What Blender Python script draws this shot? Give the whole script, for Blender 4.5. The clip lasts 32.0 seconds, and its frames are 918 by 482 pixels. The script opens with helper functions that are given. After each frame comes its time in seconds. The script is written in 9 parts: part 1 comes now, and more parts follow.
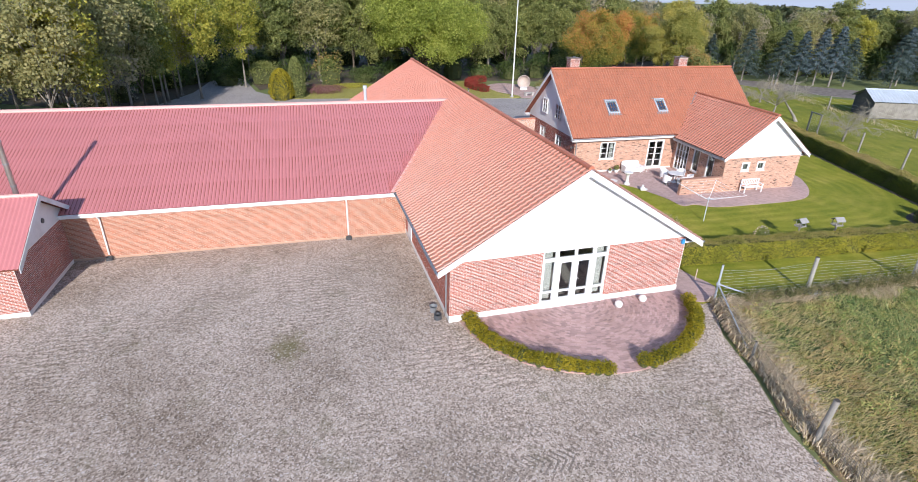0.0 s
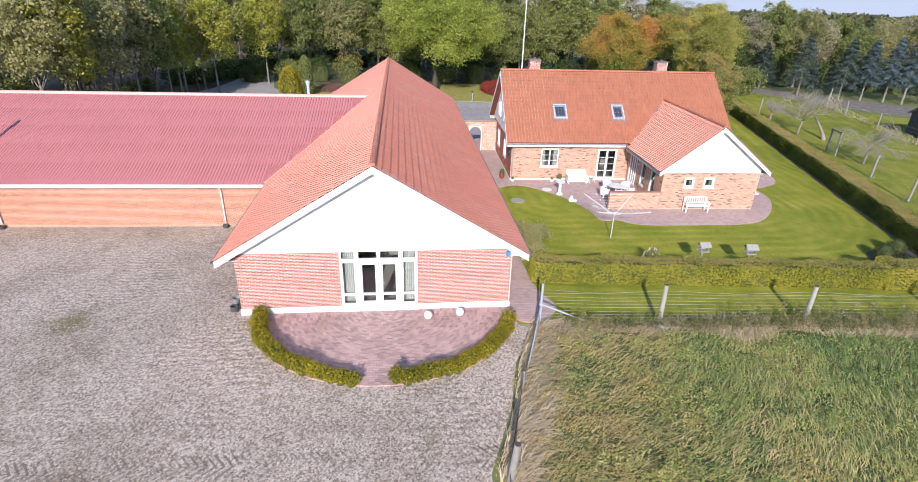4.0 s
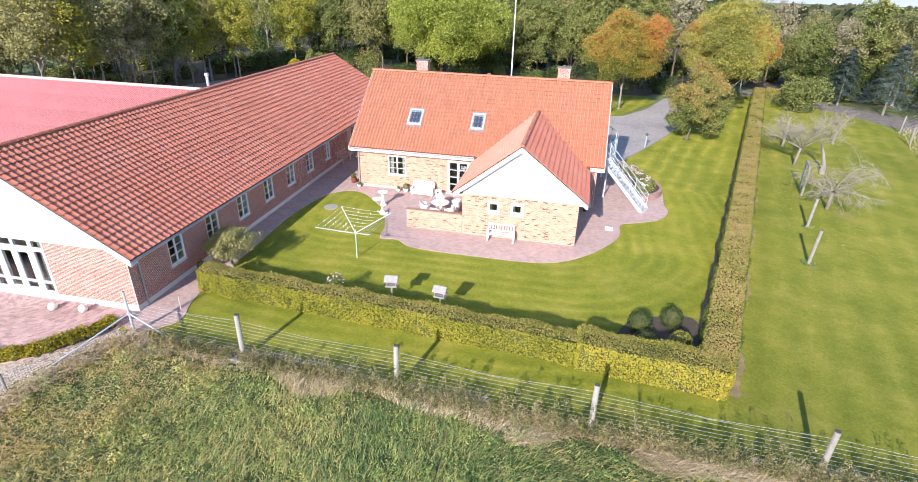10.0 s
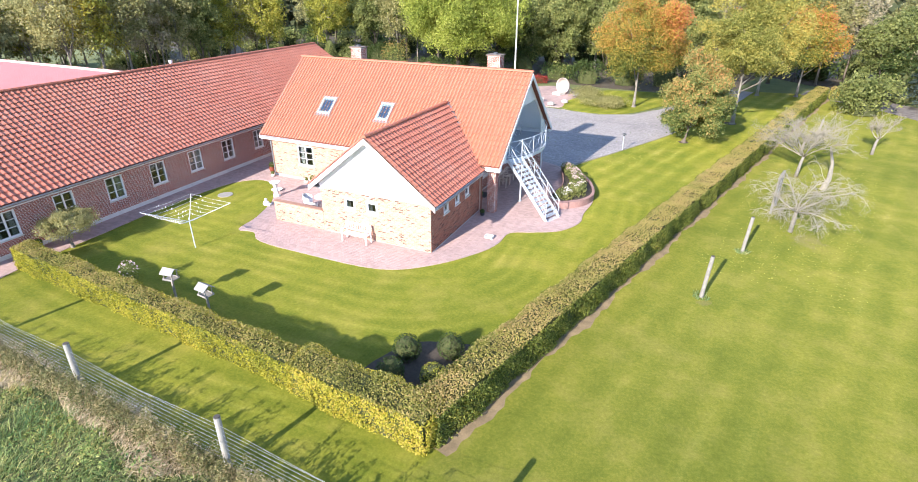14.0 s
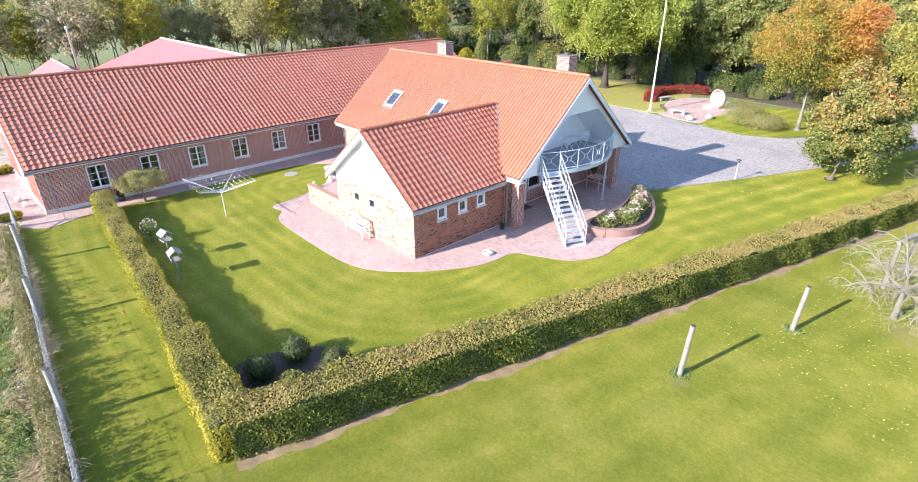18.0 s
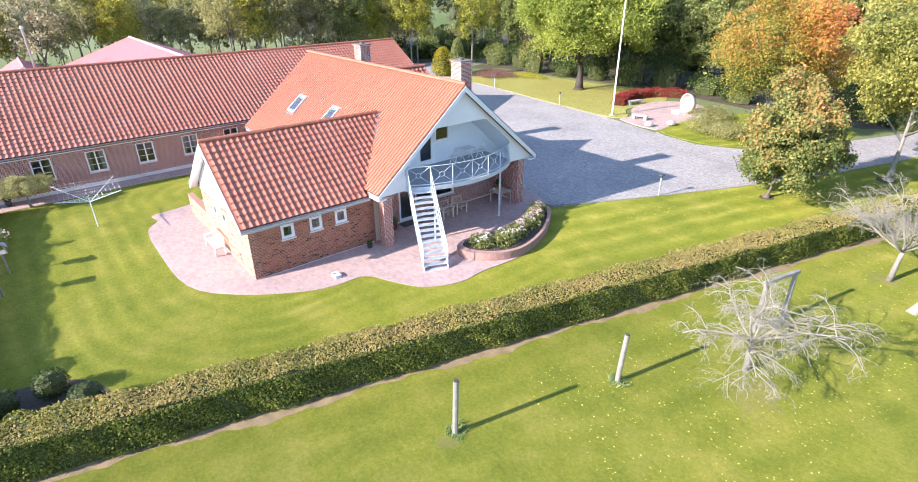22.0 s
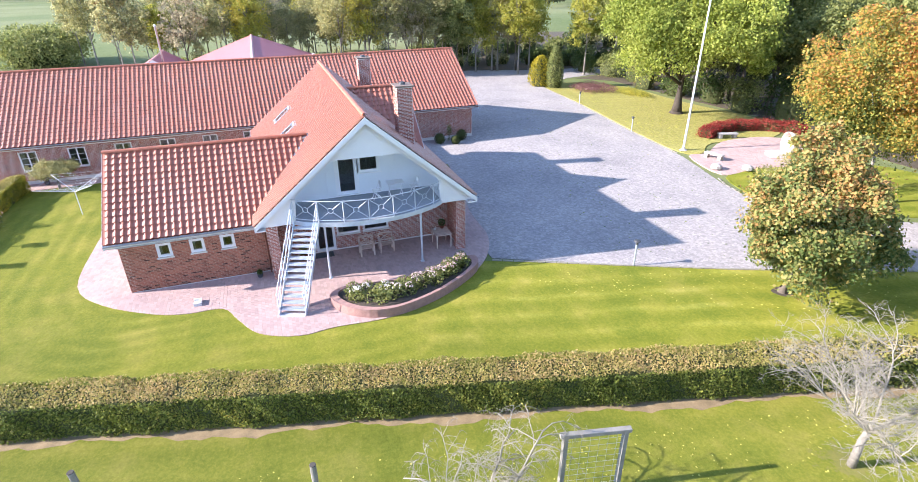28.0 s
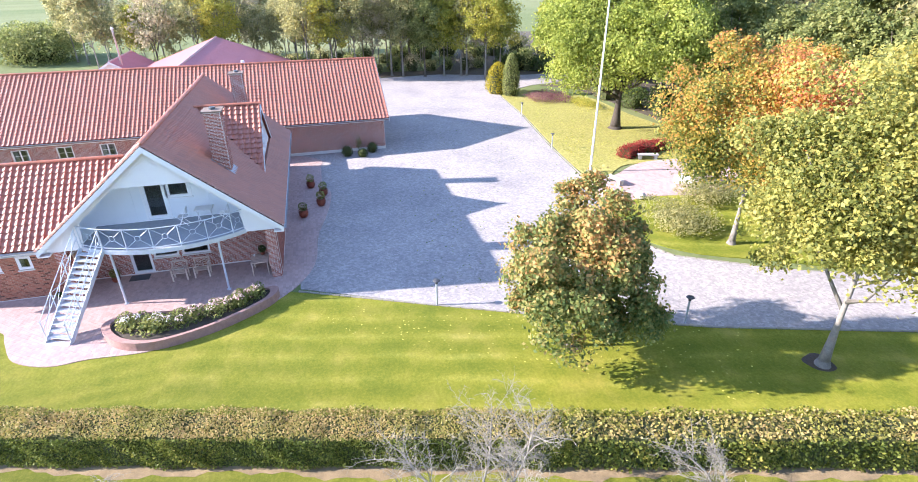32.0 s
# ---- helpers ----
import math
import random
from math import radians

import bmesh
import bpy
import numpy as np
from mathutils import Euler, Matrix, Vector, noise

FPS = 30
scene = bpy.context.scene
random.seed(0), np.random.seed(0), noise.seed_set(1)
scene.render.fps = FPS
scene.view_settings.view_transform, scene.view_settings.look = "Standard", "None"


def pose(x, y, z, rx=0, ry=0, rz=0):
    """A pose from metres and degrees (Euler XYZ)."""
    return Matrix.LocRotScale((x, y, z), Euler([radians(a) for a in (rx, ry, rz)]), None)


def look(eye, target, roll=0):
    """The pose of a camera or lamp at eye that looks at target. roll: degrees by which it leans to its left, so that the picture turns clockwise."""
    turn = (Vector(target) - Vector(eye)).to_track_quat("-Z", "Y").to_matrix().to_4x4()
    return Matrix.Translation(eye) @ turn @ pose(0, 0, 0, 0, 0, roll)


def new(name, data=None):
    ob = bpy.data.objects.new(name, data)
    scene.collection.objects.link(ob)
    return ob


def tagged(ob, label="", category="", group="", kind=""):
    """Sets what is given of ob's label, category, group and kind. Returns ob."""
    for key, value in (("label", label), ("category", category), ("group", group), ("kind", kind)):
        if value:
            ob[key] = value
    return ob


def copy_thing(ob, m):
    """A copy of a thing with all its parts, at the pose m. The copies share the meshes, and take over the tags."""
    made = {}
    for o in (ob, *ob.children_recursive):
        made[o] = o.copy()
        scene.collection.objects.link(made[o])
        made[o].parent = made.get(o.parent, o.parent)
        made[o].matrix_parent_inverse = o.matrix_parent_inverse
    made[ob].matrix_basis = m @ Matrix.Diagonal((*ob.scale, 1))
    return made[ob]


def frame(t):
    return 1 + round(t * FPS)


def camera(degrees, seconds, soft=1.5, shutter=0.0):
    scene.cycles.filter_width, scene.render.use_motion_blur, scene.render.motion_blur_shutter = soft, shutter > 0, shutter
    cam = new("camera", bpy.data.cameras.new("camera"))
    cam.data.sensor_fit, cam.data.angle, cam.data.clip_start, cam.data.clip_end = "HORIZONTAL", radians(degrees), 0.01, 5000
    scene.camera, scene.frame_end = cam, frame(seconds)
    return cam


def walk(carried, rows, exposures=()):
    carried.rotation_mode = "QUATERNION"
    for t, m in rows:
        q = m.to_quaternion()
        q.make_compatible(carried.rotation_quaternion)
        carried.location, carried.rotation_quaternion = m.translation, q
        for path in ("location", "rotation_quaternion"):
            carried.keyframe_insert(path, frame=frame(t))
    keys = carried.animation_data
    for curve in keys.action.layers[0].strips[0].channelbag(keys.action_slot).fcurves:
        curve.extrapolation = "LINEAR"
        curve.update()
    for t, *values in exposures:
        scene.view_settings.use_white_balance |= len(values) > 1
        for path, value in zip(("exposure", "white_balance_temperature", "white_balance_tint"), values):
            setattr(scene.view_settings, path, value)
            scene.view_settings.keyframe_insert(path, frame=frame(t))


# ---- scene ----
cam = camera(81.27, 32.0, 0.9)
SKY_STRENGTH, SUN_STRENGTH = 0.15, 3.6
# seconds, eye, yaw to the left of +y, pitch, roll
ROWS = [
    (0, -4.750, -18.598, 13.003, -15.30, -25.46, 1.48),
    (0.5, -3.478, -18.923, 12.891, -14.91, -25.34, 1.53),
    (1, -2.130, -19.300, 12.707, -12.57, -25.06, 1.57),
    (1.5, -0.711, -19.660, 12.737, -10.43, -25.08, 1.47),
    (2, 0.843, -19.922, 12.787, -8.77, -25.18, 1.24),
    (2.5, 2.336, -20.000, 12.706, -7.45, -25.08, 1.31),
    (4.5, 9.076, -19.426, 12.480, -4.22, -24.97, 1.61),
    (5, 10.791, -19.299, 12.677, -3.63, -25.15, 1.60),
    (5.5, 12.465, -19.150, 12.722, -3.41, -25.08, 1.66),
    (6, 14.261, -19.048, 12.830, -2.89, -25.24, 1.39),
    (6.5, 15.801, -18.980, 12.727, -1.51, -25.04, 1.66),
    (7, 17.625, -18.864, 12.800, 0.74, -25.32, 1.53),
    (7.5, 19.340, -18.665, 12.750, 2.16, -25.24, 1.59),
    (8, 21.163, -18.224, 12.799, 5.32, -25.30, 1.48),
    (8.5, 23.004, -17.722, 12.791, 8.52, -25.26, 1.41),
    (9, 24.873, -17.115, 12.749, 10.28, -25.30, 1.39),
    (9.5, 26.813, -16.351, 12.969, 11.15, -25.65, 1.26),
    (10, 28.768, -15.590, 13.010, 12.39, -25.73, 1.38),
    (10.5, 30.640, -14.819, 12.997, 13.40, -25.79, 1.05),
    (11, 32.440, -13.963, 12.769, 14.09, -25.63, 0.92),
    (11.5, 34.121, -13.092, 12.514, 15.05, -25.63, 0.70),
    (12, 35.420, -12.275, 12.281, 15.67, -25.75, 0.86),
    (12.5, 36.632, -11.442, 11.999, 17.33, -25.67, 0.70),
    (13, 37.522, -10.522, 11.940, 19.57, -25.80, 0.98),
    (13.5, 38.919, -9.647, 12.014, 22.31, -25.89, 0.52),
    (15.5, 42.939, -6.407, 11.796, 31.28, -25.85, 0.18),
    (16, 43.712, -5.681, 11.567, 34.12, -25.66, 0.21),
    (16.5, 44.353, -4.845, 11.525, 36.79, -25.62, 0.26),
    (17, 45.053, -3.766, 11.489, 41.79, -25.72, 0.12),
    (17.5, 45.804, -2.746, 11.450, 45.25, -25.66, 0.15),
    (18, 46.649, -1.651, 11.517, 47.00, -25.76, -0.07),
    (18.5, 47.332, -0.635, 11.536, 47.53, -25.95, -0.07),
    (19, 47.981, 0.468, 11.547, 48.20, -26.04, -0.13),
    (19.5, 48.459, 1.415, 11.590, 48.54, -26.09, -0.21),
    (20, 48.927, 2.442, 11.666, 48.98, -26.18, -0.32),
    (20.5, 49.386, 3.352, 11.750, 49.02, -26.23, -0.32),
    (21, 49.837, 4.255, 11.753, 49.07, -26.19, -0.29),
    (21.5, 50.111, 5.117, 11.669, 49.33, -26.19, -0.32),
    (22, 50.339, 5.982, 11.683, 50.97, -26.16, -0.38),
    (22.5, 50.504, 6.827, 11.806, 53.46, -26.29, -0.20),
    (23, 50.766, 7.621, 11.915, 54.83, -26.35, -0.09),
    (23.5, 50.960, 8.458, 11.951, 55.97, -26.45, 0.21),
    (24, 51.241, 9.429, 11.924, 57.34, -26.37, -0.18),
    (24.5, 51.287, 10.385, 11.967, 58.07, -26.62, 0.20),
    (25, 51.519, 11.502, 12.009, 58.77, -26.47, -0.12),
    (25.5, 51.839, 12.678, 12.057, 59.62, -26.45, -0.08),
    (26, 52.032, 13.829, 12.027, 60.34, -26.21, -0.33),
    (28.5, 53.244, 20.027, 12.474, 72.27, -26.44, -0.53),
    (29, 53.445, 21.309, 12.478, 72.54, -26.44, -0.57),
    (29.5, 53.625, 22.489, 12.387, 72.40, -26.39, -0.43),
    (30, 53.812, 23.866, 12.574, 73.29, -26.72, -0.30),
    (30.5, 54.036, 25.258, 12.625, 74.39, -26.79, -0.25),
    (31, 54.194, 26.645, 12.756, 74.86, -26.84, -0.32),
    (31.5, 54.382, 28.132, 13.064, 75.14, -26.93, -0.17),
    (32, 54.686, 29.756, 13.655, 75.41, -27.04, -0.30),
]


def aim(x, y, z, yaw, pitch, roll):
    eye, a, b = Vector((x, y, z)), radians(yaw), radians(pitch)
    return look(eye, eye + Vector((-math.sin(a) * math.cos(b), math.cos(a) * math.cos(b), math.sin(b))), roll)


walk(cam, [(t, aim(*row)) for t, *row in ROWS], [(0, 0.70, 6550, 15), (6, 0.90, 6700, 16), (9, 1.10, 6800, 16), (11, 1.42, 6800, 16), (13, 1.58, 6800, 16), (19, 1.77, 6750, 16), (26, 1.90, 6700, 18), (29, 2.00, 6650, 20), (32, 2.15, 6600, 21)])


# world, sun and sky
SUN_EL, SHADOW = radians(25.0), Vector((0.193, 0.981))
world = bpy.data.worlds.new("world")
scene.world = world
world.use_nodes = True
wn = world.node_tree
bg = wn.nodes["Background"]
sky = wn.nodes.new("ShaderNodeTexSky")
sky.sky_type, sky.sun_disc = "NISHITA", False
sky.sun_elevation = SUN_EL
sky.sun_rotation = math.atan2(-SHADOW.x, -SHADOW.y)
sky.air_density, sky.dust_density, sky.ozone_density = 1.0, 0.3, 2.0
sky.altitude = 1200
wn.links.new(sky.outputs[0], bg.inputs[0])
bg.inputs[1].default_value = SKY_STRENGTH
sun = new("sun", bpy.data.lights.new("sun", "SUN"))
sun.data.energy, sun.data.angle, sun.data.color = SUN_STRENGTH, radians(0.6), (1.0, 0.965, 0.91)
sun.matrix_world = look((0, 0, 60), (SHADOW.x * math.cos(SUN_EL), SHADOW.y * math.cos(SUN_EL), 60 - math.sin(SUN_EL)))


# ---- materials ----
def material(name, build):
    m = bpy.data.materials.new(name)
    m.use_nodes = True
    nt = m.node_tree
    b = nt.nodes["Principled BSDF"]
    build(nt, b)
    return m


def node(nt, kind, **values):
    n = nt.nodes.new(kind)
    for key, value in values.items():
        if key in n.inputs:
            n.inputs[key].default_value = value
    return n


def ramp(nt, source, stops):
    r = nt.nodes.new("ShaderNodeValToRGB")
    e = r.color_ramp.elements
    while len(e) < len(stops):
        e.new(0.5)
    for k, (at, c) in enumerate(stops):
        e[k].position, e[k].color = at, (*c, 1)
    nt.links.new(source, r.inputs[0])
    return r.outputs[0]


def mix(nt, a, b, fac, mode="MIX"):
    m = nt.nodes.new("ShaderNodeMix")
    m.data_type, m.blend_type = "RGBA", mode
    for k, v in ((0, fac), (6, a), (7, b)):
        if isinstance(v, (int, float)):
            m.inputs[k].default_value = v
        elif isinstance(v, tuple):
            m.inputs[k].default_value = (*v, 1)
        else:
            nt.links.new(v, m.inputs[k])
    return m.outputs[2]


def noise_of(nt, vec, scale, detail=3.0, rough=0.55):
    n = node(nt, "ShaderNodeTexNoise", Scale=scale, Detail=detail, Roughness=rough)
    nt.links.new(vec, n.inputs["Vector"])
    return n.outputs["Fac"]


def bumped(nt, b, height, strength, distance):
    k = node(nt, "ShaderNodeBump", Strength=strength, Distance=distance)
    nt.links.new(height, k.inputs["Height"])
    nt.links.new(k.outputs[0], b.inputs["Normal"])


def plain(name, base, rough=0.6, metal=0.0, vary=0.25, scale=6.0, fine=60.0, bump=0.15, stain=None, island=0.0, spread=0.0, spec=0.5, coat=0.0, dark_few=0.0, sheen=0.0):
    """A surface of one base colour with grain at two scales, and shades per piece."""

    def build(nt, b):
        vec = nt.nodes.new("ShaderNodeNewGeometry").outputs["Position"]
        big, small = noise_of(nt, vec, scale), noise_of(nt, vec, fine, 2.0)
        dark = tuple(c * (1 - vary) for c in base)
        light = tuple(min(1, c * (1 + vary)) for c in base)
        col = mix(nt, ramp(nt, big, [(0.3, dark), (0.7, light)]), ramp(nt, small, [(0.3, dark), (0.7, light)]), 0.4)
        if stain:
            col = mix(nt, col, stain, ramp(nt, noise_of(nt, vec, scale * 0.37, 5.0, 0.7), [(0.52, (0, 0, 0)), (0.72, (0.7, 0.7, 0.7))]))
        if island or spread:
            src = nt.nodes.new("ShaderNodeNewGeometry").outputs["Random Per Island"] if island else nt.nodes.new("ShaderNodeObjectInfo").outputs["Random"]
            amount = island or spread
            if dark_few:
                col = mix(nt, col, ramp(nt, src, [(dark_few, (0.42, 0.40, 0.42)), (dark_few + 0.01, (1, 1, 1))]), 1.0, "MULTIPLY")
            col = mix(nt, col, ramp(nt, src, [(0.0, (1 - amount, 1 - amount, 1 - amount)), (0.5, (1, 1 - amount * 0.15, 1 - amount * 0.2)), (1.0, (1 + amount * 0.4, 1 + amount * 0.4, 1 + amount * 0.4))]), 1.0, "MULTIPLY")
        nt.links.new(col, b.inputs["Base Color"])
        b.inputs["Roughness"].default_value, b.inputs["Metallic"].default_value = rough, metal
        b.inputs["Specular IOR Level"].default_value = spec
        b.inputs["Coat Weight"].default_value, b.inputs["Coat Roughness"].default_value = coat, 0.46
        if sheen:
            b.inputs["Sheen Weight"].default_value, b.inputs["Sheen Roughness"].default_value = sheen, 0.45
            b.inputs["Sheen Tint"].default_value = (0.96, 0.98, 0.80, 1)
        if bump:
            bumped(nt, b, small, bump, 0.02)

    return material(name, build)


def leaf(name, stops, rough=0.55, through_light=0.42, patch=0.25, drift=1.5, turning=None):
    """Leaves: a shade per leaf, with drifts of colour through the crown. turning: heights (or places along another axis) between which the autumn colour rises, and by how much."""

    def build(nt, b):
        geo = nt.nodes.new("ShaderNodeNewGeometry")
        info = nt.nodes.new("ShaderNodeObjectInfo")
        tc = nt.nodes.new("ShaderNodeTexCoord")
        n = noise_of(nt, tc.outputs["Object"], patch, 2.0)
        add = node(nt, "ShaderNodeMath")
        add.operation = "MULTIPLY_ADD"
        nt.links.new(n, add.inputs[0])
        add.inputs[1].default_value = drift
        nt.links.new(geo.outputs["Random Per Island"], add.inputs[2])
        sub = node(nt, "ShaderNodeMath")
        sub.operation = "MULTIPLY_ADD"
        nt.links.new(add.outputs[0], sub.inputs[0])
        sub.inputs[1].default_value, sub.inputs[2].default_value = 0.62, -0.27 - (drift - 1.5) * 0.31
        add2 = node(nt, "ShaderNodeMath")
        add2.operation = "MULTIPLY_ADD"
        nt.links.new(info.outputs["Random"], add2.inputs[0])
        add2.inputs[1].default_value = 0.3
        add2.inputs[2].default_value = -0.15
        tot = node(nt, "ShaderNodeMath")
        nt.links.new(sub.outputs[0], tot.inputs[0])
        nt.links.new(add2.outputs[0], tot.inputs[1])
        shade = tot.outputs[0]
        if turning:
            sep = nt.nodes.new("ShaderNodeSeparateXYZ")
            nt.links.new(tc.outputs["Object"], sep.inputs[0])
            t = math_of(nt, "MULTIPLY_ADD", sep.outputs[turning[3] if len(turning) > 3 else 2], 1.0 / (turning[1] - turning[0]), -turning[0] / (turning[1] - turning[0]) - 0.5)
            t = math_of(nt, "MAXIMUM", math_of(nt, "MINIMUM", t, 0.5), -0.5)
            shade = math_of(nt, "MULTIPLY_ADD", t, turning[2], shade)
        col = ramp(nt, shade, stops)
        nt.links.new(col, b.inputs["Base Color"])
        b.inputs["Roughness"].default_value = rough
        b.inputs["Specular IOR Level"].default_value = 0.25
        tr = nt.nodes.new("ShaderNodeBsdfTranslucent")
        nt.links.new(col, tr.inputs[0])
        ms = nt.nodes.new("ShaderNodeMixShader")
        ms.inputs[0].default_value = through_light
        out = nt.nodes["Material Output"]
        nt.links.new(b.outputs[0], ms.inputs[1])
        nt.links.new(tr.outputs[0], ms.inputs[2])
        nt.links.new(ms.outputs[0], out.inputs[0])

    return material(name, build)


def ground_mat(name, build_col, rough=0.95, bump=(40.0, 0.4, 0.04), back=0.0):
    def build(nt, b):
        vec = nt.nodes.new("ShaderNodeNewGeometry").outputs["Position"]
        nt.links.new(build_col(nt, vec), b.inputs["Base Color"])
        b.inputs["Roughness"].default_value = rough
        b.inputs["Specular IOR Level"].default_value = 0.2
        b.inputs["Diffuse Roughness"].default_value = back
        bumped(nt, b, noise_of(nt, vec, bump[0], 3.0, 0.7), bump[1], bump[2])

    return material(name, build)


def math_of(nt, op, *args):
    n = nt.nodes.new("ShaderNodeMath")
    n.operation = op
    for k, v in enumerate(args):
        if isinstance(v, (int, float)):
            n.inputs[k].default_value = v
        else:
            nt.links.new(v, n.inputs[k])
    return n.outputs[0]


def vec_of(nt, op, *args):
    n = nt.nodes.new("ShaderNodeVectorMath")
    n.operation = op
    for k, v in enumerate(args):
        if isinstance(v, tuple):
            n.inputs[k].default_value = v
        else:
            nt.links.new(v, n.inputs[k])
    return n.outputs["Value"] if op in ("LENGTH", "DOT_PRODUCT") else n.outputs[0]


def mowing(nt, vec):
    """Mower's stripes: in rounds about the patio, and along the hedge beyond it."""
    wob = math_of(nt, "MULTIPLY", noise_of(nt, vec, 0.12, 2.0), 1.5)
    q = vec_of(nt, "ABSOLUTE", vec_of(nt, "SUBTRACT", vec, (22.0, 19.5, 0.0)))
    q = vec_of(nt, "MAXIMUM", vec_of(nt, "SUBTRACT", q, (6.0, 6.6, 90.0)), (0.0, 0.0, 0.0))
    d = vec_of(nt, "LENGTH", q)
    e = vec_of(nt, "DOT_PRODUCT", vec, (0.965, -0.262, 0.0))
    part_xy = nt.nodes.new("ShaderNodeSeparateXYZ")
    nt.links.new(vec, part_xy.inputs[0])
    east = math_of(nt, "MAXIMUM", math_of(nt, "GREATER_THAN", e, 33.6), math_of(nt, "GREATER_THAN", part_xy.outputs[1], 23.0))
    rounds = math_of(nt, "SINE", math_of(nt, "MULTIPLY", math_of(nt, "ADD", d, wob), 7.4))
    along = math_of(nt, "SINE", math_of(nt, "MULTIPLY", math_of(nt, "ADD", e, wob), 4.6))
    w = math_of(nt, "ADD", math_of(nt, "MULTIPLY", rounds, math_of(nt, "SUBTRACT", 1.0, east)), math_of(nt, "MULTIPLY", math_of(nt, "MULTIPLY", along, math_of(nt, "MULTIPLY_ADD", math_of(nt, "GREATER_THAN", e, 33.6), -0.55, 1.4)), east))
    w = math_of(nt, "MULTIPLY", w, math_of(nt, "MULTIPLY_ADD", noise_of(nt, vec, 0.3, 3.0, 0.6), 1.6, -0.35))
    return math_of(nt, "MULTIPLY_ADD", w, 0.5, 0.5)


def lawn_col(nt, vec):
    blades = ramp(nt, noise_of(nt, vec, 9.0, 5.0, 0.85), [(0.32, (0.07, 0.10, 0.012)), (0.5, (0.185, 0.208, 0.024)), (0.68, (0.36, 0.345, 0.06))])
    tufts = ramp(nt, noise_of(nt, vec, 3.0, 5.0, 0.75), [(0.32, (0.10, 0.138, 0.014)), (0.5, (0.19, 0.214, 0.024)), (0.68, (0.33, 0.31, 0.055))])
    patch = ramp(nt, noise_of(nt, vec, 0.5, 5.0, 0.65), [(0.36, (0.115, 0.165, 0.015)), (0.5, (0.205, 0.23, 0.026)), (0.68, (0.38, 0.335, 0.08))])
    col = mix(nt, mix(nt, blades, tufts, 0.35), patch, 0.38)
    wide = ramp(nt, noise_of(nt, vec, 0.07, 3.0, 0.6), [(0.35, (0.84, 0.83, 0.77)), (0.65, (1.19, 1.065, 1.04))])
    col = mix(nt, col, wide, 1.0, "MULTIPLY")
    # Light set by colour: grass past the hedge line toned darker and bluer.
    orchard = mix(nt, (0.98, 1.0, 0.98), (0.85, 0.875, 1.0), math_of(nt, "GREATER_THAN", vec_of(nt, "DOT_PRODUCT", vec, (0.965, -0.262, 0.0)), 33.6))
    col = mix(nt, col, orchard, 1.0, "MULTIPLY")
    bare = ramp(nt, noise_of(nt, vec, 0.9, 6.0, 0.75), [(0.68, (0, 0, 0)), (0.80, (0.3, 0.3, 0.3))])
    col = mix(nt, col, (0.40, 0.34, 0.13), bare)
    # leaf litter under the old apple trees and trodden turf at a post
    for x, y, r in ((46.2, 21.2, 2.5), (41.6, 12.65, 0.95), (46.4, 32.6, 1.9)):
        q = vec_of(nt, "LENGTH", vec_of(nt, "MULTIPLY", vec_of(nt, "SUBTRACT", vec, (x, y, 0.0)), (1.0 / r, 0.8 / r, 1.0)))
        q = math_of(nt, "ADD", q, math_of(nt, "MULTIPLY", noise_of(nt, vec, 1.7, 5.0, 0.8), 1.5))
        col = mix(nt, col, (0.21, 0.17, 0.085), ramp(nt, q, [(0.55, (0.6, 0.6, 0.6)), (1.0, (0.32, 0.32, 0.32)), (1.45, (0, 0, 0))]))
    return mix(nt, col, ramp(nt, mowing(nt, vec), [(0.2, (0.84, 0.88, 0.80)), (0.5, (0.97, 0.98, 0.96)), (0.66, (1.02, 1.01, 1.0)), (0.82, (1.16, 1.12, 1.3)), (0.95, (1.34, 1.26, 1.8))]), 1.0, "MULTIPLY")


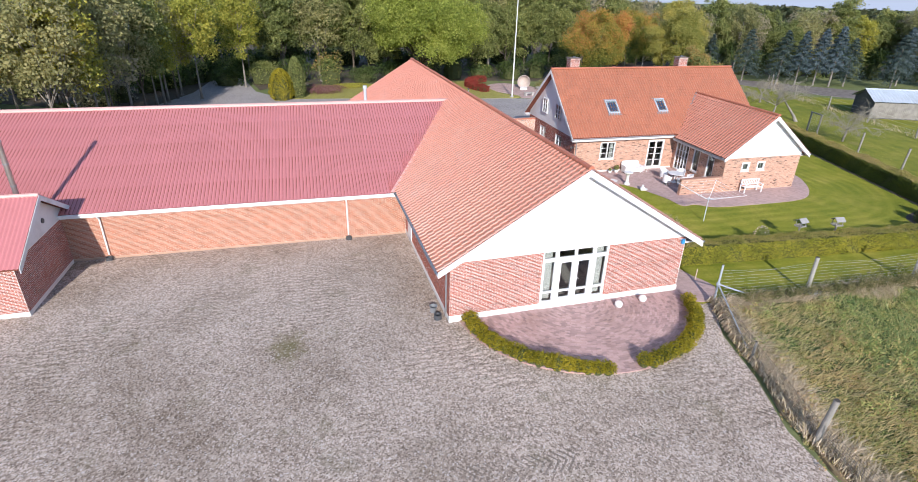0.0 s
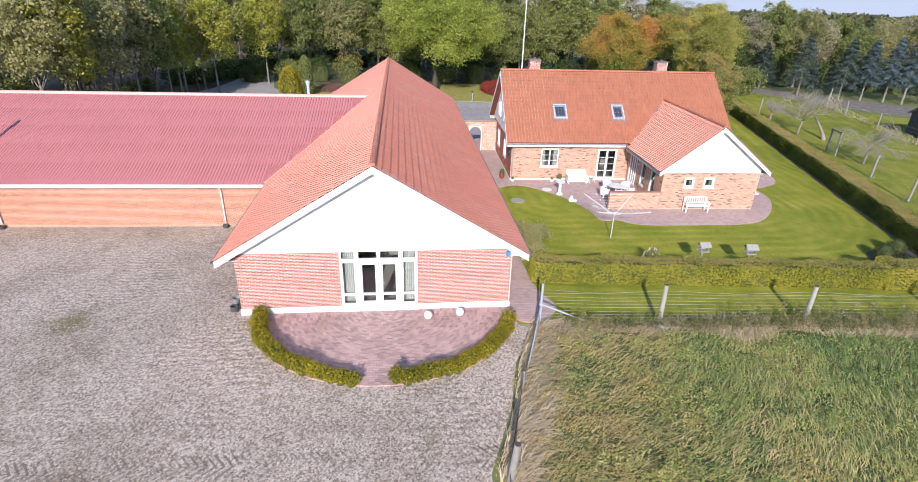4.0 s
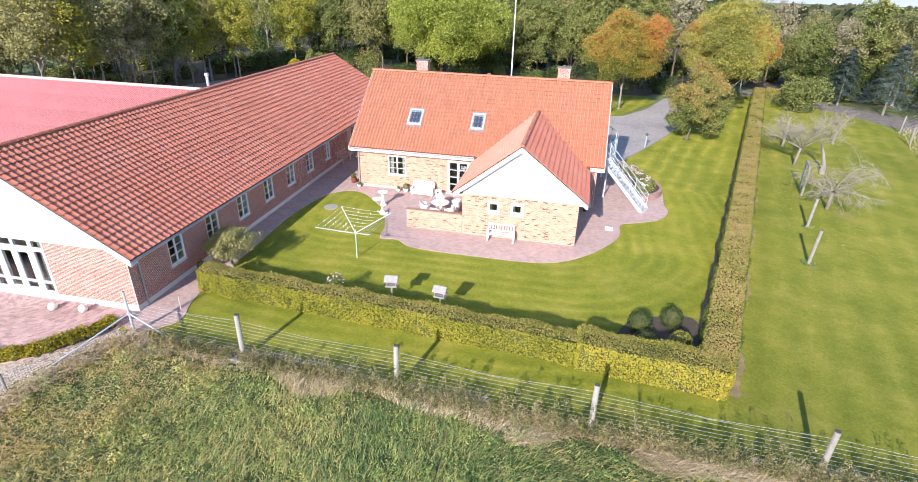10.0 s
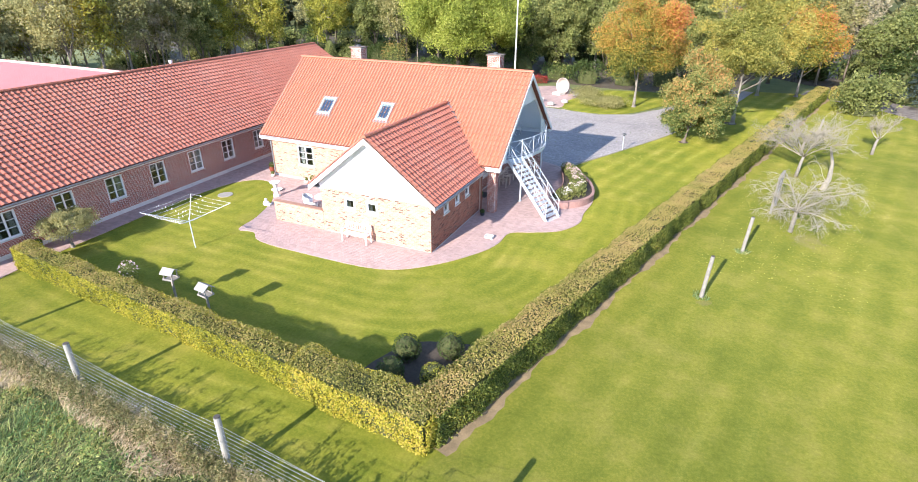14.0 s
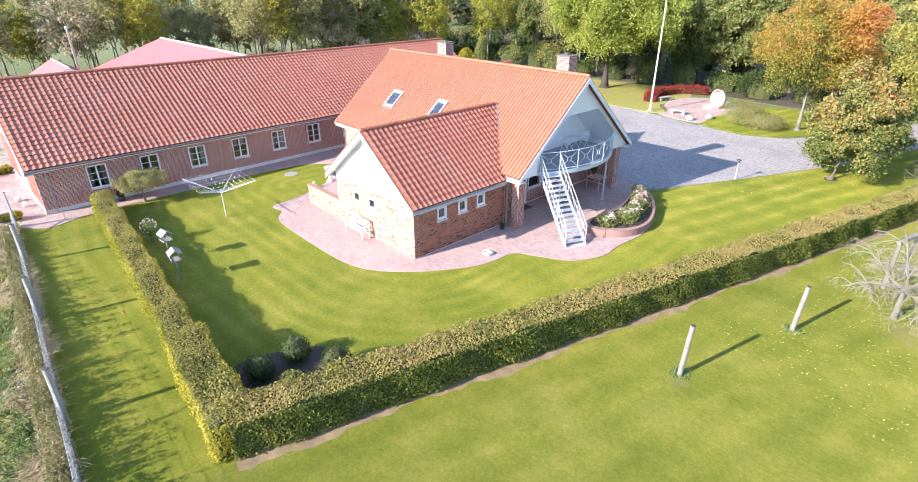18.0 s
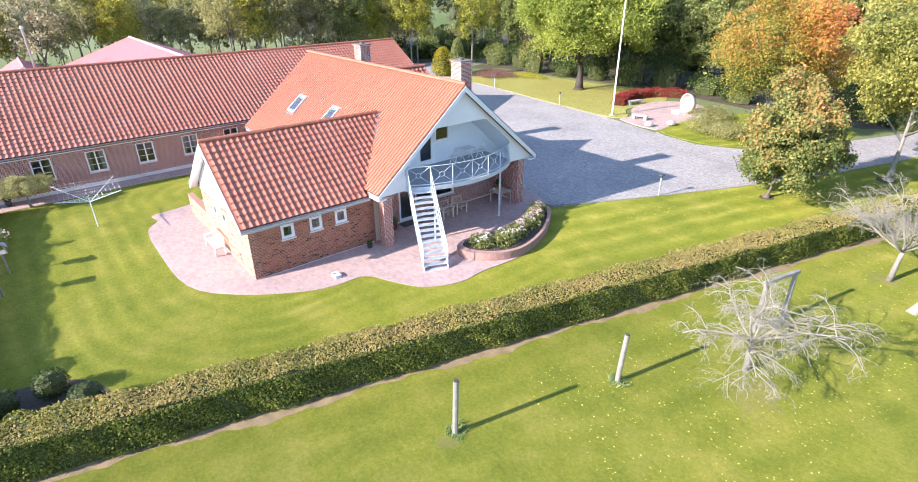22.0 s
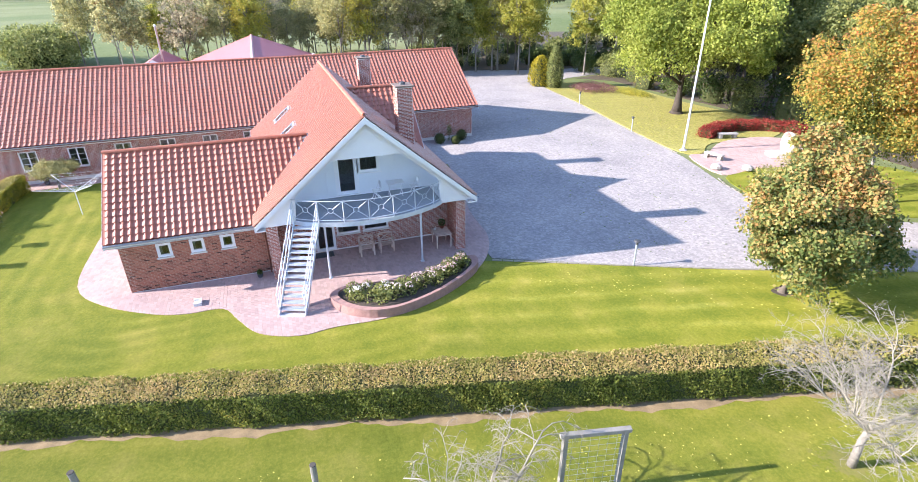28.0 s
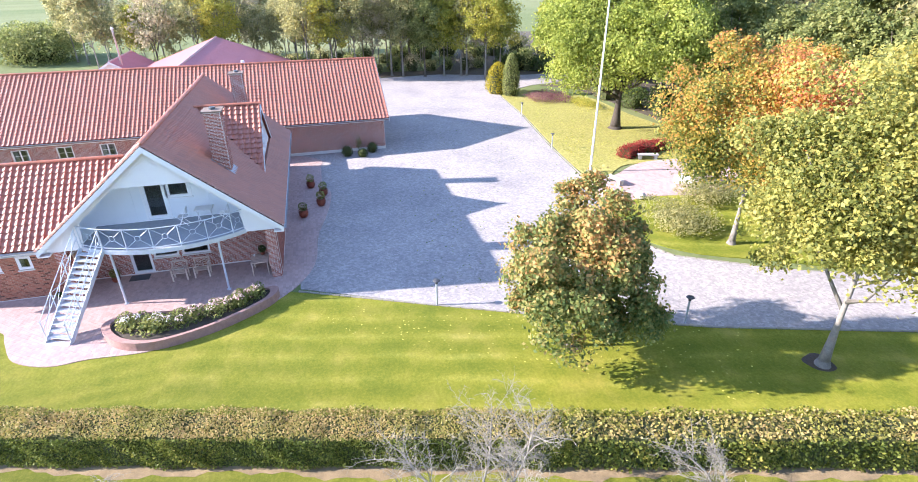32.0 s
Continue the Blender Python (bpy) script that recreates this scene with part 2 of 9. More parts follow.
def gravel_col(nt, vec):
    v = node(nt, "ShaderNodeTexVoronoi", Scale=19.0)
    nt.links.new(vec, v.inputs["Vector"])
    stones = ramp(nt, v.outputs["Color"], [(0.1, (0.18, 0.14, 0.11)), (0.45, (0.375, 0.305, 0.25)), (0.8, (0.57, 0.485, 0.41))])
    big = ramp(nt, noise_of(nt, vec, 0.13, 6.0, 0.68), [(0.34, (0.66, 0.62, 0.57)), (0.5, (1.02, 1.0, 0.98)), (0.68, (1.26, 1.25, 1.26))])
    col = mix(nt, stones, big, 1.0, "MULTIPLY")
    moss = ramp(nt, noise_of(nt, vec, 0.5, 5.0, 0.7), [(0.55, (0, 0, 0)), (0.72, (0.55, 0.55, 0.55))])
    col = mix(nt, col, (0.13, 0.115, 0.05), moss)
    spot = vec_of(nt, "LENGTH", vec_of(nt, "MULTIPLY", vec_of(nt, "SUBTRACT", vec, (-6.6, -0.3, 0.0)), (1.0, 0.62, 1.0)))
    spot = math_of(nt, "ADD", math_of(nt, "SUBTRACT", spot, 1.0), math_of(nt, "MULTIPLY", noise_of(nt, vec, 2.2, 5.0, 0.75), 2.4))
    col = mix(nt, col, (0.13, 0.115, 0.03), ramp(nt, spot, [(0.2, (0.75, 0.75, 0.75)), (0.6, (0.5, 0.5, 0.5)), (1.0, (0, 0, 0))]))
    fleck = node(nt, "ShaderNodeTexVoronoi", Scale=24.0)
    nt.links.new(vec, fleck.inputs["Vector"])
    col = mix(nt, col, (0.72, 0.67, 0.62), ramp(nt, fleck.outputs["Color"], [(0.78, (0, 0, 0)), (0.86, (0.6, 0.6, 0.6))]))
    # tractor tyre prints
    sep = nt.nodes.new("ShaderNodeSeparateXYZ")
    nt.links.new(vec, sep.inputs[0])
    worn = ramp(nt, noise_of(nt, vec, 0.55, 4.0, 0.7), [(0.42, (0, 0, 0)), (0.56, (1, 1, 1))])
    for y_mid, half_w in ((-7.85, 0.42), (-6.35, 0.36)):
        off = math_of(nt, "ABSOLUTE", math_of(nt, "ADD", math_of(nt, "SUBTRACT", sep.outputs[1], y_mid), math_of(nt, "MULTIPLY", noise_of(nt, vec, 0.3, 2.0), 0.25)))
        lug = math_of(nt, "SINE", math_of(nt, "MULTIPLY", math_of(nt, "ADD", sep.outputs[0], math_of(nt, "MULTIPLY", off, 0.9)), 26.0))
        hit = math_of(nt, "MULTIPLY", math_of(nt, "GREATER_THAN", lug, 0.35), math_of(nt, "LESS_THAN", off, half_w))
        hit = math_of(nt, "MULTIPLY", hit, worn)
        col = mix(nt, col, (0.16, 0.13, 0.105), math_of(nt, "MULTIPLY", hit, 0.75 if y_mid < -7 else 0.4))
    wave = nt.nodes.new("ShaderNodeTexWave")
    wave.wave_type, wave.bands_direction = "BANDS", "Y"
    for key, value in (("Scale", 1.15), ("Distortion", 7.0), ("Detail", 3.0), ("Detail Scale", 1.6)):
        wave.inputs[key].default_value = value
    nt.links.new(vec, wave.inputs["Vector"])
    tread = mix(nt, (1.0, 1.0, 1.0), ramp(nt, wave.outputs["Fac"], [(0.15, (0.70, 0.68, 0.66)), (0.5, (0.98, 0.98, 0.98)), (0.9, (1.12, 1.11, 1.1))]), ramp(nt, noise_of(nt, vec, 0.16, 3.0), [(0.48, (0.0, 0.0, 0.0)), (0.66, (0.9, 0.9, 0.9))]))
    return mix(nt, col, tread, 1.0, "MULTIPLY")


def drive_col(nt, vec):
    v = node(nt, "ShaderNodeTexVoronoi", Scale=9.0)
    nt.links.new(vec, v.inputs["Vector"])
    stones = ramp(nt, v.outputs["Color"], [(0.1, (0.28, 0.265, 0.262)), (0.5, (0.335, 0.317, 0.312)), (0.9, (0.42, 0.395, 0.385))])
    big = ramp(nt, noise_of(nt, vec, 0.2, 4.0, 0.6), [(0.3, (0.82, 0.82, 0.83)), (0.5, (1.0, 0.99, 0.98)), (0.7, (1.1, 1.08, 1.05))])
    grit = ramp(nt, noise_of(nt, vec, 3.5, 5.0, 0.8), [(0.35, (0.88, 0.88, 0.88)), (0.6, (1.07, 1.06, 1.05))])
    stones = mix(nt, stones, grit, 1.0, "MULTIPLY")
    return mix(nt, stones, big, 1.0, "MULTIPLY")


def paver_mat(name, a, b_, mortar, size=(0.21, 0.105), turn=0.0):
    def build(nt, b):
        vec = nt.nodes.new("ShaderNodeNewGeometry").outputs["Position"]
        mp = nt.nodes.new("ShaderNodeMapping")
        mp.inputs["Rotation"].default_value = (0, 0, radians(turn))
        nt.links.new(vec, mp.inputs[0])
        k = node(nt, "ShaderNodeTexBrick", **{"Scale": 1.0, "Mortar Size": 0.011, "Brick Width": size[0], "Row Height": size[1], "Bias": -0.1})
        k.inputs["Color1"].default_value, k.inputs["Color2"].default_value, k.inputs["Mortar"].default_value = (*a, 1), (*b_, 1), (*mortar, 1)
        nt.links.new(mp.outputs[0], k.inputs["Vector"])
        big = ramp(nt, noise_of(nt, vec, 0.6, 4.0, 0.6), [(0.3, (0.8, 0.8, 0.8)), (0.7, (1.15, 1.12, 1.1))])
        nt.links.new(mix(nt, k.outputs["Color"], big, 1.0, "MULTIPLY"), b.inputs["Base Color"])
        b.inputs["Roughness"].default_value = 0.85
        inv = node(nt, "ShaderNodeMath")
        inv.operation = "SUBTRACT"
        inv.inputs[0].default_value = 1.0
        nt.links.new(k.outputs["Fac"], inv.inputs[1])
        bumped(nt, b, inv.outputs[0], 0.5, 0.01)

    return material(name, build)


def glass_build(nt, b):
    out = nt.nodes["Material Output"]
    tr, gl, lw = nt.nodes.new("ShaderNodeBsdfTransparent"), nt.nodes.new("ShaderNodeBsdfGlossy"), nt.nodes.new("ShaderNodeLayerWeight")
    tr.inputs[0].default_value = (0.75, 0.8, 0.8, 1)
    gl.inputs["Roughness"].default_value = 0.02
    lw.inputs[0].default_value = 0.5
    gloss = math_of(nt, "MULTIPLY_ADD", math_of(nt, "POWER", lw.outputs["Facing"], 4.0), 0.85, 0.07)
    ms = nt.nodes.new("ShaderNodeMixShader")
    nt.links.new(gloss, ms.inputs[0])
    nt.links.new(tr.outputs[0], ms.inputs[1])
    nt.links.new(gl.outputs[0], ms.inputs[2])
    nt.links.new(ms.outputs[0], out.inputs[0])


GLASS = material("window_glass", glass_build)
WHITE = plain("white_paint", (0.73, 0.73, 0.735), 0.45, vary=0.04, scale=1.2, bump=0.05)
FRAME_WHITE = plain("bright_white_gloss", (0.88, 0.88, 0.88), 0.35, vary=0.02, scale=1.2, bump=0.03)
# Sky light put into the paint: whiter, bluer boards for the shaded balcony recess.
LOGGIA = plain("skylit_white_boards", (0.82, 0.85, 0.87), 0.45, vary=0.03, scale=1.2, bump=0.05)
WHITE_DIRTY = plain("weathered_white", (0.68, 0.68, 0.66), 0.6, vary=0.08, scale=2.0, stain=(0.5, 0.5, 0.47))
PLINTH = plain("plinth_render", (0.62, 0.60, 0.57), 0.8, vary=0.1, scale=2.0, stain=(0.42, 0.40, 0.36))
MORTAR = plain("mortar", (0.74, 0.69, 0.65), 0.9, vary=0.1, scale=3.0)
MORTAR_BUFF = plain("sandy_mortar", (0.54, 0.41, 0.32), 0.9, vary=0.1, scale=3.0)
BRICK = plain("red_brick", (0.33, 0.112, 0.078), 0.85, vary=0.16, scale=4.0, fine=90, spread=0.42)
BRICK_JOIN = plain("red_brick_run", (0.33, 0.112, 0.078), 0.85, vary=0.16, scale=4.0, fine=90, island=0.42)
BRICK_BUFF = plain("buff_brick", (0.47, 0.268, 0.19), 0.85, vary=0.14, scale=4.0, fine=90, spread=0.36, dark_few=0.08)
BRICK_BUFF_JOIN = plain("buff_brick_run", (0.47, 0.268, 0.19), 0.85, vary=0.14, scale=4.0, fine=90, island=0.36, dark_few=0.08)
TILE = plain("glazed_red_tile", (0.435, 0.128, 0.072), 0.48, spec=0.6, coat=0.6, sheen=0.38, vary=0.09, scale=1.2, fine=40, spread=0.09, stain=(0.47, 0.19, 0.13))
TILE_JOIN = plain("glazed_red_tile_run", (0.435, 0.128, 0.072), 0.48, spec=0.6, coat=0.6, sheen=0.38, vary=0.09, scale=1.2, fine=40, island=0.09, stain=(0.47, 0.19, 0.13))
TILE_HOUSE = plain("orange_clay_tile", (0.42, 0.14, 0.068), 0.46, spec=0.7, coat=1.0, sheen=0.68, vary=0.10, scale=1.0, fine=40, spread=0.12)
TILE_HOUSE_JOIN = plain("orange_clay_tile_run", (0.42, 0.14, 0.068), 0.46, spec=0.7, coat=1.0, sheen=0.68, vary=0.10, scale=1.0, fine=40, island=0.12)
BRICK_BARN = plain("orange_brick", (0.385, 0.155, 0.092), 0.85, vary=0.12, scale=2.0, fine=90, island=0.3)
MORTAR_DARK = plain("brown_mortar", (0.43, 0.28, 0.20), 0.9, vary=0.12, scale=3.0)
MORTAR_BARN = plain("grey_barn_mortar", (0.58, 0.47, 0.38), 0.9, vary=0.12, scale=3.0)
# Annex east wall: red-brown brick in brown mortar, darker than its buff south wall.
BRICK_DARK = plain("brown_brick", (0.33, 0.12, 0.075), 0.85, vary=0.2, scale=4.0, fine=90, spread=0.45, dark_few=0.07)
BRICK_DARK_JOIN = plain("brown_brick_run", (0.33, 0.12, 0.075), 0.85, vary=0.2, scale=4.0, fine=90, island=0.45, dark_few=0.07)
RIDGE_CLAY = plain("clay_ridge_tile", (0.44, 0.15, 0.085), 0.55, vary=0.12, scale=2.0, fine=40, spread=0.15)
UNDERLAY = plain("roof_underlay", (0.20, 0.06, 0.035), 0.8)
SHEET = plain("red_roof_sheet", (0.51, 0.19, 0.19), 0.45, vary=0.05, scale=0.5, fine=12, stain=(0.44, 0.16, 0.155))
RIDGE_PALE = plain("pale_ridge_cap", (0.62, 0.36, 0.32), 0.5, vary=0.1)
STEEL = plain("galvanised_steel", (0.56, 0.61, 0.66), 0.45, 0.25, vary=0.14, scale=5.0)
PIPE = plain("dull_pipe", (0.40, 0.44, 0.48), 0.5, 0.2, vary=0.15, scale=5.0)
DECK = plain("grey_deck", (0.30, 0.33, 0.37), 0.6, vary=0.15)
ZINC = plain("zinc", (0.36, 0.38, 0.40), 0.4, 0.6)
DARK = plain("dark_frame", (0.06, 0.065, 0.07), 0.5)
ROOM = plain("room_plaster", (0.35, 0.33, 0.30), 0.9)
CURTAIN = plain("pale_curtain", (0.68, 0.67, 0.64), 0.9)
WOOD_GREY = plain("weathered_wood", (0.24, 0.225, 0.20), 0.85, vary=0.25, scale=5.0, fine=70, stain=(0.22, 0.22, 0.18))
WOOD_TEAK = plain("greyed_teak", (0.56, 0.43, 0.36), 0.75, vary=0.2)
CONCRETE = plain("concrete", (0.31, 0.295, 0.27), 0.9, vary=0.12, scale=4.0, stain=(0.32, 0.32, 0.26))
BARK = plain("bark", (0.13, 0.105, 0.08), 0.9, vary=0.35, scale=7.0, fine=40, bump=0.5)
BARK_DARK = plain("dark_bark", (0.065, 0.052, 0.04), 0.9, vary=0.35, scale=7.0, fine=40, bump=0.5)
BARK_PALE = plain("pale_bark", (0.22, 0.20, 0.17), 0.9, vary=0.3, scale=7.0, fine=40, bump=0.4)
SOIL = plain("dark_soil", (0.075, 0.06, 0.045), 0.95, vary=0.3, scale=8.0, bump=0.6)
LITTER = plain("leaf_litter", (0.085, 0.066, 0.042), 0.95, vary=0.35, scale=1.5, bump=0.6)
SOIL_EDGE = plain("dry_soil", (0.26, 0.19, 0.105), 0.95, vary=0.4, scale=2.0, bump=0.6)
CAP_STONE = plain("sooty_cap", (0.20, 0.15, 0.12), 0.9, vary=0.2)
STONE = plain("granite", (0.42, 0.40, 0.38), 0.8, vary=0.2, scale=5.0)
TERRACOTTA = plain("glazed_brown_pot", (0.22, 0.055, 0.03), 0.35, vary=0.2)
BLUE = plain("blue_plastic", (0.03, 0.25, 0.55), 0.4, vary=0.1)
WIRE = plain("fence_wire", (0.66, 0.67, 0.67), 0.45, 0.3, bump=0)
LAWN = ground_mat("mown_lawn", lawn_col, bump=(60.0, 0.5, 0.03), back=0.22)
GRAVEL = ground_mat("yard_gravel", gravel_col, bump=(28.0, 0.55, 0.04))
DRIVE = ground_mat("grey_drive_gravel", drive_col, bump=(26.0, 0.4, 0.02))
# Field ground darkened in colour for the shade between its hummocks.
FIELD = ground_mat("rough_field", lambda nt, v: mix(nt, ramp(nt, noise_of(nt, v, 3.0, 5.0, 0.75), [(0.35, (0.03, 0.05, 0.02)), (0.5, (0.10, 0.13, 0.05)), (0.68, (0.27, 0.27, 0.12))]), ramp(nt, noise_of(nt, v, 0.25, 4.0), [(0.4, (0.11, 0.15, 0.05)), (0.7, (0.32, 0.27, 0.13))]), 0.45), bump=(6.0, 0.8, 0.2))
FARLAND = ground_mat("far_fields", lambda nt, v: mix(nt, ramp(nt, noise_of(nt, v, 0.6, 4.0), [(0.3, (0.10, 0.14, 0.045)), (0.7, (0.18, 0.215, 0.08))]), ramp(nt, noise_of(nt, v, 0.012, 3.0), [(0.4, (0.11, 0.15, 0.05)), (0.6, (0.22, 0.23, 0.11))]), 0.6), bump=(2.0, 0.5, 0.2))
TRACK = ground_mat("dirt_track", lambda nt, v: ramp(nt, noise_of(nt, v, 1.5, 4.0), [(0.3, (0.14, 0.12, 0.105)), (0.7, (0.25, 0.225, 0.205))]))
LAWN_DRY = ground_mat("leaf_strewn_lawn", lambda nt, v: mix(nt, lawn_col(nt, v), ramp(nt, noise_of(nt, v, 5.0, 5.0, 0.7), [(0.35, (0.24, 0.225, 0.06)), (0.65, (0.52, 0.46, 0.17))]), 0.75), bump=(60.0, 0.5, 0.03))
PAVER = paver_mat("red_clay_paver", (0.50, 0.365, 0.335), (0.43, 0.295, 0.265), (0.33, 0.275, 0.25), size=(0.30, 0.15))
PAVER_T = paver_mat("terrace_clay_paver", (0.44, 0.28, 0.25), (0.34, 0.20, 0.185), (0.30, 0.24, 0.22), turn=35)
GRASS_BLADE = leaf("long_grass", [(0.0, (0.10, 0.185, 0.07)), (0.4, (0.28, 0.36, 0.125)), (0.68, (0.50, 0.46, 0.185)), (1.0, (0.68, 0.53, 0.28))], patch=0.2, drift=2.6, turning=(25.0, 11.0, 0.42, 0))
GRASS_DRY = leaf("dry_grass", [(0.0, (0.30, 0.25, 0.13)), (0.5, (0.56, 0.45, 0.29)), (1.0, (0.74, 0.61, 0.45))], through_light=0.25)
WEED = leaf("field_weed_leaves", [(0.0, (0.05, 0.13, 0.045)), (0.3, (0.22, 0.33, 0.10)), (0.6, (0.44, 0.47, 0.16)), (0.8, (0.57, 0.48, 0.18)), (1.0, (0.58, 0.38, 0.19))], patch=0.26, drift=2.8, turning=(25.0, 11.0, 0.42, 0))
TALL_WEED = leaf("withered_weed_leaves", [(0.0, (0.09, 0.11, 0.045)), (0.4, (0.20, 0.20, 0.08)), (0.7, (0.38, 0.31, 0.16)), (1.0, (0.50, 0.40, 0.25))], patch=0.6, drift=2.0)
PALE = leaf("pale_thin_leaves", [(0.0, (0.19, 0.205, 0.095)), (0.5, (0.37, 0.365, 0.17)), (1.0, (0.55, 0.49, 0.24))], through_light=0.5)
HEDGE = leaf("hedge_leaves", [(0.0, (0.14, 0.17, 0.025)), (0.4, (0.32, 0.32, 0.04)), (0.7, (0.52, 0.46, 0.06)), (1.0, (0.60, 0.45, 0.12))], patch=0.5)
BOX_HEDGE = leaf("box_hedge_leaves", [(0.0, (0.11, 0.12, 0.012)), (0.5, (0.29, 0.25, 0.018)), (1.0, (0.50, 0.40, 0.035))], patch=0.6)
GREEN = leaf("green_leaves", [(0.0, (0.09, 0.125, 0.037)), (0.5, (0.235, 0.27, 0.088)), (1.0, (0.46, 0.45, 0.16))], through_light=0.5)
LIME = leaf("bright_green_leaves", [(0.0, (0.144, 0.194, 0.0287)), (0.5, (0.378, 0.427, 0.082)), (1.0, (0.585, 0.592, 0.164))], through_light=0.5)
OLIVE = leaf("olive_leaves", [(0.0, (0.17, 0.18, 0.07)), (0.5, (0.36, 0.35, 0.15)), (1.0, (0.56, 0.50, 0.23))], through_light=0.55)
YELLOW = leaf("yellow_leaves", [(0.0, (0.16, 0.20, 0.03)), (0.5, (0.42, 0.41, 0.075)), (1.0, (0.66, 0.55, 0.11))], through_light=0.5)
ORANGE = leaf("orange_leaves", [(0.0, (0.10, 0.15, 0.04)), (0.3, (0.26, 0.28, 0.06)), (0.5, (0.52, 0.40, 0.08)), (0.7, (0.66, 0.31, 0.09)), (0.95, (0.66, 0.22, 0.12))], patch=0.14, drift=2.4, through_light=0.5, turning=(2.5, 10.5, 0.55))
AMBER = leaf("amber_leaves", [(0.0, (0.177, 0.199, 0.045)), (0.3, (0.381, 0.37, 0.099)), (0.6, (0.558, 0.475, 0.126)), (0.85, (0.614, 0.437, 0.117)), (1.0, (0.614, 0.323, 0.099))], patch=0.15, drift=2.0, through_light=0.5, turning=(1.5, 12.0, 0.25))
RUSSET = leaf("russet_leaves", [(0.0, (0.0605, 0.114, 0.0315)), (0.42, (0.165, 0.217, 0.063)), (0.7, (0.341, 0.319, 0.0998)), (0.97, (0.572, 0.308, 0.116))], patch=0.45, turning=(0.8, 6.8, 0.3))
GREYBROWN = leaf("thin_brown_leaves", [(0.0, (0.24, 0.21, 0.15)), (0.5, (0.42, 0.37, 0.24)), (1.0, (0.56, 0.49, 0.31))], through_light=0.55)
SPRUCE = leaf("spruce_needles", [(0.0, (0.03, 0.05, 0.045)), (0.6, (0.075, 0.11, 0.095)), (1.0, (0.16, 0.21, 0.19))])
BLUE_SPRUCE = leaf("blue_spruce_needles", [(0.0, (0.04, 0.07, 0.07)), (0.5, (0.10, 0.145, 0.155)), (1.0, (0.26, 0.33, 0.38))])
DEEP = leaf("dark_leaves", [(0.0, (0.03, 0.055, 0.016)), (0.6, (0.075, 0.115, 0.032)), (1.0, (0.16, 0.20, 0.055))])
RED = leaf("red_leaves", [(0.0, (0.14, 0.03, 0.02)), (0.5, (0.34, 0.045, 0.04)), (1.0, (0.46, 0.12, 0.08))])
MAUVE = leaf("mauve_leaves", [(0.0, (0.12, 0.05, 0.05)), (0.6, (0.26, 0.12, 0.12)), (1.0, (0.36, 0.22, 0.18))])
# Hedge tops tan, east hedge sides greener, south hedge sides yellow.
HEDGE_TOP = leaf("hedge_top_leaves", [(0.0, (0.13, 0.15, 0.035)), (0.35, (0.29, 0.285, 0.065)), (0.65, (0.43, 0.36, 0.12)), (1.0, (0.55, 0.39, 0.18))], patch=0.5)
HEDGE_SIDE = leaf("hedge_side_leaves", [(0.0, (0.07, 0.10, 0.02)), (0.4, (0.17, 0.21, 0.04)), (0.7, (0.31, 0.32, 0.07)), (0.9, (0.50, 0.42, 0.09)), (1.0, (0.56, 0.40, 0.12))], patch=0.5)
PETAL = leaf("pale_petals", [(0.0, (0.70, 0.42, 0.42)), (0.5, (0.80, 0.62, 0.60)), (1.0, (0.84, 0.80, 0.75))], turning=(2.8, -2.0, 0.7, 1))


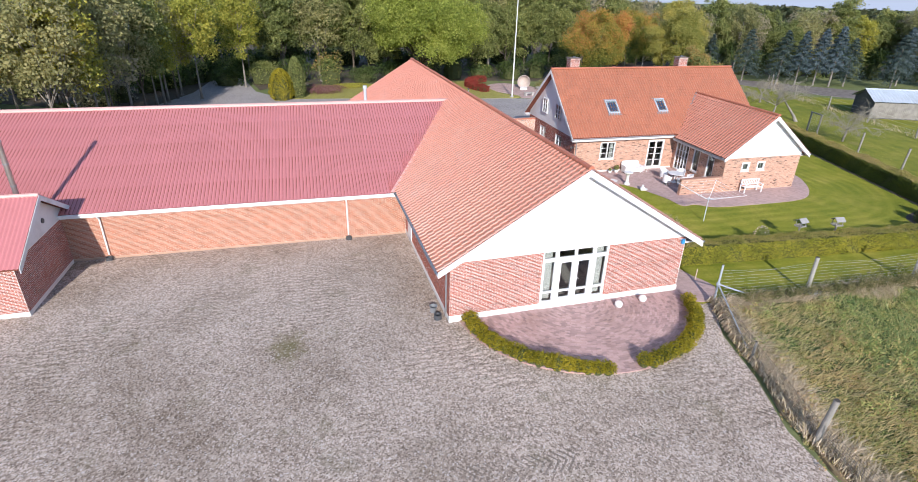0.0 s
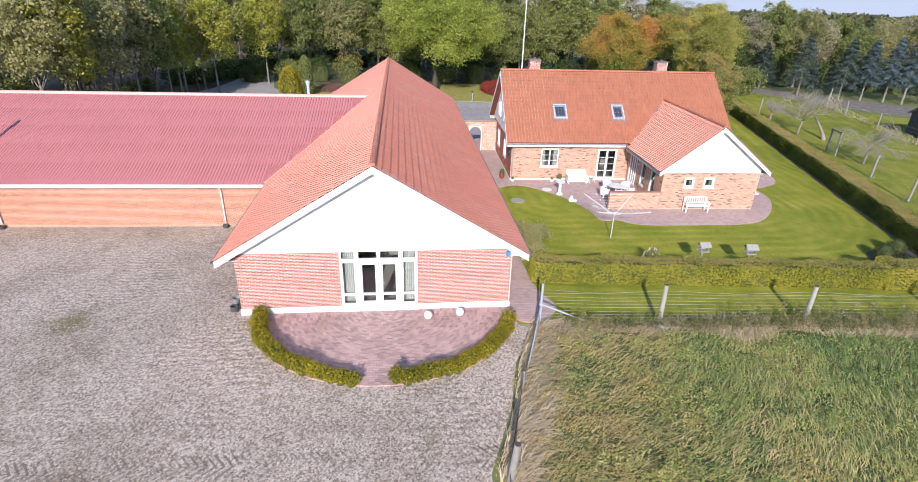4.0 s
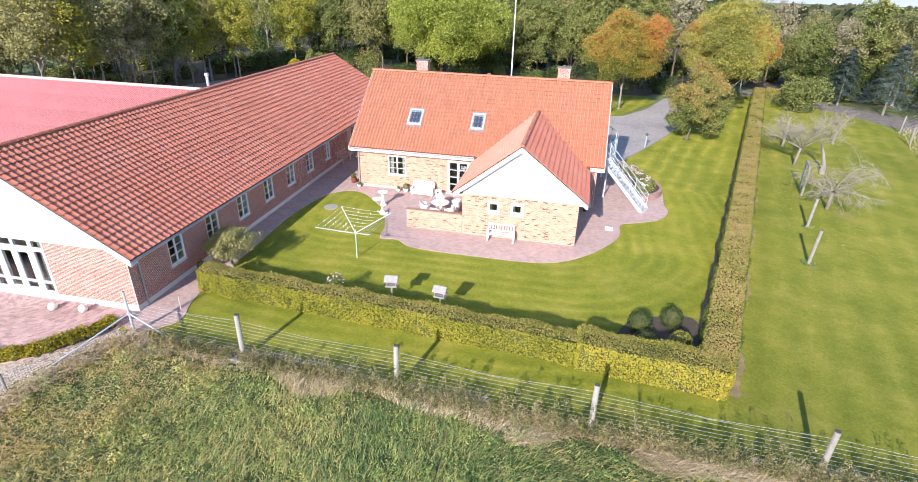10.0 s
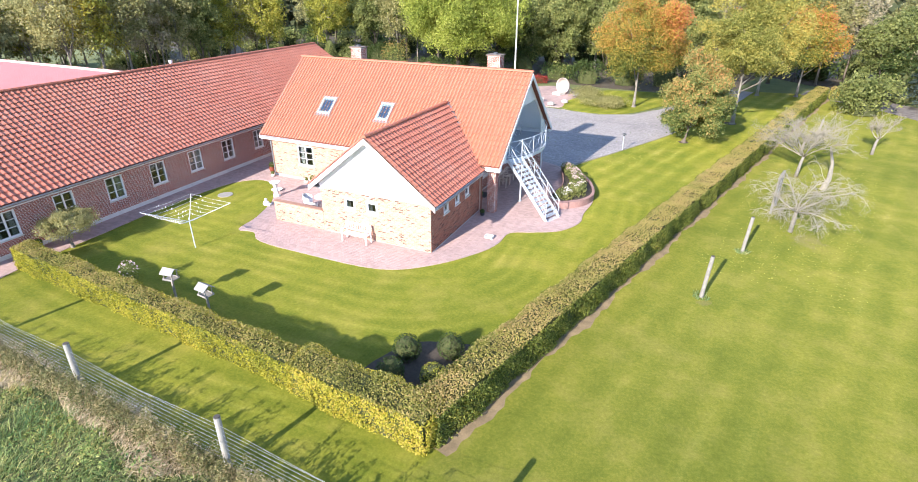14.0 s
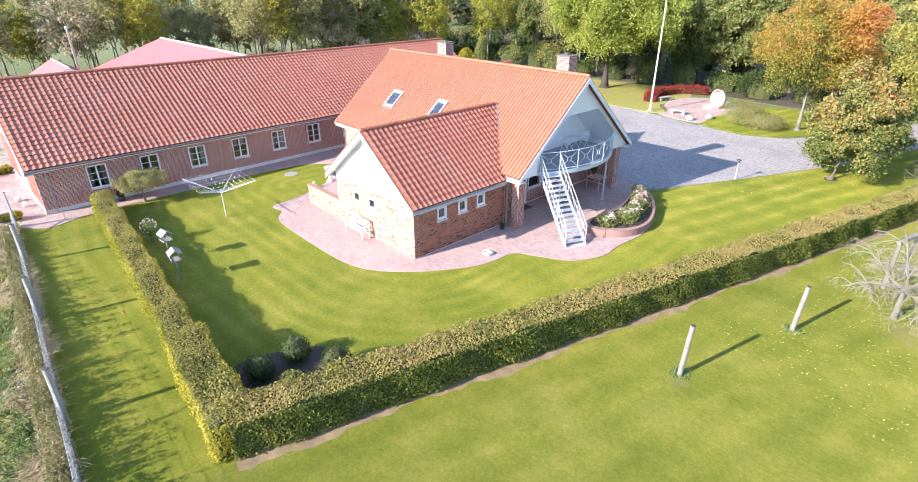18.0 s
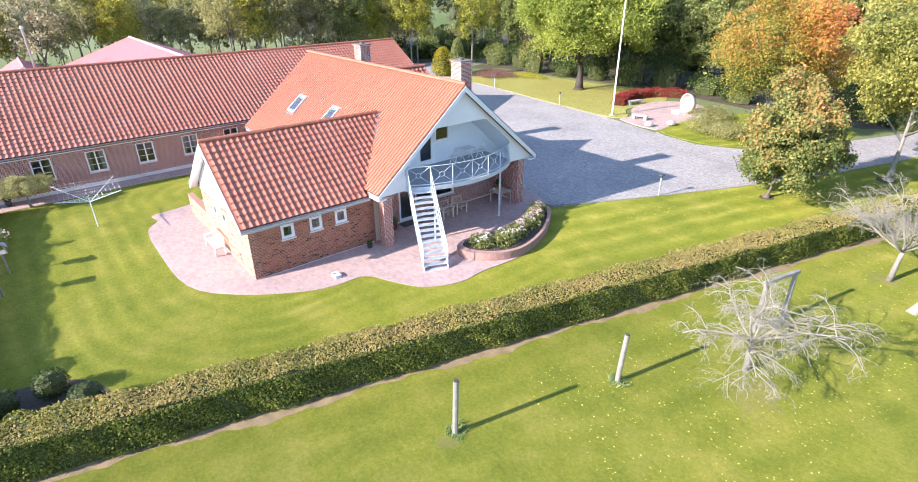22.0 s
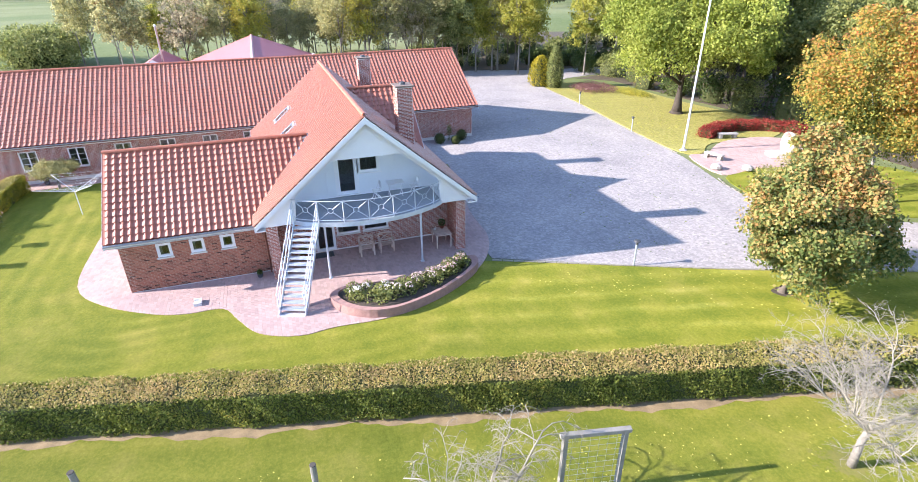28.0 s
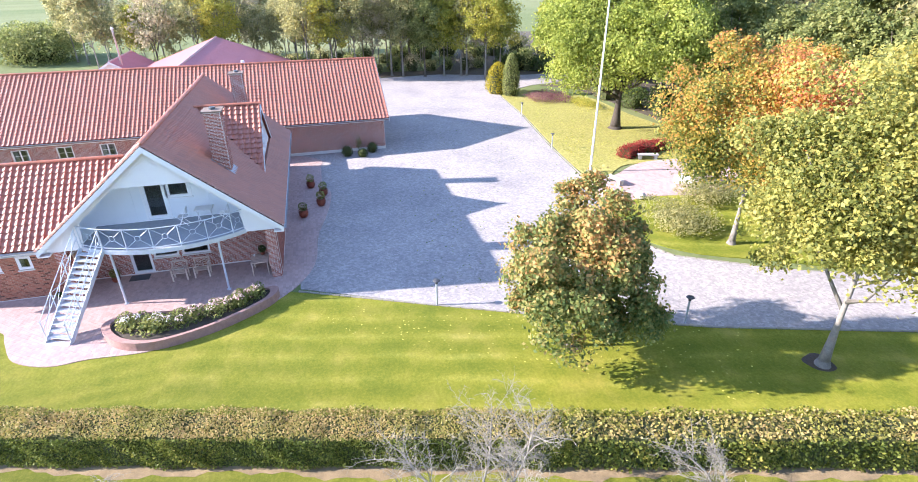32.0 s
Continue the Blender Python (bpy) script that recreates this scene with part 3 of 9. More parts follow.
# ---- mesh helpers ----
class G:
    """Vertices and faces of one mesh."""

    def __init__(self):
        self.v, self.f = [], []

    def add(self, v, f):
        n = len(self.v)
        self.v += [tuple(p) for p in v]
        self.f += [tuple(k + n for k in q) for q in f]
        return self

    def box(self, x0, y0, z0, x1, y1, z1, m=None):
        v = [Vector((x, y, z)) for z in (z0, z1) for x, y in ((x0, y0), (x1, y0), (x1, y1), (x0, y1))]
        if m is not None:
            v = [m @ p for p in v]
        return self.add(v, [(3, 2, 1, 0), (4, 5, 6, 7), (0, 1, 5, 4), (1, 2, 6, 5), (2, 3, 7, 6), (3, 0, 4, 7)])

    def bar(self, a, b, w, h=None, up=(0, 0, 1)):
        """A square bar from a to b."""
        a, b, h = Vector(a), Vector(b), h or w
        d = (b - a).normalized()
        up = Vector(up) if abs(d.dot(Vector(up))) < 0.99 else Vector((1, 0, 0))
        s = d.cross(up).normalized() * w / 2
        t = s.cross(d).normalized() * h / 2
        v = [p + i * s + j * t for p in (a, b) for i, j in ((-1, -1), (1, -1), (1, 1), (-1, 1))]
        return self.add(v, [(3, 2, 1, 0), (4, 5, 6, 7), (0, 1, 5, 4), (1, 2, 6, 5), (2, 3, 7, 6), (3, 0, 4, 7)])

    def tube(self, a, b, r0, r1=None, n=10, caps=True):
        a, b, r1 = Vector(a), Vector(b), r0 if r1 is None else r1
        d = (b - a).normalized()
        s = d.orthogonal().normalized()
        t = d.cross(s)
        v = [p + r * (math.cos(k * math.tau / n) * s + math.sin(k * math.tau / n) * t) for p, r in ((a, r0), (b, r1)) for k in range(n)]
        f = [(k, (k + 1) % n, n + (k + 1) % n, n + k) for k in range(n)]
        if caps:
            f += [tuple(range(n - 1, -1, -1)), tuple(range(n, 2 * n))]
        return self.add(v, f)

    def path(self, pts, r0, r1, n=6):
        """One unbroken tapering tube along points."""
        pts = [Vector(p) for p in pts]
        v, last = [], None
        for k, p in enumerate(pts):
            d = (pts[min(k + 1, len(pts) - 1)] - pts[max(k - 1, 0)]).normalized()
            s = d.orthogonal().normalized() if last is None else (last - d * last.dot(d)).normalized()
            last, t = s, d.cross(s)
            r = r0 + (r1 - r0) * k / (len(pts) - 1)
            v += [p + r * (math.cos(j * math.tau / n) * s + math.sin(j * math.tau / n) * t) for j in range(n)]
        m = len(pts)
        f = [(i * n + j, i * n + (j + 1) % n, (i + 1) * n + (j + 1) % n, (i + 1) * n + j) for i in range(m - 1) for j in range(n)]
        return self.add(v, f + [tuple(range(n - 1, -1, -1)), tuple(range((m - 1) * n, m * n))])

    def lathe(self, prof, n=16, at=(0, 0, 0)):
        """A turned form from (radius, height) pairs."""
        v = [(at[0] + r * math.cos(k * math.tau / n), at[1] + r * math.sin(k * math.tau / n), at[2] + z) for r, z in prof for k in range(n)]
        f = [(j * n + k, j * n + (k + 1) % n, (j + 1) * n + (k + 1) % n, (j + 1) * n + k) for j in range(len(prof) - 1) for k in range(n)]
        f += [tuple(range(n - 1, -1, -1)), tuple(range((len(prof) - 1) * n, len(prof) * n))]
        return self.add(v, f)

    def slab(self, poly, z0, z1):
        """An upright prism over a ground polygon, given counter-clockwise."""
        n = len(poly)
        v = [(*p, z0) for p in poly] + [(*p, z1) for p in poly]
        return self.add(v, [tuple(range(n - 1, -1, -1)), tuple(range(n, 2 * n))] + [(k, (k + 1) % n, n + (k + 1) % n, n + k) for k in range(n)])

    def extrude(self, poly, d):
        """A solid from a flat 3D polygon pushed along d."""
        n, d = len(poly), Vector(d)
        v = [Vector(p) for p in poly] + [Vector(p) + d for p in poly]
        return self.add(v, [tuple(range(n - 1, -1, -1)), tuple(range(n, 2 * n))] + [(k, (k + 1) % n, n + (k + 1) % n, n + k) for k in range(n)])

    def data(self, name, smooth=False, shift=(0, 0, 0)):
        me = bpy.data.meshes.new(name)
        v = np.array(self.v, float).reshape(-1, 3) - np.array(shift)
        me.from_pydata(v.tolist(), [], self.f)
        if smooth:
            me.polygons.foreach_set("use_smooth", [True] * len(me.polygons))
        me.update()
        return me


def finish(ob, fix=True):
    if fix:
        bm = bmesh.new()
        bm.from_mesh(ob.data)
        bmesh.ops.recalc_face_normals(bm, faces=bm.faces)
        bm.to_mesh(ob.data)
        bm.free()
    return ob


def thing(name, at, label, category, group="", turn=0.0):
    ob = new(name)
    ob.matrix_basis = pose(*at, 0, 0, turn)
    ob.empty_display_size = 0.2
    return tagged(ob, label, category, group)


def part(name, g, mat_, parent, label="", smooth=False, shift=(0, 0, 0), fix=True):
    """Links a mesh as one part under a thing or a part."""
    ob = new(name, g if isinstance(g, bpy.types.Mesh) else g.data(name, smooth, shift))
    if not ob.data.materials:
        ob.data.materials.append(mat_)
    ob.parent = parent
    if fix and not isinstance(g, bpy.types.Mesh):
        finish(ob)
    return tagged(ob, label) if label else ob


def single(name, g, mat_, label, category, group="", kind="", at=(0, 0, 0), smooth=False, fix=True):
    ob = new(name, g if isinstance(g, bpy.types.Mesh) else g.data(name, smooth))
    ob.data.materials.append(mat_)
    ob.location = at
    if fix:
        finish(ob)
    return tagged(ob, label, category, group, kind)


def mesh_np(name, v, f, mat_):
    """A mesh from arrays: v (n, 3), f (m, 4)."""
    me = bpy.data.meshes.new(name)
    me.vertices.add(len(v))
    me.vertices.foreach_set("co", np.ascontiguousarray(v, np.float32).ravel())
    k = f.shape[1]
    me.loops.add(f.size)
    me.loops.foreach_set("vertex_index", f.astype(np.int32).ravel())
    me.polygons.add(len(f))
    me.polygons.foreach_set("loop_start", np.arange(0, f.size, k, dtype=np.int32))
    me.update(calc_edges=True)
    me.shade_flat()
    me.materials.append(mat_)
    return me


def leaves(name, at, out, size, mat_, rng, flat=0.6, aspect=0.7):
    """Small leaf quads at points, facing roughly along out."""
    n = len(at)
    nrm = out * flat + rng.normal(size=(n, 3)) * (1 - flat)
    nrm /= np.linalg.norm(nrm, axis=1, keepdims=True) + 1e-9
    ref = rng.normal(size=(n, 3))
    s = np.cross(nrm, ref)
    s /= np.linalg.norm(s, axis=1, keepdims=True) + 1e-9
    t = np.cross(nrm, s)
    a = (size * rng.uniform(0.6, 1.3, n))[:, None] / 2
    b = a * aspect
    v = np.stack([at - s * a, at - t * b, at + s * a, at + t * b], 1).reshape(-1, 3)
    return mesh_np(name, v, np.arange(4 * n).reshape(-1, 4), mat_)
# Glowing colour of the ring that stands in for the low sky.
HORIZON = bpy.data.materials.new("horizon_glow")
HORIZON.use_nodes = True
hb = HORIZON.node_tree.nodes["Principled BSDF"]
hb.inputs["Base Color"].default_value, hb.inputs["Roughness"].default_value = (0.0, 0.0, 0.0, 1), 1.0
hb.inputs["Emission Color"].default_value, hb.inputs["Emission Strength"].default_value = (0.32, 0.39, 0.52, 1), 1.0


# ---- building kit ----
COURSE, BRICK_L, BRICK_H = 0.0667, 0.240, 0.052


def wall_frame(o, u):
    """Axes of a wall that runs along u from o; its outer side is to the right of u."""
    u = Vector((u[0], u[1], 0)).normalized()
    return Vector((o[0], o[1], 0)), u, Vector((u.y, -u.x, 0))


def wall_boxes(g, o, u, length, z0, z1, thick, holes):
    """A wall with openings cut through it, outer face on the line."""
    o, u, n = wall_frame(o, u)
    us = sorted({0.0, length, *[h[0] for h in holes], *[h[1] for h in holes]})
    zs = sorted({z0, z1, *[h[2] for h in holes], *[h[3] for h in holes]})
    for zi, zj in zip(zs, zs[1:]):
        run = None
        for ui, uj in zip(us, us[1:]):
            mu, mz = (ui + uj) / 2, (zi + zj) / 2
            inside = any(h[0] < mu < h[1] and h[2] < mz < h[3] for h in holes)
            if not inside and run is None:
                run = ui
            last = uj == us[-1]
            if run is not None and (inside or last):
                end = ui if inside else uj
                poly = [o + u * a - n * b for a, b in ((run, 0), (end, 0), (end, thick), (run, thick))]
                g.extrude([(p.x, p.y, zi) for p in poly], (0, 0, zj - zi))
                run = None


brick_meshes = {}


def brick_mesh(mat_, length):
    key = (mat_.name, length)
    if key not in brick_meshes:
        g = G().box(0, -0.006, 0, length, 0.02, BRICK_H)
        brick_meshes[key] = g.data("brick")
        brick_meshes[key].materials.append(mat_)
    return brick_meshes[key]


pending_bricks = []


def bricks(parent, o, u, length, z0, z1, holes, mats, singles=0, top=None):
    """Stretcher bond laid on a wall's face. top(u): height of a sloping upper edge."""
    pending_bricks.append((parent, o, u, length, z0, z1, holes, mats, singles, top))


def lay_bricks(parent, o, u, length, z0, z1, holes, mats, singles, top):
    o, u, n = wall_frame(o, u)
    laid = []
    row = 0
    z = z0 + 0.006
    while z + BRICK_H <= z1 + 0.002:
        a = (-0.12 if row % 2 else 0.0) - 0.03 * ((row * 7) % 5) / 5
        z += 0.004 * math.sin(row * 12.9 + z0 * 31)
        while a < length:
            s, e = max(a, 0.0) + 0.005, min(a + BRICK_L, length) - 0.015
            pieces = [(s, e)]
            for h in holes:
                if h[2] < z + BRICK_H and h[3] > z:
                    pieces = [q for p in pieces for q in ((p[0], min(p[1], h[0] - 0.004)), (max(p[0], h[1] + 0.004), p[1])) if q[1] - q[0] > 0.03]
            for p in pieces:
                if top is None or z + BRICK_H < min(top(p[0]), top(p[1])):
                    laid.append((p[0], p[1], z))
            a += BRICK_L
        row += 1
        z = z0 + 0.006 + row * COURSE
    ang = math.atan2(u.y, u.x)
    full = [b for b in laid if abs(b[1] - b[0] - 0.220) < 0.002]
    first = set(full[:singles])
    me = brick_mesh(mats[0], 0.220)
    for s, e, zz in full[:singles]:
        ob = new("brick", me)
        p = o + u * s
        ob.matrix_basis = pose(p.x, p.y, zz, 0, 0, math.degrees(ang))
        ob.parent = parent
    rest = np.array([b for b in laid if b not in first])
    if not len(rest):
        return
    uu, nn, oo = np.array(u), np.array(n), np.array(o)
    out = np.random.default_rng(7).uniform(0.003, 0.008, len(rest))
    pts = []
    for du, dz, dn in ((0, 0, 1), (1, 0, 1), (1, 1, 1), (0, 1, 1), (0, 0, 0), (1, 0, 0), (1, 1, 0), (0, 1, 0)):
        q = oo + np.where(du, rest[:, 1], rest[:, 0])[:, None] * uu + (nn * (out[:, None] if dn else -0.01))
        q[:, 2] = rest[:, 2] + dz * BRICK_H
        pts.append(q)
    v = np.stack(pts, 1).reshape(-1, 3)
    f = np.array([(0, 1, 2, 3), (0, 4, 5, 1), (3, 2, 6, 7), (0, 3, 7, 4), (1, 5, 6, 2)])
    f = (np.arange(len(rest))[:, None, None] * 8 + f).reshape(-1, 4)
    ob = new("brick_run", mesh_np("brick_run", v, f, mats[1]))
    ob.parent = parent
    tagged(ob, kind="stuff")


pending_tiles = []


def tile_profile(w, amp):
    return [(0.0, 0.0), (0.2 * w, -0.008 * amp), (0.42 * w, 0.0), (0.58 * w, 0.016 * amp), (0.72 * w, 0.034 * amp), (0.82 * w, 0.040 * amp), (0.91 * w, 0.034 * amp), (0.975 * w, 0.006 * amp), (1.0 * w, 0.0)]


def tiles(parent, o, u, s, length, rise, w, h, mats, singles=0, keep=None, amp=1.0, lip=0.057):
    """Pantiles on a roof plane: o the eave's start, u along the eave, s up the slope."""
    pending_tiles.append((parent, o, u, s, length, rise, w, h, mats, singles, keep, amp, lip))


def lay_tiles(parent, o, u, s, length, rise, w, h, mats, singles, keep, amp, lip):
    o, u, s = Vector(o), Vector(u).normalized(), Vector(s).normalized()
    n = u.cross(s).normalized()
    if n.z < 0:
        n = -n
    cols, rows = max(1, round(length / w)), max(1, round(rise / h))
    w, h = length / cols, rise / rows
    prof = tile_profile(w, amp)
    k = len(prof)
    spots = []
    for r in range(rows):
        for c in range(cols):
            p = o + u * ((c + 0.5) * w) + s * ((r + 0.5) * h)
            if keep is None or keep(p):
                spots.append((c, r))
    local = []
    for along, lift in ((0.0, lip), (h + 0.03, 0.002)):
        local += [(x, along, z + lift) for x, z in prof]
    local += [(x, 0.08, z - 0.012) for x, z in prof]
    faces = [(j, j + 1, k + j + 1, k + j) for j in range(k - 1)] + [(2 * k + j, 2 * k + j + 1, j + 1, j) for j in range(k - 1)]
    local = np.array(local)
    rot = np.array([u, s, n]).T
    base = local @ rot.T
    me = None
    for c, r in spots[:singles]:
        if me is None:
            me = bpy.data.meshes.new("roof_tile")
            me.from_pydata(base.tolist(), [], faces)
            me.materials.append(mats[0])
        ob = new("roof_tile", me)
        ob.location = o + u * (c * w) + s * (r * h)
        ob.parent = parent
    rest = spots[singles:]
    if not rest:
        return
    rng = np.random.default_rng(3)
    rest = np.array(rest)
    off = np.array(o) + rest[:, :1] * w * np.array(u) + rest[:, 1:] * h * np.array(s) + rng.normal(0, 0.003, (len(rest), 1)) * np.array(n)
    v = (base[None] + off[:, None]).reshape(-1, 3)
    f = (np.arange(len(rest))[:, None, None] * len(base) + np.array(faces)).reshape(-1, 4)
    ob = new("tile_run", mesh_np("tile_run", v, f, mats[1]))
    ob.parent = parent
    tagged(ob, kind="stuff")


def ridge_tiles(parent, a, b, mat_, r=0.13, step=0.36, lift=0.02):
    """Half-round caps along a ridge or hip."""
    a, b = Vector(a), Vector(b)
    d = (b - a).normalized()
    n = max(1, round((b - a).length / step))
    step = (b - a).length / n
    side = d.cross(Vector((0, 0, 1))).normalized()
    up = side.cross(d)
    v, k = [], 7
    for along, rr in ((0.0, r), (step + 0.03, r * 0.86)):
        for j in range(k):
            t = math.pi * (j / (k - 1)) * 1.1 - 0.05 * math.pi
            v.append(d * along + side * math.cos(t) * rr + up * (math.sin(t) * rr * 0.8))
    f = [(j, j + 1, k + j + 1, k + j) for j in range(k - 1)] + [tuple(range(k))]
    me = bpy.data.meshes.new("ridge_tile")
    me.from_pydata([tuple(p) for p in v], [], f)
    me.materials.append(mat_)
    for j in range(n):
        ob = new("ridge_tile", me)
        ob.location = a + d * (j * step) + Vector((0, 0, lift))
        ob.parent = parent


def roof_slab(parent, o, u, s, length, rise, thick, mat_, name="roof_deck"):
    o, u, s = Vector(o), Vector(u).normalized(), Vector(s).normalized()
    n = u.cross(s).normalized()
    if n.z < 0:
        n = -n
    g = G().extrude([o, o + u * length, o + u * length + s * rise, o + s * rise], -n * thick)
    return part(name, g, mat_, parent)


def window(parent, o, u, a, b, z0, z1, cols=2, rows=3, name="window", bar=0.03, fw=0.07, sill=True, mat_=None, deep=0.07, curtain=False):
    """A casement set in an opening of the wall along u, from a to b and z0 to z1."""
    mat_ = mat_ or WHITE
    o, u, n = wall_frame(o, u)
    m = Matrix.Translation(o - n * deep) @ Matrix((u, n, (0, 0, 1))).transposed().to_4x4()
    g = G()
    for x0, x1, y0, y1 in ((a, a + fw, z0, z1), (b - fw, b, z0, z1), (a + fw, b - fw, z1 - fw, z1), (a + fw, b - fw, z0, z0 + fw)):
        g.box(x0, -0.05, y0, x1, 0.05, y1, m)
    w = part(name, g, mat_, parent)
    g = G()
    iw, ih = b - a - 2 * fw, z1 - z0 - 2 * fw
    for c in range(1, cols):
        x = a + fw + iw * c / cols
        t = fw * 0.55 if cols == 2 else bar
        g.box(x - t, -0.035, z0 + fw, x + t, 0.04, z1 - fw, m)
    for r in range(1, rows):
        z = z0 + fw + ih * r / rows
        for c in range(cols):
            x0, x1 = a + fw + iw * c / cols, a + fw + iw * (c + 1) / cols
            g.box(x0 + 0.02, -0.02, z - bar / 2, x1 - 0.02, 0.03, z + bar / 2, m)
    if g.v:
        part("glazing_bar", g, mat_, w)
    for c in range(cols):
        g = G()
        x0, x1 = a + fw + iw * c / cols, a + fw + iw * (c + 1) / cols
        g.box(x0, -0.006, z0 + fw, x1, 0.0, z1 - fw, m)
        p = part("pane", g, GLASS, w)
        p.visible_shadow = False
    if sill:
        part("sill", G().box(a - 0.04, 0.0, z0 - 0.06, b + 0.04, deep + 0.05, z0 - 0.004, m), PLINTH, w)
    if curtain:
        g = G()
        for x0, x1 in ((a + 0.05, a + 0.05 + (b - a) * 0.22), (b - 0.05 - (b - a) * 0.22, b - 0.05)):
            k = 10
            v = [(x0 + (x1 - x0) * j / k, -0.22 + 0.03 * (-1) ** j, z) for j in range(k + 1) for z in (z0, z1)]
            g.add([m @ Vector(p) for p in v], [(2 * j, 2 * j + 2, 2 * j + 3, 2 * j + 1) for j in range(k)])
        part("curtain", g, CURTAIN, w, fix=False)
    return w


def gutter(parent, a, b, r=0.065, mat_=None, pipe=()):
    a, b = Vector(a), Vector(b)
    d = (b - a).normalized()
    s = d.cross(Vector((0, 0, 1))).normalized()
    k = 8
    v = [p + s * math.cos(math.pi * (1 + j / k)) * q + Vector((0, 0, math.sin(math.pi * (1 + j / k)) * q)) for p in (a, b) for q in (r, r - 0.008) for j in range(k + 1)]
    n = k + 1
    f = [(j, j + 1, 2 * n + j + 1, 2 * n + j) for j in range(k)] + [(n + j, 3 * n + j, 3 * n + j + 1, n + j + 1) for j in range(k)] + [(0, 2 * n, 3 * n, n), (k, n + k, 3 * n + k, 2 * n + k)]
    ob = part("gutter", G().add(v, f), mat_ or ZINC, parent)
    for top, mid, foot in pipe:
        g = G().tube(top, mid, 0.04, n=8).tube(mid, foot, 0.04, n=8)
        part("downpipe", g, mat_ or ZINC, parent)
    return ob


# ---- ground ----
def sheet(name, poly, z0, z1, mat_, label, category):
    return single(name, G().slab(poly, z0, z1), mat_, label, category, kind="structure")


def smooth_loop(pts, per=6):
    """A closed smooth curve through ground points."""
    n, out = len(pts), []
    for k in range(n):
        p0, p1, p2, p3 = (np.array(pts[(k + j - 1) % n], float) for j in range(4))
        for j in range(per):
            t = j / per
            out.append(tuple(0.5 * (2 * p1 + (p2 - p0) * t + (2 * p0 - 5 * p1 + 4 * p2 - p3) * t * t + (3 * p1 - p0 - 3 * p2 + p3) * t**3)))
    return out


def ground_height(x, y):
    """Level round the farm, a slight bank under the rough field, falling away far off."""
    r = math.hypot(x - 20, y - 25)
    z = -0.02 - max(0.0, r - 130) * 0.012
    return z


def build_ground():
    rings = [0, 15, 30, 45, 60, 80, 100, 130, 180, 260, 380, 560, 800, 1200, 1800, 2600]
    n = 72
    v, f = [(20, 25, ground_height(20, 25))], []
    for r in rings[1:]:
        for k in range(n):
            x, y = 20 + r * math.cos(k * math.tau / n), 25 + r * math.sin(k * math.tau / n)
            v.append((x, y, ground_height(x, y)))
    f += [(0, 1 + k, 1 + (k + 1) % n) for k in range(n)]
    for j in range(len(rings) - 2):
        a, b = 1 + j * n, 1 + (j + 1) * n
        f += [(a + k, b + k, b + (k + 1) % n, a + (k + 1) % n) for k in range(n)]
    single("ground", G().add(v, f), FARLAND, "wide grass and arable land round the farm", "ground", kind="structure")
    # a self-lit ring that stands in for the pale blue sky low over the horizon
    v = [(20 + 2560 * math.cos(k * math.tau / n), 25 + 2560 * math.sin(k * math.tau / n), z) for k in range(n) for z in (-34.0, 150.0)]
    single("backdrop", G().add(v, [(2 * k, 2 * k + 1, (2 * k + 3) % (2 * n), (2 * k + 2) % (2 * n)) for k in range(n)]), HORIZON, "glowing ring standing in for pale blue sky low over the horizon", "sky", kind="structure")


build_ground()
sheet("yard", [(-40, -45), (8.6, -45), (9.2, -12), (9.4, -8.6), (10.4, -6.0), (11.0, -3.5), (12.6, -0.6), (12.4, 0.6), (11.3, 9.6), (-40, 9.6)], -0.2, 0.0, GRAVEL, "pale trodden gravel yard with mossy patches and tyre tracks", "gravel yard")
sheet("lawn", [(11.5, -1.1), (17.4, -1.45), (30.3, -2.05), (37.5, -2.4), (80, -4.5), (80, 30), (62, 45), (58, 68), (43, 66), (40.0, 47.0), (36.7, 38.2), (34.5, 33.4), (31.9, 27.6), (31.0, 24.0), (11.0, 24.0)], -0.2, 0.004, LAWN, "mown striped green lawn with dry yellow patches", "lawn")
PATIO = [(18.6, 9.95), (19.6, 10.0), (20.7, 9.3), (23.7, 9.15), (27.8, 9.35), (29.9, 10.75), (31.4, 12.9), (31.85, 14.2), (31.95, 15.6), (33.0, 16.2), (34.3, 17.0), (35.0, 18.45), (34.9, 19.9), (34.9, 22.5), (33.4, 25.4), (32.0, 27.3), (29.5, 28.6), (26.0, 28.9), (22.5, 29.6), (19.5, 29.9), (17.5, 29.4), (14.0, 29.4), (12.0, 29.4), (10.4, 27.0), (10.5, 22.0), (10.9, 10.0), (11.2, 1.0), (11.45, -0.7), (12.4, -0.95), (13.4, 0.1), (12.95, 1.5), (12.75, 3.0), (12.55, 7.0), (12.3, 11.0), (12.5, 13.9), (12.95, 15.6), (14.0, 16.5), (15.2, 16.2), (16.5, 14.9), (17.4, 13.8), (18.3, 11.6)]
sheet("patio", smooth_loop(PATIO, 4), -0.2, 0.030, PAVER, "pinkish red clay paver patio with a wavy edge", "patio")
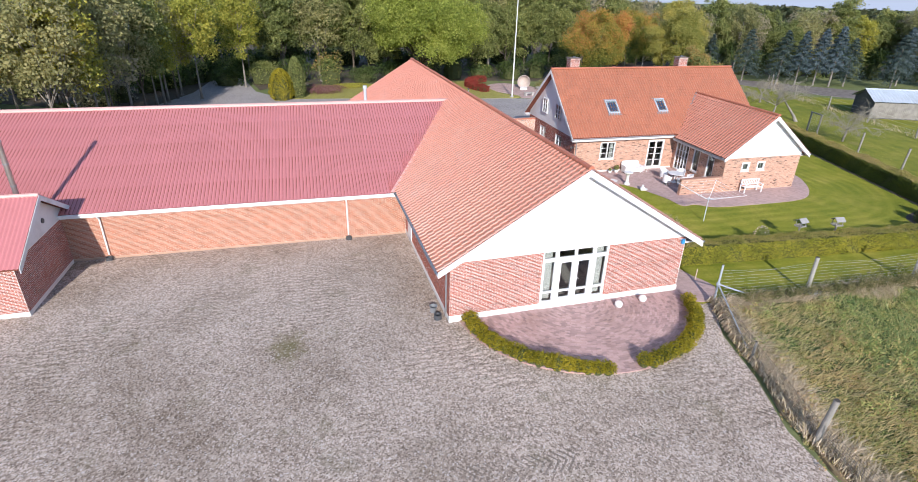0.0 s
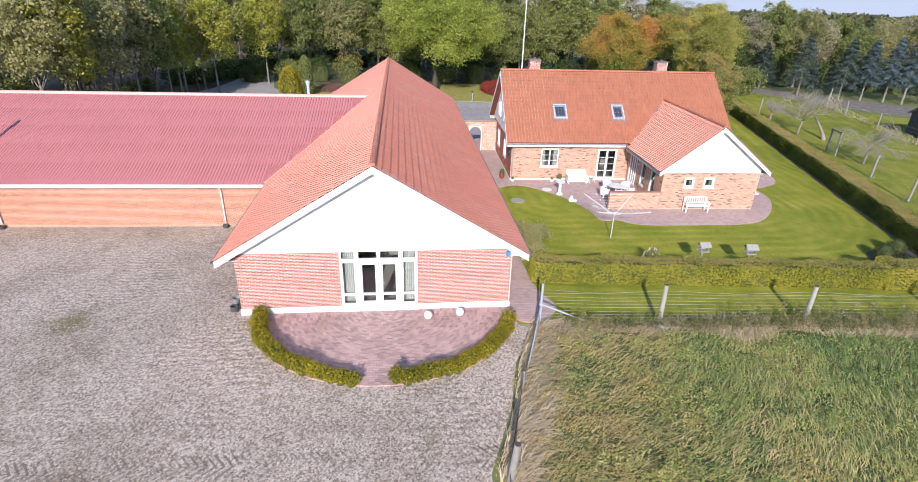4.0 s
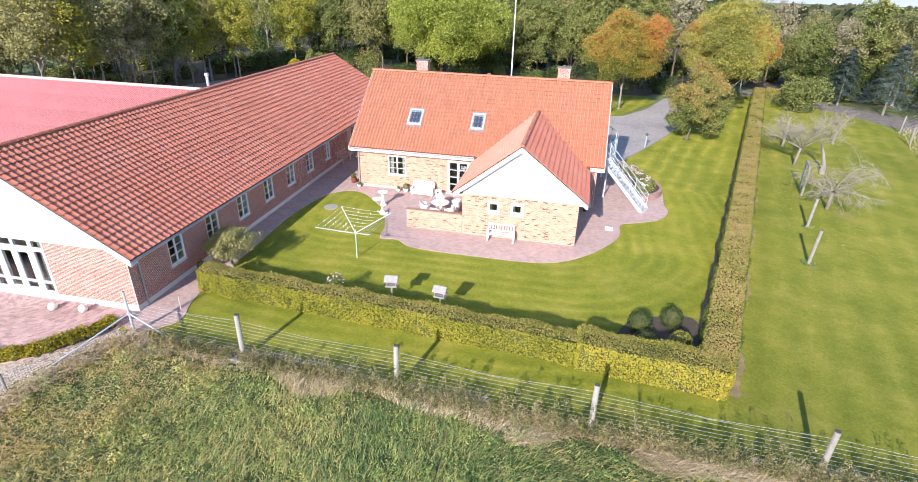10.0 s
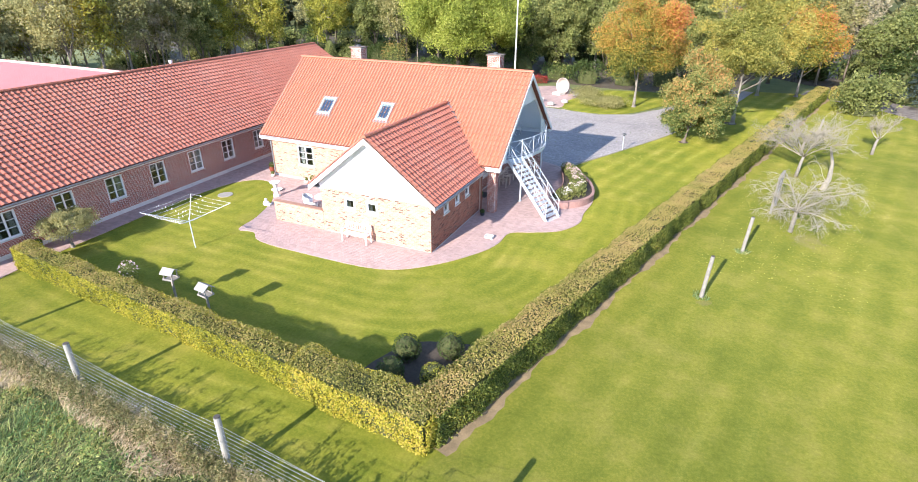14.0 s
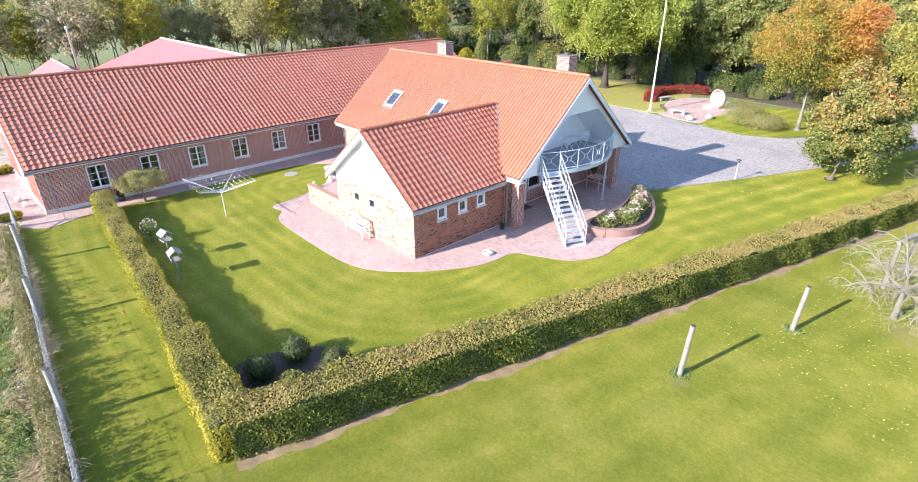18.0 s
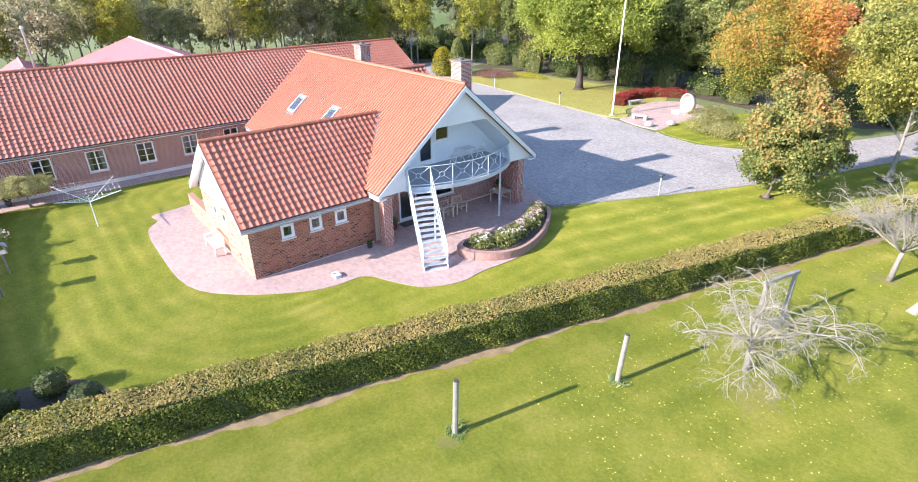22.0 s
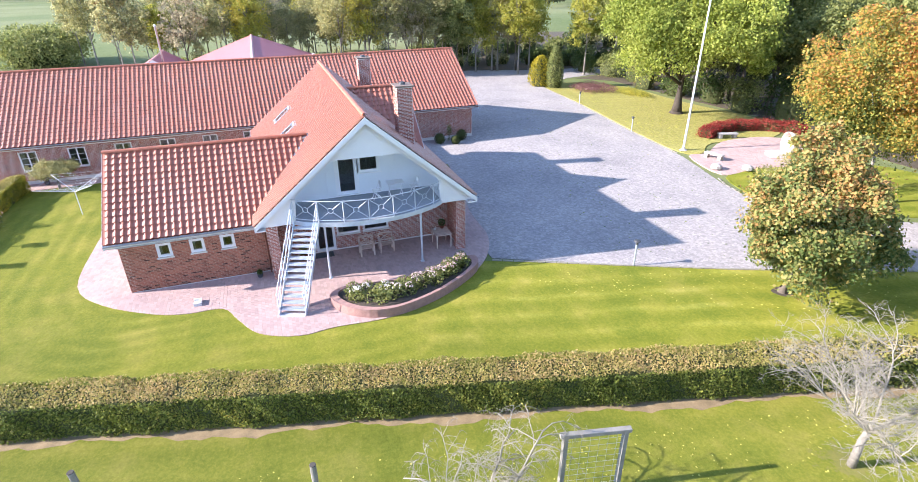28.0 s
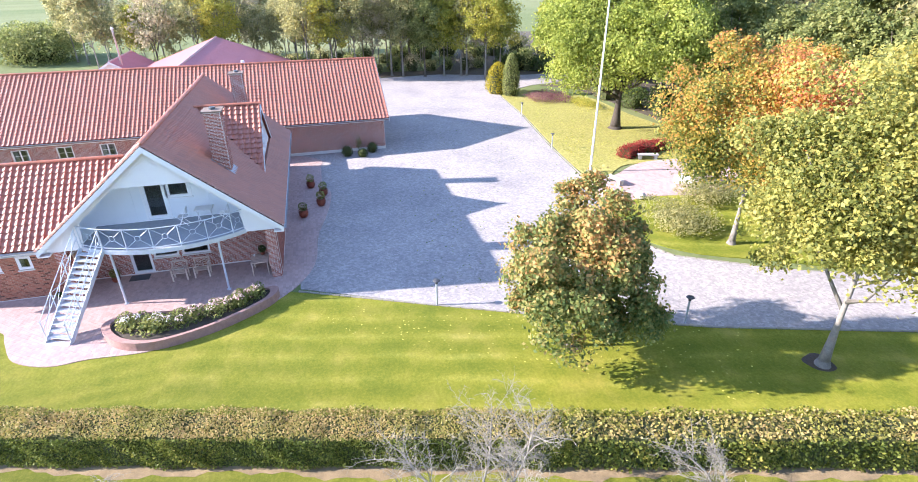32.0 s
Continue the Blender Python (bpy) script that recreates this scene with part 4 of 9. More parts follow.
sheet("driveway", [(31.7, 27.9), (34.5, 33.5), (36.7, 38.3), (39.4, 44.9), (42.0, 53.4), (45.0, 66.0), (41.5, 66.0), (36.5, 52.4), (35.4, 50.2), (33.5, 47.0), (30.5, 45.6), (27.6, 46.1), (21.8, 47.7), (14.5, 48.4), (2.5, 50.1), (-6.0, 50.8), (-8.2, 51.2), (-12, 57), (-15, 70), (-18.5, 70), (-19.5, 57), (-23.0, 47.0), (-22.0, 27.5), (11.0, 27.5)], -0.2, 0.016, DRIVE, "wide grey gravel driveway with scattered fallen leaves", "driveway")
sheet("front_lawn", smooth_loop([(-7.5, 51.4), (2.5, 50.4), (14.5, 48.75), (20.5, 48.3), (21.6, 49.6), (19.6, 52.5), (20.0, 58.5), (16.0, 62.5), (6.0, 61.0), (-4.0, 60.5), (-9.0, 56.0)], 4), -0.2, 0.035, LAWN_DRY, "small front lawn strewn with yellow leaves", "lawn")
sheet("front_lawn", smooth_loop([(26.6, 47.2), (30.5, 46.4), (33.2, 47.9), (35.2, 51.5), (37.5, 56.5), (36.0, 60.0), (29.0, 59.5), (26.5, 55.5), (25.9, 50.5)], 4), -0.2, 0.036, LAWN, "lawn island between the driveways", "lawn")
sheet("seating_circle", smooth_loop([(21.8, 48.2), (26.0, 47.4), (25.9, 50.6), (26.4, 55.6), (23.0, 59.5), (19.8, 57.9), (19.6, 53.5), (21.7, 50.0)], 4), -0.2, 0.044, PAVER, "round red paver seating place by the flagpole", "paving")
ARC = [(6.0 + 5.55 * math.cos(radians(a)), 0.25 + 5.0 * math.sin(radians(a))) for a in range(178, 364, 6)]
sheet("terrace", ARC, -0.2, 0.04, PAVER_T, "half-round dark red clay paver terrace", "terrace")


def ring_pavers(parent, cx, cy, sx, sy, r_from, r_to, a0, a1):
    """Clay pavers in rings; the outer rings as single pieces, the rest joined."""
    rest, count, r = G(), 0, r_to
    rg = random.Random(4)
    while r > r_from:
        n = max(6, int(radians(a1 - a0) * (r - 0.05) / 0.215))
        for k in range(n):
            t0, t1 = (radians(a0 + (a1 - a0) * (k + q) / n) for q in (0.03, 0.97))
            z = 0.05 + rg.uniform(-0.003, 0.004)
            v = [(cx + sx * q * math.cos(t), cy + sy * q * math.sin(t), h) for h in (0.03, z) for q, t in ((r, t0), (r, t1), (r - 0.098, t1), (r - 0.098, t0))]
            f = [(7, 6, 5, 4), (0, 1, 5, 4), (1, 2, 6, 5), (2, 3, 7, 6), (3, 0, 4, 7)]
            if count < 300:
                part("paver", G().add(v, f), CLAY, parent)
            else:
                rest.add(v, f)
            count += 1
        r -= 0.108
    tagged(part("paver_run", rest, CLAY_RUN, parent), kind="stuff")


CLAY = plain("terrace_paver", (0.46, 0.32, 0.30), 0.85, vary=0.14, scale=1.1, fine=60, spread=0.3, stain=(0.30, 0.20, 0.17))
CLAY_RUN = plain("terrace_paver_run", (0.46, 0.32, 0.30), 0.85, vary=0.14, scale=1.1, fine=60, island=0.3, stain=(0.30, 0.20, 0.17))
ring_pavers(bpy.data.objects["terrace"], 6.0, 0.2, 1.0, 0.9, 0.35, 5.5, 180, 360)
sheet("woodland_floor", [(-28, 26), (-22.6, 26), (-23.2, 47), (-19.8, 56.5), (-15.4, 70), (-14.6, 70), (-11.6, 58), (-8, 61.5), (6, 62.5), (16, 63.5), (28, 61), (37, 61), (43, 67), (46, 80), (10, 90), (-22, 84), (-26.5, 48)], -0.2, 0.008, LITTER, "bare leaf-strewn woodland floor", "ground")
sheet("woodland_floor", [(-27.0, 47.5), (-20.5, 56.8), (-15.5, 70.5), (-22.0, 84.5), (10.0, 90.5), (46.5, 80.5), (58, 66.5), (96, 57), (112, 70), (70, 125), (0, 138), (-60, 118), (-78, 70)], -0.2, 0.004, LITTER, "shaded floor of the wood", "ground")
sheet("dirt_track", [(50, 66.5), (56, 61.0), (62, 51.0), (66, 44.5), (74, 36), (86, 22), (92, 27), (79, 43.5), (71, 51.5), (65, 58.0), (58, 66), (51, 70)], -0.2, 0.012, TRACK, "worn dirt track beside the orchard", "track")
sheet("field", [(9.0, -60), (70, -60), (70, -4.4), (37.5, -2.75), (30.3, -2.4), (17.4, -1.8), (12.3, -1.5), (11.3, -3.5), (10.7, -6.0), (9.7, -8.6), (9.5, -12)], -0.2, 0.10, FIELD, "rough unmown field", "field")

# ---- long wing (its own axes, turned a little) ----
WA = 1.6
wing = thing("farm_wing", (0, 0, 0), "long red brick wing with glazed pantile roof and white gable", "building", turn=WA)
WW, WL, WEZ, WRZ, WOV = 11.3, 34.6, 2.72, 6.54, 0.62
wslope = (WRZ - WEZ) / (WW / 2 + WOV)
DOOR = (4.13, 7.31, 0.27, 2.88)
WWIN = [(2.35 + 2.79 * k, 3.38 + 2.79 * k, 0.92, 2.24) for k in range(6)]
WWIN_FAR = [(19.3, 20.2, 0.92, 2.24), (23.6, 24.5, 0.05, 2.15)]
g = G()
wall_boxes(g, (0, 0), (1, 0), WW, 0, 2.88, 0.3, [DOOR])
s_wall = part("wall", g, MORTAR, wing)
g = G()
wall_boxes(g, (WW, 0.3), (0, 1), WL - 0.6, 0, 2.80, 0.3, [(a - 0.3, b - 0.3, c, d) for a, b, c, d in WWIN + WWIN_FAR])
e_wall = part("wall", g, MORTAR, wing)
g = G()
wall_boxes(g, (0, WL - 0.3), (0, -1), WL - 0.6, 0, 2.80, 0.3, [(WL - 0.3 - 8.9, WL - 0.3 - 7.8, 0.05, 2.2)])
w_wall = part("wall", g, MORTAR, wing)
g = G()
wall_boxes(g, (WW, WL), (-1, 0), WW, 0, 2.80, 0.3, [])
n_wall = part("wall", g, MORTAR, wing)
bricks(s_wall, (0, 0), (1, 0), WW, 0.30, 2.88, [DOOR], (BRICK, BRICK_JOIN), 300)
bricks(e_wall, (WW, 0), (0, 1), WL, 0.24, 2.74, WWIN + WWIN_FAR, (BRICK, BRICK_JOIN), 0)
bricks(w_wall, (0, WL), (0, -1), WL, 0.24, 2.74, [(WL - 8.9, WL - 7.8, 0.0, 2.2)], (BRICK, BRICK_JOIN), 0)
bricks(n_wall, (WW, WL), (-1, 0), WW, 0.24, 2.74, [], (BRICK, BRICK_JOIN), 0)
g = G().box(-0.03, -0.04, 0, DOOR[0], 0.1, 0.27).box(DOOR[1], -0.04, 0, WW + 0.03, 0.1, 0.27).box(DOOR[0] - 0.05, -0.08, 0, DOOR[1] + 0.05, 0.28, 0.26)
part("plinth", g, WHITE_DIRTY, wing)
part("plinth", G().box(WW - 0.1, 0, 0, WW + 0.03, WL, 0.22), PLINTH, wing)
part("plinth", G().box(-0.03, 0.1, 0, 0.1, WL, 0.22), PLINTH, wing)
# white gable boards
rz = lambda x: WEZ + wslope * (x + WOV) - 0.22 if x < WW / 2 else WEZ + wslope * (WW + WOV - x) - 0.22
part("gable", G().extrude([(0, -0.03, 2.88), (WW, -0.03, 2.88), (WW, -0.03, rz(WW)), (WW / 2, -0.03, rz(WW / 2)), (0, -0.03, rz(0))], (0, 0.3, 0)), WHITE, wing, "white boarded gable")
part("gable", G().extrude([(0, WL - 0.25, 2.80), (WW, WL - 0.25, 2.80), (WW, WL - 0.25, rz(WW)), (WW / 2, WL - 0.25, rz(WW / 2)), (0, WL - 0.25, rz(0))], (0, 0.25, 0)), WHITE, wing)
y0, y1 = -0.40, WL + 0.35
rise = math.hypot(WW / 2 + WOV, WRZ - WEZ)
EAST_S, WEST_S = Vector((-(WW / 2 + WOV), 0, WRZ - WEZ)), Vector((WW / 2 + WOV, 0, WRZ - WEZ))
roof_e = roof_slab(wing, (WW + WOV, y0, WEZ - 0.04), (0, 1, 0), EAST_S, y1 - y0, rise, 0.14, UNDERLAY)
roof_w = roof_slab(wing, (-WOV, y0, WEZ - 0.04), (0, 1, 0), WEST_S, y1 - y0, rise, 0.14, UNDERLAY)
tiles(roof_e, (WW + WOV, y0, WEZ), (0, 1, 0), EAST_S, y1 - y0, rise, 0.30, 0.345, (TILE, TILE_JOIN), 300, amp=1.25)
BARN_RY, BARN_RZ, BARN_EY, BARN_EZ = 18.0, 5.85, 9.1, 2.62
tiles(roof_w, (-WOV, y1, WEZ), (0, -1, 0), WEST_S, y1 - y0, rise, 0.30, 0.345, (TILE, TILE_JOIN), 0, amp=1.25)
ridge_tiles(wing, (WW / 2, y0, WRZ + 0.03), (WW / 2, y1, WRZ + 0.03), RIDGE_CLAY)
for side in (-1, 1):
    ex, ez = WW / 2 + side * (WW / 2 + WOV), WEZ
    for yy in (y0 - 0.03, y1):
        a, b = Vector((ex, yy, ez - 0.12)), Vector((WW / 2, yy, WRZ - 0.12))
        g = G().extrude([a + Vector((0, 0, -0.16)), a + Vector((0, 0, 0.12)), b + Vector((0, 0, 0.12)), b + Vector((0, 0, -0.16))], (0, 0.03, 0))
        part("bargeboard", g, WHITE, wing)
        if yy < 0:
            d, nrm = (b - a).normalized(), Vector((0, 1, 0))
            g = G().extrude([a + Vector((0, 0.03, -0.14)), b + Vector((0, 0.03, -0.14)), b + Vector((0, 0.40, -0.14)), a + Vector((0, 0.40, -0.14))], (0, 0, 0.02))
            part("soffit", g, WHITE, wing)
    sx = ex - side * 0.1
    part("eaves_board", G().box(min(sx, WW / 2 + side * WW / 2), 0, 2.50, max(sx, WW / 2 + side * WW / 2), WL, 2.56), WHITE, wing)
    gutter(wing, (ex + side * 0.07, y0, ez - 0.02), (ex + side * 0.07, y1, ez - 0.02), mat_=ZINC)
g = G().tube((WW + WOV - 0.1, 0.5, 2.62), (WW + 0.07, 0.5, 2.35), 0.04).tube((WW + 0.07, 0.5, 2.35), (WW + 0.07, 0.5, 0.1), 0.04)
part("downpipe", g, ZINC, wing)
g = G().tube((-WOV + 0.05, 0.5, 2.62), (-0.07, 0.35, 2.35), 0.04).tube((-0.07, 0.35, 2.35), (-0.07, 0.35, 0.1), 0.04)
part("downpipe", g, ZINC, wing)
# garden doors of the gable
gd = part("garden_door", G().box(DOOR[0], 0.02, 0.27, DOOR[1], 0.12, 0.33), WHITE, wing, "white glazed double garden door with side lights")
for x0, z0_, x1, z1_ in ((DOOR[0], 2.82, DOOR[1], 2.88), (DOOR[0], 0.33, DOOR[0] + 0.08, 2.82), (DOOR[1] - 0.08, 0.33, DOOR[1], 2.82), (DOOR[0] + 0.08, 2.36, DOOR[1] - 0.08, 2.50), (DOOR[0] + 0.60, 0.33, DOOR[0] + 0.78, 2.36), (DOOR[1] - 0.78, 0.33, DOOR[1] - 0.60, 2.36), (DOOR[0] + 0.60, 2.50, DOOR[0] + 0.78, 2.82), (DOOR[1] - 0.78, 2.50, DOOR[1] - 0.60, 2.82), (5.65, 2.50, 5.79, 2.82)):
    part("frame_bar", G().box(x0, 0.02, z0_, x1, 0.12, z1_), WHITE, gd)
for x0, x1, leafy in ((DOOR[0] + 0.07, DOOR[0] + 0.62, 0), (DOOR[0] + 0.76, 5.71, 1), (5.73, DOOR[1] - 0.76, 1), (DOOR[1] - 0.62, DOOR[1] - 0.07, 0)):
    fw = 0.145 if leafy else 0.045
    g = G().box(x0, 0.0, 0.33, x0 + fw, 0.1, 2.38).box(x1 - fw, 0.0, 0.33, x1, 0.1, 2.38).box(x0 + fw, 0.0, 2.38 - fw, x1 - fw, 0.1, 2.38).box(x0 + fw, 0.0, 0.33, x1 - fw, 0.1, 0.33 + fw).box(x0 + fw, 0.0, 0.78, x1 - fw, 0.1, 0.87)
    part("door_leaf" if leafy else "side_light", g, WHITE, gd)
    p = part("pane", G().box(x0 + fw, 0.05, 0.40, x1 - fw, 0.056, 2.34).box(x0, 0.05, 2.50, x1, 0.056, 2.82), GLASS, gd)
    p.visible_shadow = False
part("door_handle", G().tube((5.82, -0.06, 1.05), (5.82, -0.06, 1.45), 0.018).tube((5.82, -0.06, 1.45), (5.94, -0.06, 1.38), 0.014).tube((5.82, -0.06, 1.1), (5.82, 0.02, 1.1), 0.012), WHITE, gd)
for x0, x1 in ((4.2, 4.75), (6.7, 7.24)):
    k = 14
    v = [(x0 + (x1 - x0) * j / k, 0.30 + 0.035 * (-1) ** j, z) for j in range(k + 1) for z in (0.35, 2.80)]
    part("curtain", G().add(v, [(2 * j, 2 * j + 2, 2 * j + 3, 2 * j + 1) for j in range(k)]), CURTAIN, gd, fix=False)
for k, (a, b, c, d) in enumerate(WWIN):
    window(wing, (WW, 0), (0, 1), a, b, c, d, 2, 3, curtain=k % 2 == 0)
window(wing, (WW, 0), (0, 1), *WWIN_FAR[0], 2, 3)
g = G().box(WW - 0.15, 23.6, 0.05, WW - 0.08, 24.5, 2.15).box(WW - 0.08, 23.68, 0.12, WW - 0.06, 24.42, 1.0).box(WW - 0.08, 23.68, 1.1, WW - 0.06, 24.42, 2.08)
part("door", g, WOOD_TEAK, wing)
part("door", G().box(-0.0, 7.8, 0.05, 0.08, 8.9, 2.2).box(-0.03, 7.9, 0.15, 0.0, 8.8, 1.05).box(-0.03, 7.9, 1.15, 0.0, 8.8, 2.1), WHITE, wing)
part("alarm_box", G().box(WW - 0.27, -0.12, 2.56, WW - 0.12, -0.0, 2.74).box(WW - 0.25, -0.14, 2.53, WW - 0.14, -0.03, 2.56), BLUE, wing, "blue plastic box under the verge")
part("inner_floor", G().box(0.3, 0.3, 0.0, WW - 0.3, WL - 0.3, 0.2), ROOM, wing)
part("inner_wall", G().box(0.3, 5.0, 0.2, WW - 3.6, 5.1, 2.7).box(WW - 3.7, 0.3, 0.2, WW - 3.6, WL - 0.3, 2.7), ROOM, wing)
part("inner_ceiling", G().box(0.3, 0.3, 2.70, WW - 0.3, WL - 0.3, 2.78), ROOM, wing)
# ---- barn ----
barn = thing("barn", (-18, 18, 0), "long red brick barn with a red corrugated sheet roof", "barn", turn=0)
BX0, BX1 = -18.2, 5.0
sh = (-18, 18, 0)
g = G()
wall_boxes(g, (BX0 - 6, 9.45), (1, 0), 23.9, 0, 2.56, 0.3, [])
bw = part("wall", g, MORTAR, barn, shift=sh)
bw.data.materials[0] = MORTAR_BARN
bricks_barn = [(bw, (BX0 - 6 - sh[0], 9.45 - sh[1]), (1, 0), 23.9, 0.10, 2.52, [], (BRICK_BARN, BRICK_BARN), 0, None)]
pending_bricks += bricks_barn
g = G()
wall_boxes(g, (BX0 - 6, 26.5), (0, -1), 17.05, 0, 2.56, 0.3, [])
wall_boxes(g, (2.0, 26.8), (-1, 0), 26.0, 0, 2.56, 0.3, [])
part("wall", g, BRICK_JOIN, barn, shift=sh)
part("plinth", G().box(BX0 - 6.03, 9.42, 0, -0.32, 9.6, 0.09), MORTAR_DARK, barn, shift=sh)
part("gable", G().extrude([(BX0 - 6 + 0.1, 9.5, 2.56), (BX0 - 6 + 0.1, 26.5, 2.56), (BX0 - 6 + 0.1, 18, BARN_RZ - 0.2)], (0.2, 0, 0)), WHITE, barn, shift=sh)
brise = math.hypot(BARN_RY - BARN_EY, BARN_RZ - BARN_EZ)


def corrugated(name, parent, o, u, s, x0, x1, cut, rows=5, wave=0.177, amp=0.026):
    """Corrugated sheets on a slope; cut(d): where the sheet ends at distance d up the slope."""
    o, u, s = Vector(o), Vector(u).normalized(), Vector(s).normalized()
    n = u.cross(s).normalized()
    n = n if n.z > 0 else -n
    for r in range(rows):
        v = []
        d0, d1 = brise * r / rows, brise * (r + 1) / rows + 0.1
        k = int((x1 - x0) / wave * 4)
        for j in range(k + 1):
            x = x0 + (x1 - x0) * j / k
            for d, lift in ((d0, 0.022), (min(d1, brise), 0.014)):
                xx = min(x, cut(d))
                v.append(o + u * xx + s * d + n * (lift + amp * math.cos(j * math.pi / 2)))
        g = G().add(v, [(2 * j, 2 * j + 2, 2 * j + 3, 2 * j + 1) for j in range(k)])
        part(name, g, SHEET, parent, smooth=True, shift=sh, fix=False)


def valley(d):
    """Where the barn's slope meets the wing's west slope."""
    z = BARN_EZ + (BARN_RZ - BARN_EZ) * d / brise
    return (z - WEZ) / wslope - WOV - 0.35


SLOPE_S, SLOPE_N = Vector((0, BARN_RY - BARN_EY, BARN_RZ - BARN_EZ)), Vector((0, -(BARN_RY - BARN_EY), BARN_RZ - BARN_EZ))
for sgn, ss in ((1, SLOPE_S), (-1, SLOPE_N)):
    ey = BARN_RY - sgn * (BARN_RY - BARN_EY)
    corrugated("roof_sheet", barn, (0, ey, BARN_EZ), (1, 0, 0), ss, BX0 - 6.4, 5.2, valley)
    n = Vector((1, 0, 0)).cross(ss).normalized()
    n = n if n.z > 0 else -n
    o = Vector((0, ey, BARN_EZ))
    e = ss.normalized() * brise
    g = G().extrude([o + Vector((BX0 - 6.35, 0, 0)), o + Vector((valley(0) - 0.1, 0, 0)), o + e + Vector((valley(brise) - 0.1, 0, 0)), o + e + Vector((BX0 - 6.35, 0, 0))], -n * 0.12)
    part("roof_deck", g, UNDERLAY, barn, shift=sh)
VX, VY, VZ = -0.97, 23.4, 6.05
part("roof_vent", G().tube((VX, VY, 3.3), (VX, VY, VZ - 0.22), 0.11, n=14).tube((VX, VY, VZ - 0.2), (VX, VY, VZ), 0.17, 0.15, 14), STEEL, barn, "short steel vent pipe with a cowl", shift=sh)
part("ridge_cap", G().tube((BX0 - 6.4, 18, BARN_RZ + 0.0), (4.6, 18, BARN_RZ + 0.0), 0.14, n=10), RIDGE_PALE, barn, "pale pink ridge capping", shift=sh)
part("valley_flashing", G().bar((valley(0) + 0.1, BARN_EY, BARN_EZ + 0.06), (valley(brise) + 0.15, 18, BARN_RZ + 0.08), 0.22, 0.03), RIDGE_PALE, barn, shift=sh)
part("fascia", G().box(BX0 - 6.3, 9.08, 2.42, -0.62, 9.11, 2.62).box(BX0 - 6.3, 9.11, 2.42, -0.62, 9.45, 2.46), WHITE, barn, shift=sh)
gutter(barn, tuple(Vector((BX0 - 6.3, 9.02, 2.60)) - Vector(sh)), tuple(Vector((-0.7, 9.02, 2.62)) - Vector(sh)), 0.06, WHITE)
for x in (-3.6, -15.6):
    g = G().tube((x, 9.02, 2.6), (x + 0.05, 9.36, 2.2), 0.045).tube((x + 0.05, 9.36, 2.2), (x + 0.05, 9.36, 0.25), 0.045)
    part("downpipe", g, WHITE_DIRTY, barn, "pale downpipe", shift=sh)
    single("gully", G().lathe([(0.17, 0.0), (0.17, 0.16), (0.13, 0.17), (0.12, 0.05)], 14), DARK, "dark rainwater gully under a downpipe", "gully", at=(x + 0.05, 9.25, 0))
single("gully", G().lathe([(0.17, 0.0), (0.17, 0.22), (0.13, 0.23), (0.12, 0.08)], 14), DARK, "dark rainwater gully at the wing's corner", "gully", at=(-0.42, 0.38, 0))
single("bucket", G().lathe([(0.13, 0.0), (0.17, 0.3), (0.18, 0.31), (0.16, 0.3), (0.12, 0.06)], 14), ZINC, "small grey bucket beside the downpipe", "bucket", at=(-0.5, 0.95, 0))

# ---- outbuilding at the yard ----
outb = thing("outbuilding", (-22, 7.3, 0), "small red brick outbuilding with red sheet roof", "outbuilding")
so = (-22, 7.3, 0)
OX, OY0, OY1 = -17.15, 4.35, 9.3
g = G()
wall_boxes(g, (OX - 9, OY0), (1, 0), 9, 0, 2.45, 0.3, [])
ow1 = part("wall", g, MORTAR, outb, shift=so)
g = G()
wall_boxes(g, (OX, OY0 + 0.3), (0, 1), OY1 - OY0 - 0.3, 0, 2.45, 0.3, [])
ow2 = part("wall", g, MORTAR, outb, shift=so)
bricks(ow1, (OX - 9 + 22, OY0 - 7.3), (1, 0), 9, 0.2, 2.4, [], (BRICK, BRICK_JOIN))
bricks(ow2, (OX + 22, OY0 - 7.3), (0, 1), OY1 - OY0, 0.2, 2.4, [], (BRICK, BRICK_JOIN))
part("plinth", G().box(OX - 9, OY0 - 0.03, 0, OX + 0.03, OY0 + 0.2, 0.19), WHITE_DIRTY, outb, shift=so)
part("gable", G().extrude([(OX - 0.25, OY0, 2.45), (OX - 0.25, 10.2, 2.45), (OX - 0.25, 7.3, 4.15)], (0.27, 0, 0)), WHITE_DIRTY, outb, "grey-white boarded gable", shift=so)
